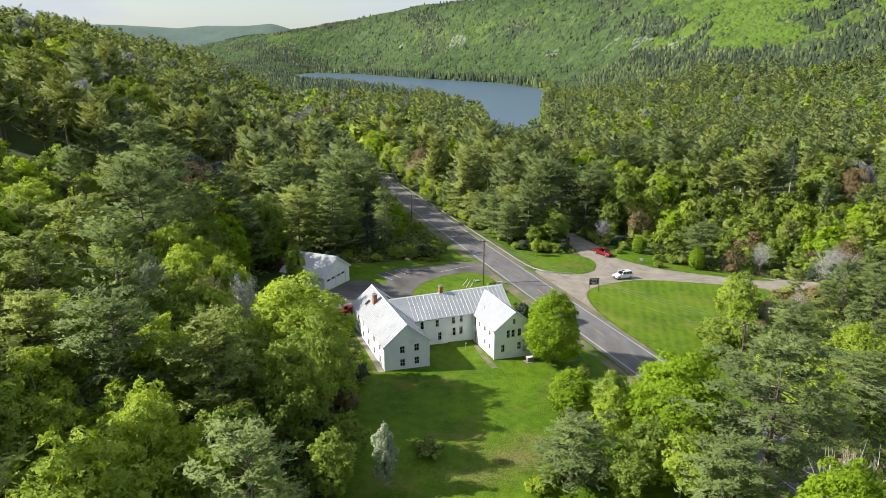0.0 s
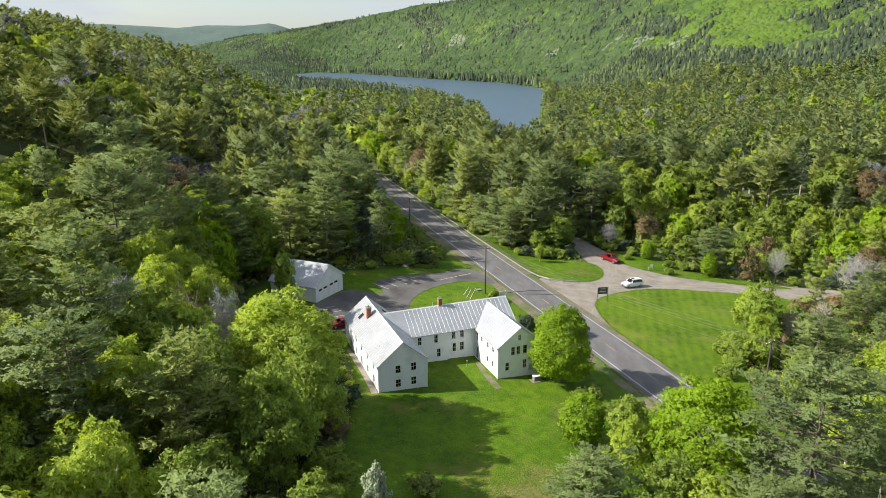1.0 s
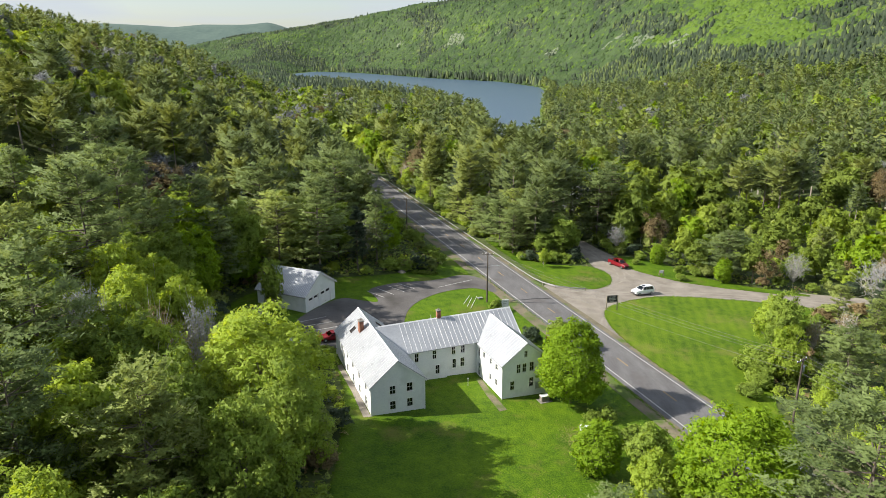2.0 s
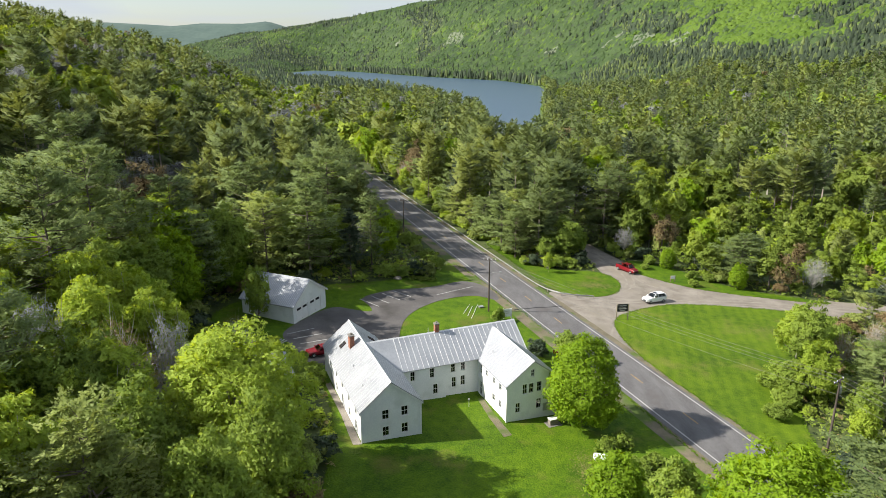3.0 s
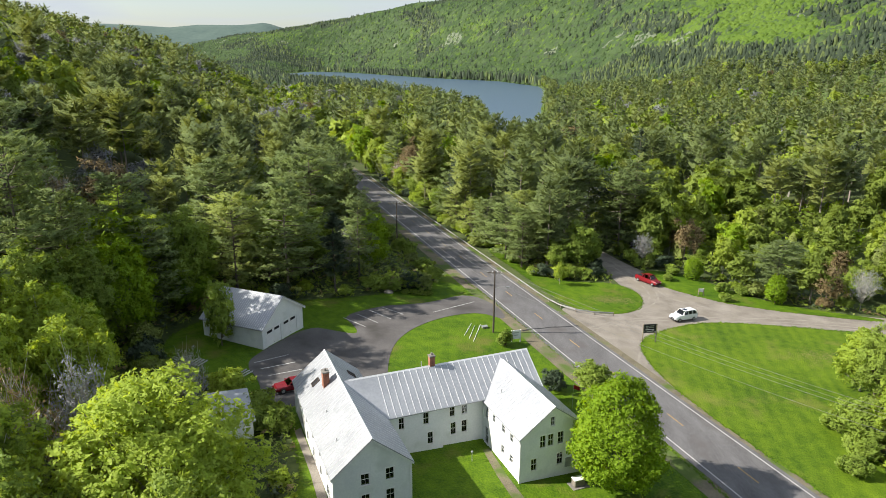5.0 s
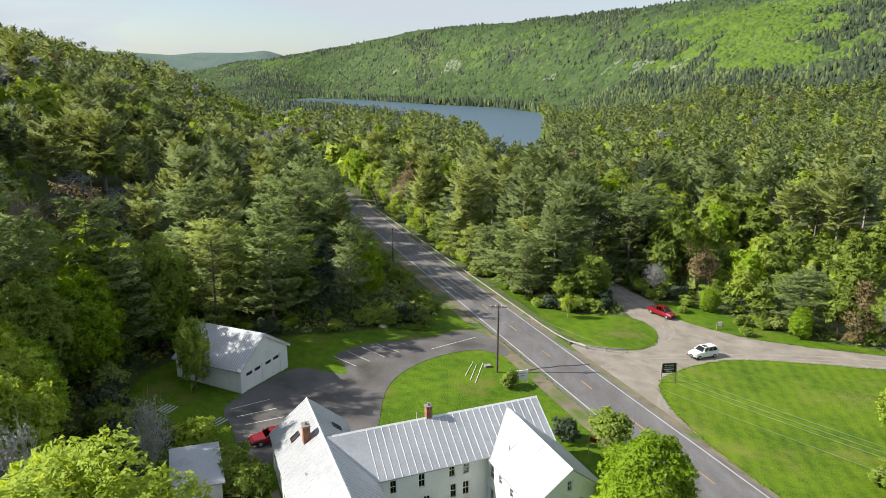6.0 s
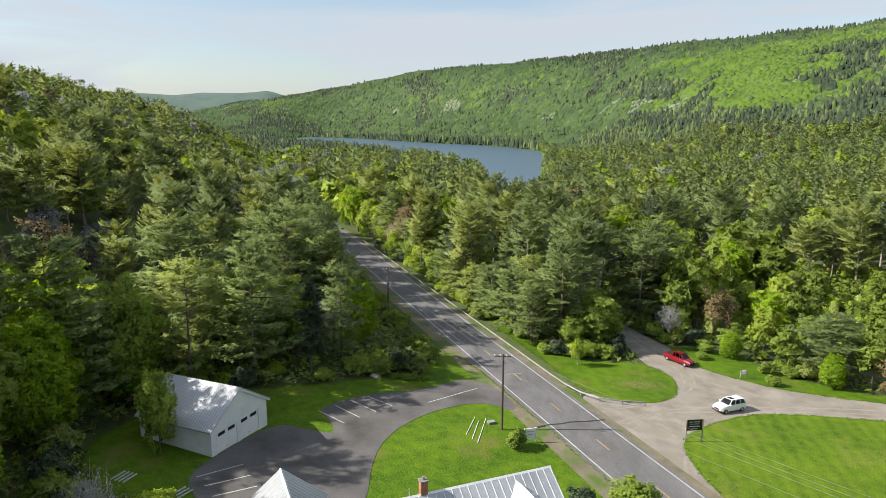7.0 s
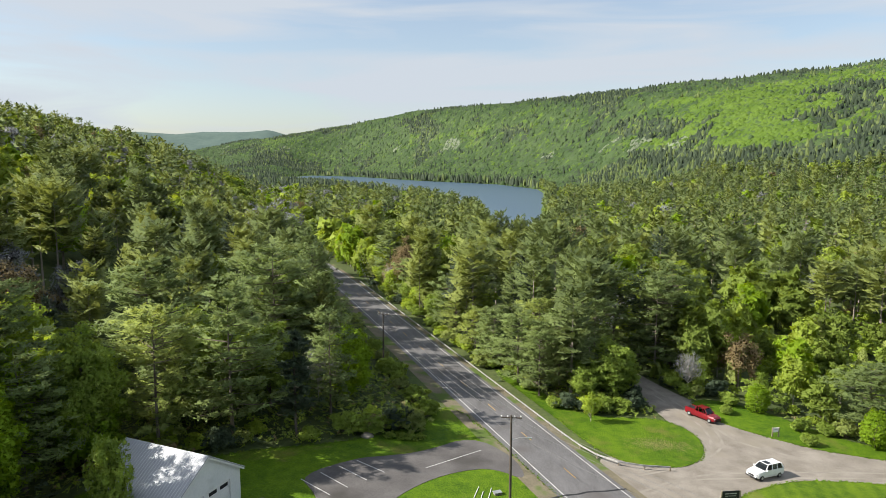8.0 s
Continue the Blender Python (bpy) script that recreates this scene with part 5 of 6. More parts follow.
def pine_plates(rng, h, r, base, whorls, per, gap=0.12, cone=0.0):
    """A light pine: each limb a pair of flat sprays, a little bent, with side sprays."""
    tris = []
    for k in range(whorls):
        f = k / (whorls - 1)
        z = base + (h - base) * f ** 0.92 * 0.94
        length = r * bough_reach(f, cone) * rng.uniform(0.75, 1.15)
        n = max(4, int(per * (1 - 0.25 * f)))
        turn = rng.uniform(0, 6.28)
        for j in range(n):
            if rng.random() < gap:
                continue
            a = turn + 6.283 * j / n + rng.normal() * 0.3
            L = length * rng.uniform(0.5, 1.2)
            d = np.array([math.cos(a), math.sin(a), rng.uniform(-0.15, 0.2) + 0.5 * f * f])
            s = np.array([-math.sin(a), math.cos(a), 0])
            up = np.array([0, 0, 1.0])
            root = up * (z + rng.normal() * 0.3)
            w = L * rng.uniform(0.26, 0.44)
            p0, tip = root + d * L * 0.2, root + d * L + up * L * 0.1
            pl, pr = root + d * L * 0.6 + s * w + up * rng.normal() * 0.12 * L, root + d * L * 0.6 - s * w + up * rng.normal() * 0.12 * L
            m = root + d * L * 0.55 + up * L * rng.uniform(0.08, 0.2)
            tris += [p0, m, pl, p0, m, pr, m, tip, pl, m, tip, pr]
            e = root + d * L * rng.uniform(0.55, 0.95) + up * L * 0.1
            q = unit((d + s * rng.normal() * 0.6 + up * 0.8)[None])[0] * L * 0.4
            tris += [e - s * w * 0.5, e + s * w * 0.5, e + q]
    for _ in range(6):
        a = rng.uniform(0, 6.28)
        c = np.array([math.cos(a), math.sin(a), 0]) * r * 0.2
        tris += [np.array([0, 0, h * 0.9]) - c, np.array([0, 0, h * 0.9]) + c, np.array([0, 0, h]) + c * 0.2]
    return np.array(tris)


def trunk_mesh(name, rng, h, girth, limbs, mat, lean=0.03, sides=7, sub=3):
    bm = bmesh.new()
    n = 6
    wob = np.cumsum(rng.normal(size=(n + 1, 2)) * lean * h / n, 0)
    wob -= wob[0]
    pts = [(wob[i, 0] * 0.6, wob[i, 1] * 0.6, -0.6 + (h + 0.6) * i / n) for i in range(n + 1)]
    tube(bm, pts, [girth * (1.25 if i == 0 else 1) * (1 - 0.88 * i / n) for i in range(n + 1)], sides)
    for a, b, w in limbs:
        m = (Vector(a) + Vector(b)) / 2 + Vector((0, 0, -0.05 * (Vector(b) - Vector(a)).length))
        tube(bm, [a, m, b], [w, w * 0.65, w * 0.2], sub, False)
    return finish(bm, name, mat)


BASE = {"pine": (18, 5.2), "dark": (16, 3.6), "soft": (16, 5.0)}


def make_tree(kind, seed, fine=1.0):
    """One tree's two meshes: trunk with limbs, and crown. fine: how much finer than usual its leaves are."""
    rng = np.random.default_rng(seed)
    h, r = BASE.get(kind, (12, 4.2))
    if kind in BASE:
        base = h * rng.uniform(0.16, 0.38)
        q, limbs = pine_crown(rng, h, r, base, int(h * 0.85), 6, int(44 * fine), 0.72 / fine ** 0.45, gap=0.18, cone=0.6 if kind == "dark" else 0.0)
        bare = [(np.array([0, 0, z]), np.array([math.cos(a), math.sin(a), 0.1]) * r * 0.3 + [0, 0, z], 0.03) for z, a in zip(rng.uniform(h * 0.08, base, 8), rng.uniform(0, 6.28, 8))]
        return trunk_mesh("trunk", rng, h * 0.97, h * 0.0135, [(a, a + (b - a) * 0.85, 0.016 * L) for a, b, L in limbs] + bare, BARK), leaf_mesh("crown", q, [LEAF[kind]], None, crown_facing(q, h, r, base, True))
    bare = kind in ("pale", "rust")
    base = h * ((0.03 if kind == "maple" else rng.uniform(0.1, 0.22)) if not bare else 0.3)
    q, cen = broad_crown(rng, h, r, base, int((3900 if not bare else 1500) * fine), (0.42 if not bare else 0.2) / fine ** 0.5, 150 if kind != "maple" else 170, 0.26 if kind != "maple" else 0.12, 1.85)
    root = lambda c: np.array([c[0] * 0.1, c[1] * 0.1, max(h * 0.12, c[2] * 0.55 - 0.4)])
    limbs = [(root(c), c * 0.95, 0.028 * r if not bare else 0.018 * r) for c in cen[:: 3 if bare else 8]]
    if bare:
        for c in cen[::2]:
            for _ in range(3):
                limbs.append((c * 0.9, c + rng.normal(size=3) * r * 0.22 + [0, 0, r * 0.15], 0.011 * r))
    return trunk_mesh("trunk", rng, h * 0.8, h * 0.013 if not bare else h * 0.009, limbs, PALE_BARK if bare or kind == "spring" else BARK), leaf_mesh("crown", q, [LEAF[kind]], None, crown_facing(q, h, r, base, False))


TREE_WORDS = {
    "pine": ("pine_tree", "tall white pine with layered dark green needle boughs", "pine tree", "white pines"),
    "dark": ("spruce_tree", "dark green spruce with dense narrow boughs", "spruce tree", "spruces"),
    "soft": ("hemlock_tree", "soft yellow-green conifer with feathery boughs", "conifer", "light conifers"),
    "maple": ("maple_tree", "full maple with bright fresh green leaves", "maple tree", "maples"),
    "green": ("broadleaf_tree", "mid-green broadleaf tree in full leaf", "tree", "broadleaf trees"),
    "spring": ("birch_tree", "young tree with yellow-green spring leaves", "tree", "spring trees"),
    "rust": ("budding_tree", "thin tree with rusty brown budding twigs", "tree", "budding trees"),
    "blossom": ("blossom_tree", "slim tree with pale blossom", "tree", "blossom trees"),
    "pale": ("bare_tree", "pale grey tree with bare twigs and few buds", "tree", "bare trees"),
}
templates = {}
planted = []


def plant(kind, variant, x, y, h, r=None, fine=1.0, turn=None, label=""):
    """Stand a tree of a kind at (x, y), h metres high and r wide from its trunk."""
    key = (kind, variant, fine)
    base_h, base_r = BASE.get(kind, (12, 4.2))
    s = h / base_h
    sr = (r / base_r) if r else s
    if key not in templates:
        templates[key] = make_tree(kind, sum(map(ord, kind)) * 10 + variant, fine)
    name, words, category, group = TREE_WORDS[kind]
    t = new(name)
    t.matrix_world = pose(x, y, at(x, y) - 0.1, 0, 0, (x * 77 + y * 131) % 360 if turn is None else turn) @ Matrix.Diagonal((sr, sr, s, 1))
    tagged(t, label or words, category, group)
    for nm, me in zip(("trunk", "crown"), templates[key]):
        o = new(nm, me)
        o.parent = t
    planted.append((x, y, sr * base_r))
    return t


# the trees that stand out
FRONT = ((-2.0, 73.4, "soft", 2.4, 1.9), (13.6, 69.4, "green", 2.2, 1.9), (11.4, 67.2, "spring", 1.8, 1.6), (17.2, 69.8, "green", 2.6, 2.0), (20.8, 69.6, "soft", 2.4, 2.0), (17.6, 74.0, "green", 1.6, 1.5))
plant("green", 3, -12.4, 64.0, 8.6, 3.2, 2.0)
plant("green", 2, 21.5, 66.0, 7.0, 3.0, 1.0)
plant("spring", 1, 28.0, 67.0, 8.5, 3.4, 1.0)
plant("maple", 0, 18.6, 103.2, 13.9, 5.2, 5.0, label="round full maple with bright green leaves beside the house")
plant("maple", 1, 30.3, 76.0, 15.5, 6.6, 4.0, label="wide bright green maple at the edge of the road")
plant("maple", 2, 18.6, 86.5, 7.2, 3.3, 1.0, label="small round bright green tree on the lawn")
plant("green", 0, 24.0, 84.0, 8.5, 2.7)
plant("spring", 3, 22.5, 77.0, 9.5, 3.0)
plant("green", 2, 24.5, 70.0, 9.0, 3.4)
plant("pine", 0, 39.2, 69.5, 19.4, 7.4, 2.4)
plant("pine", 1, 15.8, 69.0, 9.0, 4.4)
plant("pine", 3, 31.0, 62.5, 10.5, 4.6, 1.6)
plant("spring", 0, 52.0, 83.0, 12.0, 4.6)
plant("spring", 0, -20.4, 87.0, 19.5, 8.0, 4.0, label="large spreading tree with yellow-green leaves beside the house")
plant("green", 3, -26.5, 78.0, 17.0, 5.6, 4.0)
plant("green", 2, -16.0, 79.5, 16.5, 4.6, 3.0)
plant("green", 0, -18.0, 71.0, 17.5, 4.8, 3.0)
plant("soft", 2, -26.2, 69.6, 18.5, 5.6, 1.6)
plant("pine", 1, -36.4, 67.6, 20.0, 6.0, 1.6)
plant("spring", 2, -28.8, 56.5, 16.5, 5.0, 2.0)
plant("spring", 3, -38.5, 57.0, 13.5, 5.0, 2.0)
plant("green", 3, -20.5, 60.0, 9.5, 3.4, 2.0)
for k, v, x, y, h in (("spring", 0, -33.5, 62.5, 13.5), ("green", 1, -23.5, 63.5, 12.5), ("spring", 1, -43.0, 63.0, 15.0), ("spring", 2, -33.0, 49.5, 13.0), ("soft", 0, -46.0, 68.5, 17.5)):
    plant(k, v, x, y, h, h * 0.34, 2.0)
plant("green", 1, -12.0, 71.5, 6.8, 3.0)
plant("blossom", 2, -6.6, 66.0, 8.8, 1.7, 1.0, label="slim pale grey-green blossoming tree on the lawn")
plant("pine", 0, -65.3, 143, 25.5, 7.8, 1.6)
plant("pine", 1, -55.3, 129, 26.0, 7.4, 1.6)
plant("maple", 0, -47.7, 142, 17.5, 6.0, 2.0)
plant("maple", 3, -41.5, 148, 13.0, 5.0)
plant("pine", 2, -41.5, 167, 22.0, 7.4, 1.6)
plant("pine", 3, -26.5, 181, 23.5, 7.6, 1.6)
plant("pine", 0, -32.0, 187, 21.0, 6.6, 1.6)
plant("maple", 1, -14.0, 178, 12.5, 4.4, 2.0)
for x, y, h in ((-20.5, 190.0, 18.0), (-23.5, 200.0, 21.0), (-25.5, 211.0, 21.0), (-28.5, 222.0, 21.0), (-32.0, 234.0, 21.0)):
    plant("pine", int(y) % 4, x, y, h, 4.8, 1.6)
plant("pine", 0, 15.8, 189.5, 12.5, 5.0, 1.6)
plant("pine", 3, 23.0, 188.0, 14.5, 5.4, 1.6)
plant("pine", 2, 12.0, 199.0, 11.5, 4.2)
plant("pine", 1, 18.6, 182.8, 11.5, 4.2, 1.6)
plant("soft", 2, 8.8, 206.5, 10.0, 3.8)
plant("green", 3, 31.0, 182.0, 11.5, 4.8, 2.0)
plant("green", 1, 26.0, 180.5, 8.0, 3.4, 2.0)
plant("pine", 2, 30.0, 191.5, 16.0, 5.2)
plant("soft", 1, 20.5, 196.0, 14.0, 4.6)
plant("pine", 1, 37.5, 206, 19.5, 6.6, 1.6)
plant("pine", 3, 49.0, 205, 21.5, 7.4, 1.6)
plant("pine", 2, 44.0, 199, 19.0, 6.0)
plant("spring", 1, 57.0, 200, 12.5, 4.0)
plant("green", 2, 33.5, 187.0, 8.0, 4.2)
plant("green", 0, 28.5, 184.5, 7.0, 3.6)
plant("pale", 1, 47.5, 190.5, 7.5, 2.6)
plant("pine", 2, 70.0, 173, 10.5, 6.4, 1.6)
plant("maple", 2, 66.7, 166.4, 6.5, 2.1)
plant("maple", 2, 55.5, 180, 5.4, 2.2, 2.0)
plant("spring", 3, 25.0, 171.4, 5.2, 1.15, 2.0, label="slender sapling on the grass island")
plant("pale", 0, 82.6, 164.5, 9.0, 3.0)
plant("green", 1, -31.4, 133.8, 11.0, 2.3, 0.5, label="slim young light-leaved tree beside the garage")
plant("green", 0, -47.5, 128.0, 15.5, 5.6)
plant("pine", 1, -53.0, 136.0, 19.0, 5.6)
plant("pine", 3, -44.0, 140.5, 15.5, 5.4, 1.6)
plant("green", 2, -40.5, 146.5, 18.0, 5.4, 3.0)
plant("maple", 2, -45.8, 134.0, 15.5, 5.6, 2.0)
plant("pine", 0, -49.0, 144.0, 21.0, 6.6, 1.6)
plant("pale", 3, -28.2, 113.0, 9.5, 2.2)
plant("green", 1, -49.0, 121.5, 17.0, 6.0, 2.0)
plant("pine", 2, -52.0, 111.5, 26.0, 7.0, 1.6)
plant("maple", 0, -43.5, 117.0, 14.0, 5.0, 2.0)
for k, v, x, y, h, r_ in (("spring", 1, -46.0, 106, 18, 5.4), ("spring", 2, -40.5, 98.0, 18.5, 5.0), ("spring", 3, -36.0, 103.5, 16.5, 4.8), ("spring", 0, -50, 96, 17.5, 5.2), ("rust", 0, -34.5, 93, 16, 3.4), ("pale", 1, -43.5, 93, 17, 3.6),
                          ("pale", 0, -31.0, 96.5, 16, 3.4), ("soft", 3, -52, 80, 20, 6.2), ("spring", 1, -44, 74, 17, 5.6), ("spring", 2, -58, 90, 17, 5.6), ("spring", 2, -23.5, 54.0, 12.5, 4.4), ("spring", 1, -17.5, 56, 7.5, 3.2)):
    plant(k, v, x, y, h, r_, 2.0)
for s_, w_, k, h_ in ((52, -17.0, "soft", 7), (60, -16.0, "soft", 9), (71, -16.5, "pine", 10.5), (86, -16.0, "green", 9), (97, -15.0, "pine", 12), (108, -14.5, "pine", 14), (120, -14.0, "soft", 14), (131, -13.5, "pine", 16), (143, -13.0, "pine", 18), (155, -13.0, "pine", 18), (168, -13.0, "pine", 19)):
    plant(k, 1, *road_at(s_, w_), h_, h_ * 0.28)
for s_, w_, k, h_ in ((76, 11.5, "soft", 9), (83, 12.5, "pine", 13), (90, 11.0, "green", 8), (97, 13.0, "soft", 12), (104, 12.5, "spring", 9.5), (110, 11.0, "green", 8), (117, 12.5, "pine", 12), (123, 10.0, "spring", 9), (129, 11.0, "rust", 10), (135, 10.5, "green", 8.5), (141, 12.0, "spring", 10),
                      (148, 10.5, "soft", 9), (155, 14.0, "spring", 13), (160, 10.5, "maple", 9), (168, 11.0, "spring", 10), (176, 10.5, "green", 10), (184, 11.0, "rust", 11), (193, 12.0, "maple", 13), (202, 11.0, "spring", 11), (211, 11.5, "green", 10), (221, 12.0, "spring", 11)):
    plant(k, 2, *road_at(s_, w_), h_, h_ * 0.4)
plant("spring", 2, 60.5, 129.0, 9.5, 4.0)
plant("green", 0, 52.0, 115.0, 6.0, 3.4)
plant("spring", 1, 54.5, 113.0, 10.0, 3.4)
plant("green", 3, 60.0, 125.4, 12.0, 3.6, 2.0)
plant("pine", 3, 64.0, 112.5, 10.0, 4.6, 1.6)
plant("pine", 2, 64.0, 91.0, 9.5, 5.0, 1.6)
plant("spring", 3, 70.8, 103.4, 10.5, 4.4, 2.0)
plant("maple", 1, 39.0, 54.5, 14.5, 4.6, 2.0)
plant("rust", 1, 43.0, 60.0, 12.5, 3.4)
plant("pale", 2, 92.0, 148.0, 13.0, 5.0, label="large pale grey tree with bare spreading twigs")
plant("pine", 0, 93.5, 134.5, 12.0, 5.0)
plant("green", 2, 20.8, 122.8, 5.5, 2.8)

rng = np.random.default_rng(11)
CLEAR = [np.array(p) for p in (LAWN, MEADOW, ISLAND, BANK, LANE)]


def open_ground(x, y, margin):
    """Which of the places may hold a tree."""
    w = (x - ROAD_P[0]) * ROAD_N[0] + (y - ROAD_P[1]) * ROAD_N[1]
    s = (x - ROAD_P[0]) * ROAD_D[0] + (y - ROAD_P[1]) * ROAD_D[1]
    w = w + np.maximum(0, s - 140) ** 2 * 0.0006
    ok = (w < np.where((s > 20) & (margin > 1.5), -19.0, -10.5)) | (w > 7.6 + margin * 0.3) | (s > 260)
    for p in CLEAR:
        ok &= ~inside(p, x, y)
        ok &= along(np.vstack([p, p[:1]]), (), x, y)[0] >= margin
    return ok


def scatter(y0, y1, step, wide, margin, jitter):
    """Jittered places in a widening field, with the ground's height."""
    pts = [(x, y) for y in np.arange(y0, y1, step) for x in np.arange(-0.74 * y - wide, 0.74 * y + wide, step)]
    p = np.array(pts) + rng.uniform(-jitter, jitter, (len(pts), 2))
    p = p[open_ground(p[:, 0], p[:, 1], margin)]
    return np.column_stack([p, land(p[:, 0], p[:, 1])])


def choose(table):
    """One of the kinds, by weight."""
    c = rng.random() * sum(table.values())
    for kind, weight in table.items():
        c -= weight
        if c <= 0:
            return kind
    return kind


def pick(x, y):
    """The kind of tree that grows at a place: the zones of the valley, with groves by noise."""
    a = noise.noise(Vector((x * 0.02, y * 0.02, 1.7))) + 0.3 * noise.noise(Vector((x * 0.055, y * 0.055, 9.1)))
    leafy = {"spring": 4, "green": 4, "maple": 2, "pale": 0.7, "rust": 0.7, "soft": 1}
    piny = {"pine": 6, "soft": 2.5, "dark": 1, "green": 1, "pale": 0.12}
    if x > 55 and 100 < y < 250:
        return choose({**leafy, "pale": 0.2} if a > -0.3 else piny)
    w = (x - ROAD_P[0]) * ROAD_N[0] + (y - ROAD_P[1]) * ROAD_N[1]
    if 0 < w < 42 and 235 < y < 430:
        return choose({"spring": 4, "green": 3, "soft": 3, "rust": 0.8, "maple": 1, "pine": 1.5})
    if x > 20 and y < 130:
        return choose({"spring": 4, "green": 3, "pine": 1.2, "maple": 2, "pale": 0.8})
    if x < -35 and y < 160:
        return choose({"spring": 7, "green": 3, "maple": 2, "soft": 2.5, "pine": 0.6, "pale": 0.8, "rust": 0.7})
    if x < -12 and y < 112:
        return choose({"spring": 8, "green": 3, "maple": 2, "soft": 2.5, "pine": 0.6, "pale": 0.8, "rust": 0.7})
    if x < 0 and y < 145:
        return choose({**leafy, "pine": 2} if a > -0.3 else piny)
    if x < -60:
        return choose({**leafy, "pale": 3.2, "pine": 2.5} if a > (-0.3 if y < 230 else 0.0) else {"pine": 4, "soft": 4, "dark": 0.6, "green": 1, "pale": 0.8})
    return choose(leafy if a > 0.28 else piny)


HEIGHT = {"pine": 18, "dark": 15, "soft": 15.5, "maple": 14, "green": 13.5, "spring": 13.5, "rust": 12.5, "pale": 13}
near = []
for px, py, pz in scatter(34, 235, 7.4, 12, 2.4, 2.8):
    if any((px - a) ** 2 + (py - b) ** 2 < (r * 0.85) ** 2 + 6 for a, b, r in planted):
        continue
    if math.hypot(px, py - 36) > 148 or (abs(px) < 6 and py < 75) or (-44 < px < -26 and 112 < py < 137) or (-34 < px < -17 and 92 < py < 118):
        continue
    near.append((px, py))
for px, py in near:
    kind = pick(px, py)
    h = HEIGHT[kind] * rng.uniform(0.72, 1.18)
    if px > 40 and py > 100:
        h *= 0.62
    if px > 20 and py < 125:
        h *= 0.7
    if px < -12 and py < 112:
        h *= 1.25
    plant(kind, int(rng.integers(4)), px, py, h, h / BASE.get(kind, (12, 4.2))[0] * BASE.get(kind, (12, 4.2))[1] * rng.uniform(0.9, 1.2))


# ---------- shrubs along the edges ----------
def shrub_meshes(seed, kind):
    g = np.random.default_rng(seed)
    q, cen = broad_crown(g, 2.2, 1.6, 0.0, 850, 0.28, 46, 0.3, 1.6)
    bm = bmesh.new()
    for c in cen[::4]:
        tube(bm, [(c[0] * 0.1, c[1] * 0.1, -0.2), tuple(c * 0.5), tuple(c * 0.95)], [0.035, 0.025, 0.008], 4, False)
    return finish(bm, "stems", BARK), leaf_mesh("leaves", q, [LEAF[kind]], None, crown_facing(q, 2.2, 1.6, 0.0, False))


SHRUB = {(k, v): shrub_meshes(40 + v, k) for k in ("green", "spring", "soft", "dark", "rust") for v in range(3)}


def shrub(kind, v, x, y, h, r, label="leafy green shrub at the edge of the woods"):
    o = new("shrub")
    o.matrix_world = pose(x, y, at(x, y), 0, 0, (x * 57 + y * 91) % 360) @ Matrix.Diagonal((r / 1.6, r / 1.6, h / 2.2, 1))
    tagged(o, label, "shrub", "shrubs")
    for nm, me in zip(("stems", "leaves"), SHRUB[kind, v]):
        c = new(nm, me)
        c.parent = o


shrub("green", 0, 10.6, 139.2, 2.6, 1.7, "round dark green shrub beside the white sign")
shrub("dark", 1, 15.7, 125.0, 2.8, 1.9, "dark green shrub beside the house")
shrub("soft", 2, -2.4, 164.2, 3.2, 2.6, "large light green shrub at the edge of the parking area")
for x, y, r in ((-5.8, 161.4, 1.0), (-4.3, 161.2, 1.1), (-2.9, 161.0, 1.0), (-1.5, 161.2, 1.0)):
    shrub("green", 1, x, y, 0.8, r, "low clipped green hedge plant on the lawn")
for x, y, h, r in ((20.6, 97.6, 1.8, 1.6), (22.9, 98.8, 2.0, 1.5), (23.2, 93.4, 1.7, 2.2), (25.6, 94.6, 1.5, 1.8)):
    shrub("green", 2, x, y, h, r, "low green shrub beside the propane tank")
for x, y, h, r in ((46.6, 107.8, 2.4, 2.2), (50.5, 117.2, 2.8, 2.6), (54.5, 114.5, 2.4, 2.0), (49.5, 111.5, 3.0, 2.6), (56.7, 166.4, 1.8, 1.6), (58.5, 172.0, 2.2, 1.8), (52.0, 183.0, 2.4, 2.2), (49.5, 178.5, 1.6, 1.5), (62.0, 171.0, 2.0, 2.0)):
    shrub("green", 0, x, y, h, r)
# darker kinds put the shade behind the island into these shrubs' leaf colour
for i, (x, y, h, r) in enumerate(((20.2, 177.5, 1.8, 1.8), (22.6, 177.2, 2.6, 2.2), (25.2, 176.4, 2.2, 2.0), (28.0, 176.4, 3.0, 2.4), (31.0, 176.6, 2.6, 2.3), (33.6, 178.4, 3.2, 2.4), (34.2, 183.0, 3.4, 2.4), (33.6, 188.0, 3.0, 2.4), (33.4, 193.0, 3.2, 2.6), (33.5, 198.0, 3.0, 2.4), (44.6, 192.0, 2.0, 1.8),
                                  (45.0, 197.5, 3.0, 2.4), (48.5, 188.5, 2.6, 2.2), (51.5, 188.0, 3.2, 2.6), (38.5, 203.5, 3.0, 2.6), (17.2, 186.0, 1.6, 1.6), (14.6, 194.0, 1.8, 1.8), (11.4, 202.5, 1.8, 1.8))):
    shrub(("green", "dark", "dark", "green")[i % 4], i % 3, x, y, h, r)
for i in range(26):
    x, y = -43 + (i * 0.618 % 1) * 10, 113 + (i * 0.387 % 1) * 20
    shrub(("dark", "green", "green", "soft")[i % 4], i % 3, x, y, 2.2 + (i * 0.73 % 1) * 2.2, 2.2)
for x, y, k, h, r in FRONT:
    shrub(k, int(x * 7) % 3, x, y, h, r, "shrub growing at the edge of the lawn")
edge = 0
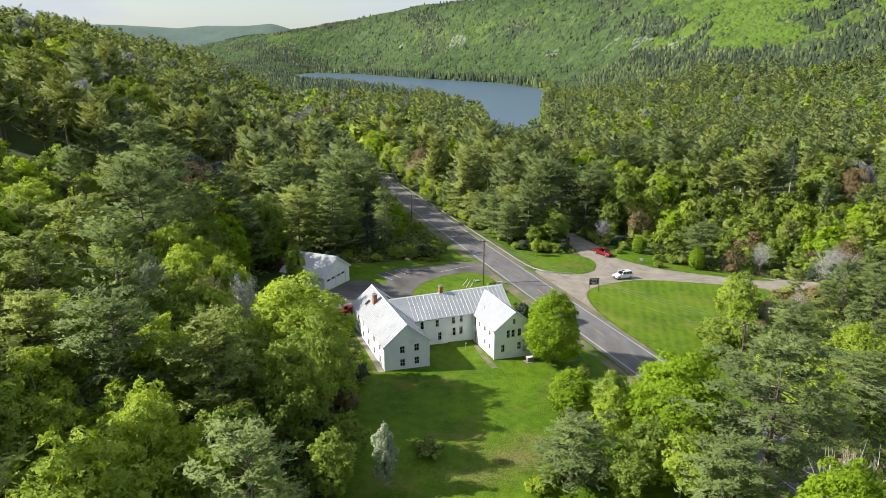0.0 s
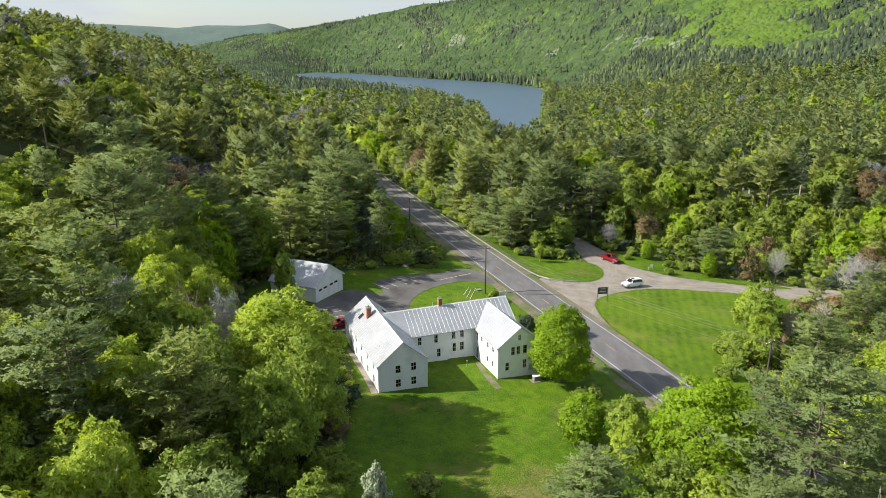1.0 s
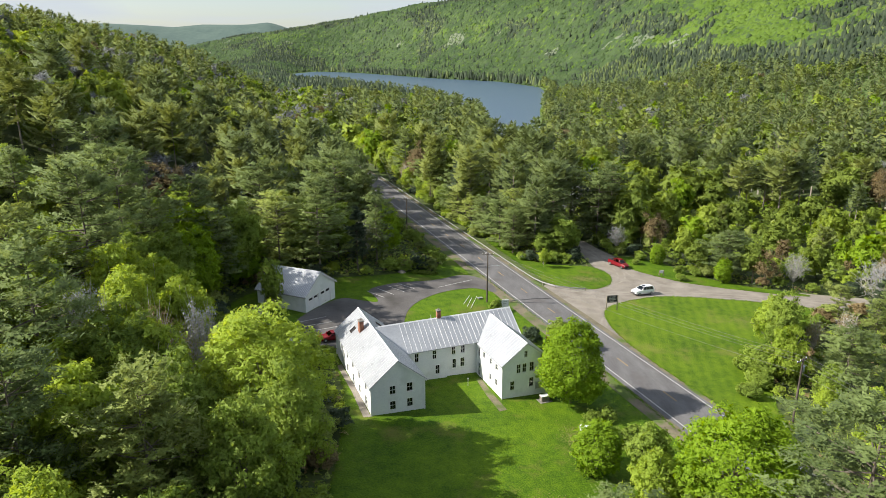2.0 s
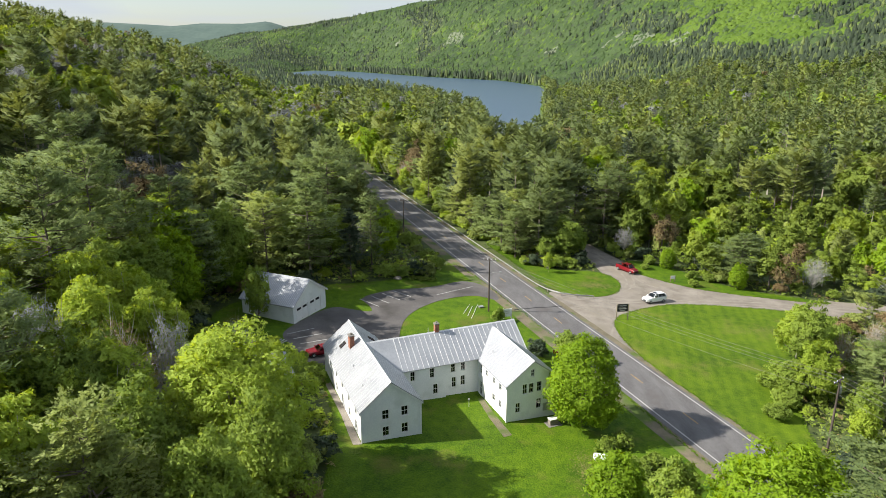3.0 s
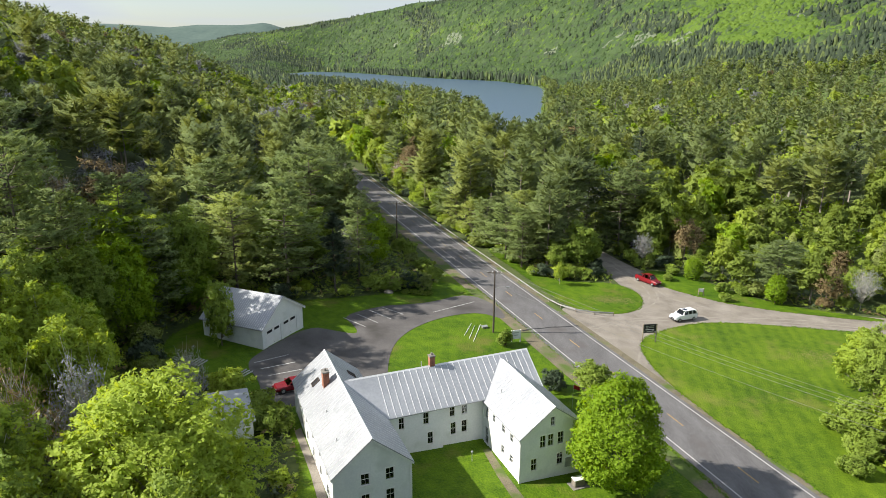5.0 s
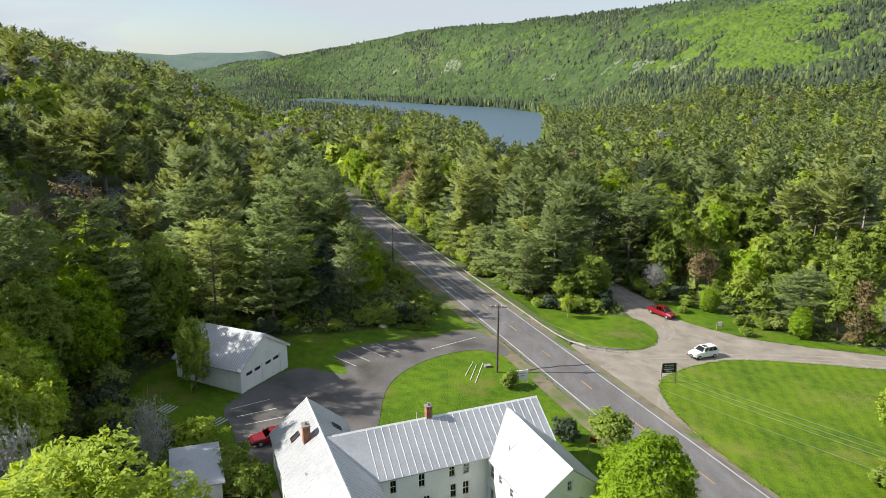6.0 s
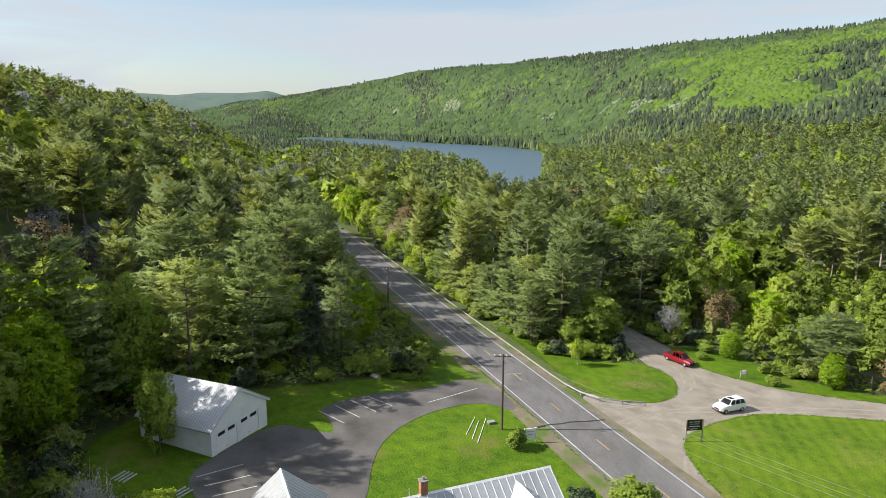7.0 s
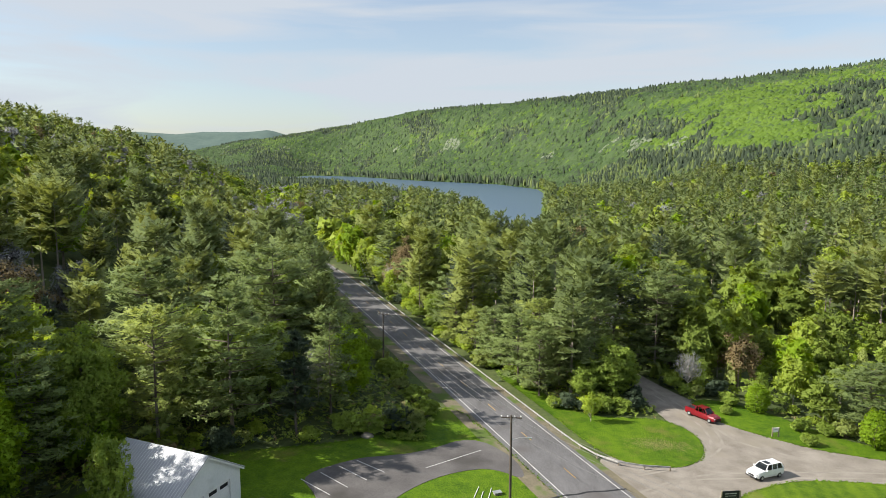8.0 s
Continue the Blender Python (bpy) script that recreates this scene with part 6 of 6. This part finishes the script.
for p in CLEAR:
    for (x0, y0), (x1, y1) in zip(p, np.roll(p, -1, 0)):
        n = max(1, int(math.hypot(x1 - x0, y1 - y0) / 2.6))
        for i in range(n):
            x, y = x0 + (x1 - x0) * (i + rng.random()) / n + rng.normal() * 0.5, y0 + (y1 - y0) * (i + rng.random()) / n + rng.normal() * 0.5
            for _ in range(2):
                cx, cy = p.mean(0)
                x, y = x + (x - cx) * 0.02, y + (y - cy) * 0.02
                if open_ground(np.array([x]), np.array([y]), 0.9)[0] and y > 60 and not (x < -8 and 123 < y < 147 and x > -42) and not (15 < x < 46 and 138 < y < 172):
                    k = choose({"green": 5, "spring": 1.6, "soft": 2, "dark": 1.6, "rust": 1})
                    h = rng.uniform(1.3, 3.6)
                    shrub(k, int(rng.integers(3)), x, y, h, h * rng.uniform(0.7, 1.0))
                    edge += 1
                x, y = x + rng.normal() * 1.5, y + rng.normal() * 1.5
for s in np.arange(12, 150, 3.4):
    for w in (-11.5, 9.0):
        x, y = road_at(s, w + rng.normal() * 0.6)
        if open_ground(np.array([x]), np.array([y]), 0.5)[0]:
            h = rng.uniform(1.0, 3.0)
            shrub(choose({"green": 5, "spring": 2, "soft": 3, "dark": 1}), int(rng.integers(3)), x, y, h, h * 0.9)


# ---------- woods farther off ----------
def dome(g, h, r, rings, sides):
    """A lumpy closed crown seen from far off."""
    rows = []
    for k in range(rings):
        f = k / rings
        rows.append([np.array([math.cos(6.283 * (j + 0.5 * k) / sides), math.sin(6.283 * (j + 0.5 * k) / sides), 0]) * r * math.cos(f * 1.5) ** 0.8 * g.uniform(0.72, 1.2)
                     + [0, 0, h * (0.25 + 0.72 * math.sin(f * 1.45)) + g.normal() * 0.05 * h] for j in range(sides)])
    tris, top = [], np.array([g.normal() * 0.4, g.normal() * 0.4, h])
    for k in range(rings):
        for j in range(sides):
            a, b = rows[k][j], rows[k][(j + 1) % sides]
            if k == rings - 1:
                tris += [a, b, top]
            else:
                c, d = rows[k + 1][j], rows[k + 1][(j + 1) % sides]
                tris += [a, b, c, b, d, c]
    return np.array(tris)


def wood_variant(kind, seed, count, size, bare_trunk=True):
    """A light tree of a kind as triangles with material numbers and facings, for the joined woods."""
    g = np.random.default_rng(seed)
    conifer = kind in ("pine", "dark", "soft")
    if conifer and not bare_trunk:
        h, r, base = 15.0, 2.7, 0.0
        q = dome(g, h, r, 2, 5)
    elif conifer:
        h, r = 20.0, 4.9 if kind != "dark" else 3.6
        base = h * g.uniform(0.28, 0.55)
        q = pine_plates(g, h, r, base, max(5, int(count / 26)), 7, cone=0.65 if kind == "dark" else 0.0)
    elif size > 1.8:
        h, r, base = 7.4, 4.5, 0.5
        q = dome(g, h, r, *((1, 6) if size > 2.2 else (2, 6)))
    else:
        h, r, base = 12.0, 4.2, 1.8
        q, _ = broad_crown(g, h, r, h * 0.15, count, size, max(12, count // 8), 0.3)
    facing = crown_facing(q, h, r, base, conifer)
    if not bare_trunk and size > 1.8:
        facing = unit(facing + [0, 0, 0.5])
    idx = np.full(len(q) // 3, LEAF_KINDS.index(kind))
    if bare_trunk:
        t = []
        for a in (0, 2.09, 4.19):
            p0, p1 = np.array([math.cos(a), math.sin(a)]) * 0.3, np.array([math.cos(a + 2.09), math.sin(a + 2.09)]) * 0.3
            t += [(*p0, -1), (*p1, -1), (0, 0, h * 0.9)]
        t = np.array(t)
        q = np.concatenate([q, t])
        idx = np.concatenate([idx, np.full(3, len(LEAF_KINDS) + (kind in ("pale", "spring")))])
        facing = np.concatenate([facing, unit(t.reshape(-1, 3, 3).mean(1) * [1, 1, 0])])
    return q, idx, facing


def grow(name, spots, variants, palette, label, category):
    """Join many light trees into one mesh. spots: kind, x, y, z, scale across, scale up, turn."""
    vs, ix, ns = [], [], []
    by = {}
    for k, s in enumerate(spots):
        by.setdefault((s[0], k % 7), []).append(s[1:])
    for (kind, v), rows in by.items():
        q, idx, facing = variants(kind, v)
        a = np.array(rows)
        c, s = np.cos(a[:, 5]), np.sin(a[:, 5])
        x = (q[None, :, 0] * c[:, None] - q[None, :, 1] * s[:, None]) * a[:, 3:4] + a[:, 0:1]
        y = (q[None, :, 0] * s[:, None] + q[None, :, 1] * c[:, None]) * a[:, 3:4] + a[:, 1:2]
        z = q[None, :, 2] * a[:, 4:5] + a[:, 2:3]
        vs.append(np.stack([x, y, z], -1).reshape(-1, 3))
        ix.append(np.tile(idx, len(a)))
        fx = facing[None, :, 0] * c[:, None] - facing[None, :, 1] * s[:, None]
        fy = facing[None, :, 0] * s[:, None] + facing[None, :, 1] * c[:, None]
        ns.append(np.stack([fx, fy, np.broadcast_to(facing[None, :, 2], fx.shape)], -1).reshape(-1, 3))
    me = leaf_mesh(name, np.concatenate(vs), [*palette.values(), PINE_BARK, PALE_BARK], np.concatenate(ix), np.concatenate(ns))
    return tagged(new(name, me), label, category, kind="stuff")


cache = {}


def variant_of(tag, count, size, trunk):
    def get(kind, v):
        if (kind, v, tag) not in cache:
            cache[kind, v, tag] = wood_variant(kind, v * 7 + 3, count, size, trunk)
        return cache[kind, v, tag]
    return get


mid_a, mid_b = [], []
for px, py, z in scatter(40, 900, 11.0, 40, 2.2, 4.6):
    d = math.hypot(px, py - 36)
    if d <= 148 or z < LAKE_Z + 0.35 or py > 690 and (px < 0.17 * py or z > 24):
        continue
    kind = pick(px, py)
    s = rng.uniform(0.75, 1.25) * (1.0 if kind in ("pine", "dark", "soft") else 1.3)
    if px > 55 and py < 235:
        s *= 0.62
    if py > 370:
        s *= 0.9
    (mid_a if d < 300 else mid_b).append((kind, px, py, z - 0.2, s * rng.uniform(0.85, 1.12), s, rng.uniform(0, 6.28)))

for (x0, y0), (x1, y1) in zip(LAKE[4:15], LAKE[5:16]):
    away = Vector((y0 - y1, x1 - x0)).normalized()
    if inside(LAKE, np.array([(x0 + x1) / 2 + away.x]), np.array([(y0 + y1) / 2 + away.y]))[0]:
        away = -away
    n = int(math.hypot(x1 - x0, y1 - y0) / 3.2)
    for i in range(n):
        f, off = (i + rng.random()) / n, rng.uniform(0.8, 7.0)
        px, py = x0 + (x1 - x0) * f + away.x * off, y0 + (y1 - y0) * f + away.y * off
        s = rng.uniform(0.6, 1.0)
        mid_b.append((choose({"pine": 5, "soft": 2, "green": 3, "dark": 1}), px, py, at(px, py) - 0.2, s, s, rng.uniform(0, 6.28)))


def hill_kind(px, py, z):
    """Drifts of bright leaves, dull leaves, pale blossom and conifers on the hill."""
    c = rng.random()
    wide = noise.noise(Vector((px * 0.0024, py * 0.0024, 3.1)))
    drift = noise.noise(Vector((px * 0.009, py * 0.009 + z * 0.02, 7.0)))
    fine = noise.noise(Vector((px * 0.03, py * 0.03, 5.3)))
    if 22 < z < 50 and px > 0.27 * py and py < 1350:
        return "dark" if c < 0.72 else ("pine" if c < 0.93 else "far")
    if z <= 22 and py < 1250 and px > 0.2 * py:
        return choose({"pine": 5, "far": 3.0, "dark": 4})
    streak = noise.noise(Vector((px * 0.0035 + z * 0.012, py * 0.006, 21.0))) + 0.5 * fine
    if streak > 0.24 and c < 0.8:
        return "dark" if c < 0.66 else "pine"
    if 38 < z < 95 and noise.noise(Vector((px * 0.012, py * 0.012, 44.0))) + 0.3 * fine > 0.40 and c < 0.5:
        return "blossom"
    lush = 0.30 + min(0.35, max(-0.4, (px - 200) / 1100)) - ((z - 95) / 62) ** 2 * 0.4 + 0.75 * wide + 0.4 * drift + 0.25 * fine
    if z < 22:
        lush -= 0.5
    if lush > 0.45:
        return "vivid" if c < 0.86 else "far"
    if lush > 0.15:
        return "vivid" if c < 0.4 else ("far" if c < 0.92 else "pine")
    return "far" if c < 0.84 else ("dark" if c < 0.93 else "vivid")


def canopy_sheet(name, y0, y1, step, label):
    """The closed roof of leaves on a far hillside: an uneven sheet of crowns, each patch with the leaves of its kind."""
    ys = np.arange(y0, y1 + step, step)
    xs = np.arange(-0.5 * y1 - 100, min(0.74 * y1 + 40, 1300), step)
    X, Y = np.meshgrid(xs, ys)
    X, Y = X + rng.uniform(-0.42, 0.42, X.shape) * step, Y + rng.uniform(-0.42, 0.42, X.shape) * step * (np.abs(Y - y0) > 1) * (np.abs(Y - ys[-1]) > 1)
    Z = land(X, Y)
    swell = 1.6 * np.sin(X / 7.3 + 2 * np.sin(Y / 19)) * np.sin(Y / 8.1 + 2 * np.sin(X / 23)) + rng.uniform(-2.3, 2.3, X.shape)
    bare = (Z < LAKE_Z + 1.2) | (X < -0.42 * Y - 60) | (X > 0.74 * Y + 40) | (Y > np.interp(X, RIDGE[:9, 0], RIDGE[:9, 1]) + 60)
    cols = X.shape[1]
    ii = (np.arange(len(ys) - 1)[:, None] * cols + np.arange(cols - 1)[None]).ravel()
    quads = np.stack([ii, ii + 1, ii + cols + 1, ii + cols], -1)
    quads = quads[~bare.ravel()[quads].any(1)]
    me = bpy.data.meshes.new(name)
    me.from_pydata(np.stack([X, Y, Z + 4.0 + swell], -1).reshape(-1, 3).tolist(), [], quads.tolist())
    mid_x, mid_y, mid_z = (a.ravel()[quads].mean(1) for a in (X, Y, Z))
    kinds = [LEAF_KINDS.index(hill_kind(*p)) for p in zip(mid_x, mid_y, mid_z)]
    for m in HILL_LEAF.values():
        me.materials.append(m)
    me.polygons.foreach_set("material_index", np.array(kinds, np.int32))
    me.polygons.foreach_set("use_smooth", np.ones(len(quads), bool))
    loose = bmesh.new()
    loose.from_mesh(me)
    bmesh.ops.delete(loose, geom=[v for v in loose.verts if not v.link_faces], context="VERTS")
    loose.to_mesh(me)
    loose.free()
    tagged(new(name, me), label, "woods", kind="stuff")


canopy_sheet("hillside_canopy", 690, 1250, 3.6, "bright green leafy slope beyond the valley")
canopy_sheet("ridge_canopy", 1250, 2900, 4.6, "far wooded ridge in patches of spring green")
slope_woods, ridge_woods = [], []
for y0, y1, step, into in ((690, 1250, 7.6, slope_woods), (1250, 2900, 9.5, ridge_woods)):
    for px, py, z in scatter(y0, y1, step, 30, 0.0, step * 0.48):
        if z < LAKE_Z + 0.35 or px < -0.42 * py - 60 and py > 900 or py > np.interp(px, RIDGE[:9, 0], RIDGE[:9, 1]) + 60:
            continue
        kind = hill_kind(px, py, z)
        if kind in ("pine", "dark", "soft"):
            s = rng.uniform(0.55, 1.0)
        elif rng.random() < 0.55:
            s = rng.uniform(0.7, 1.25)
        else:
            continue
        into.append((kind, px, py, z - 0.5 if kind in ("pine", "dark", "soft") else z - 0.3, s, s, rng.uniform(0, 6.28)))
for (x0, y0), (x1, y1) in zip(LAKE[0:4], LAKE[1:5]):
    n = int(math.hypot(x1 - x0, y1 - y0) / 2.2)
    for i in range(n):
        f, off = (i + rng.random()) / n, rng.uniform(-5.0, 10.0)
        px, py = x0 + (x1 - x0) * f + off * 0.8, y0 + (y1 - y0) * f + off * 0.7
        s = rng.uniform(0.9, 1.6)
        ridge_woods.append((choose({"far": 4, "dark": 6, "pine": 1}), px, py, at(px, py) - 2.5, s * 0.9, s, rng.uniform(0, 6.28)))
behind = []
for px, py in rng.uniform((-190, -150), (190, 42), (240, 2)):
    if py > 30 and abs(px) < 60 or py > 20 and abs(px) < 40:
        continue
    kind = pick(px, py)
    s = rng.uniform(0.6, 1.1)
    behind.append((kind, px, py, at(px, py) - 0.2, s * 1.1, s, rng.uniform(0, 6.28)))
grow("roadside_woods", behind, variant_of("b", 185, 1.6, True), LAKE_LEAF, "mixed woods behind the lawn and road", "woods")
grow("woodland", mid_a, variant_of("a", 560, 1.05, True), WOOD_LEAF, "mixed pine and broadleaf woodland on valley floor and slope", "woods")
grow("lakeside_woods", mid_b, variant_of("b", 250, 1.45, True), LAKE_LEAF, "pine and broadleaf woods running down to the lake", "woods")
grow("hillside_woods", slope_woods, variant_of("c", 22, 2.0, False), HILL_LEAF, "bright green and dark wooded slope beyond the valley", "woods")
grow("ridge_woods", ridge_woods, variant_of("d", 12, 2.5, False), HILL_LEAF, "far wooded ridge in patches of spring green", "woods")


# ---------- thicket and undergrowth ----------
thick = []
for px, py, z in scatter(155, 300, 4.6, 0, 1.6, 2.0):
    if px > 42 and px < 190 and math.hypot(px, py - 36) < 260 and not (px < 84 and py < 182):
        s = rng.uniform(0.22, 0.5)
        thick.append((choose({"green": 5, "spring": 3, "soft": 2, "rust": 0.4}) if rng.random() > 0.12 else "maple", px, py, z - 0.3, s * rng.uniform(1.0, 1.6), s, rng.uniform(0, 6.28)))
grow("thicket", thick, variant_of("t", 210, 1.05, False), LEAF, "dense green thicket of alder and young trees in the hollow", "thicket")

u = scatter(50, 225, 1.15, 10, 0.6, 0.6)
u = u[~((u[:, 0] > 15) & (u[:, 0] < 46) & (u[:, 1] > 138) & (u[:, 1] < 170))]
u = u[np.hypot(u[:, 0], u[:, 1] - 60) < 135]
tall = rng.uniform(0.15, 1.0, len(u))
c = np.column_stack([u[:, 0], u[:, 1], u[:, 2] + tall])
c = np.concatenate([c + rng.normal(size=c.shape) * [0.45, 0.45, 0.2] for _ in range(3)])
kinds = rng.choice([LEAF_KINDS.index(k) for k in ("green", "soft", "spring", "dark", "rust")], len(c), p=[0.4, 0.25, 0.1, 0.15, 0.1])
me = leaf_mesh("undergrowth", leaves(rng, c, rng.normal(size=c.shape) * 0.5 + [0, 0, 1], 0.6, 0.6), list(LEAF.values()), kinds)
tagged(new("undergrowth", me), "low green and brown undergrowth beneath the trees", "undergrowth", kind="stuff")


# ---------- grass blades along the edges of the lawns ----------
tufts = []
for p in (LAWN, MEADOW, ISLAND, BANK):
    q = [Vector(v) for v in p]
    for _ in range(3):
        q = [w for i, v in enumerate(q) for w in (v.lerp(q[(i + 1) % len(q)], 0.25), v.lerp(q[(i + 1) % len(q)], 0.75))]
    for a, b in zip(q, q[1:] + q[:1]):
        n = max(1, int((b - a).length / 0.16))
        for i in range(n):
            f = (i + rng.random()) / n
            off = rng.normal() * 0.16 + 0.14 * noise.noise(Vector((a.x, a.y, 2.0)))
            d = (b - a).normalized()
            x, y = a.x + (b.x - a.x) * f + d.y * off, a.y + (b.y - a.y) * f - d.x * off
            tufts.append((x, y, at(x, y) + 0.09))
tufts = np.array(tufts)
face = np.column_stack([rng.normal(size=(len(tufts), 2)), np.full(len(tufts), 4.0)])
me = leaf_mesh("grass_fringe", leaves(rng, tufts, face, 0.22, 0.6), [GRASS])
tagged(new("grass_fringe", me), "ragged grass tufts along the lawn edges", "grass", kind="stuff")

# ---------- dry patches in the grass ----------
dry = []
for x, y, sx, sy, n in ((9.5, 73.8, 2.6, 1.5, 900), (12.0, 78.5, 2.0, 1.2, 300), (33.5, 163.5, 2.4, 1.2, 420), (62.0, 141.0, 3.0, 1.4, 300), (17.5, 93.0, 1.0, 2.2, 260), (4.0, 69.5, 3.0, 1.2, 450)):
    n *= 4
    p = rng.normal(size=(n, 2)) * [sx, sy] + [x, y]
    ok = np.zeros(n, bool)
    for q in (LAWN, MEADOW, ISLAND):
        ok |= inside(np.array(q), p[:, 0], p[:, 1])
    p = p[ok]
    dry.append(np.column_stack([p, land(p[:, 0], p[:, 1]) + 0.08]))
dry = np.concatenate(dry)
me = leaf_mesh("dry_grass", leaves(rng, dry, rng.normal(size=dry.shape) * 0.2 + [0, 0, 1], 0.1, 0.5), [STRAW])
tagged(new("dry_grass", me), "patches of dry straw-coloured grass in the lawns", "grass", kind="stuff")
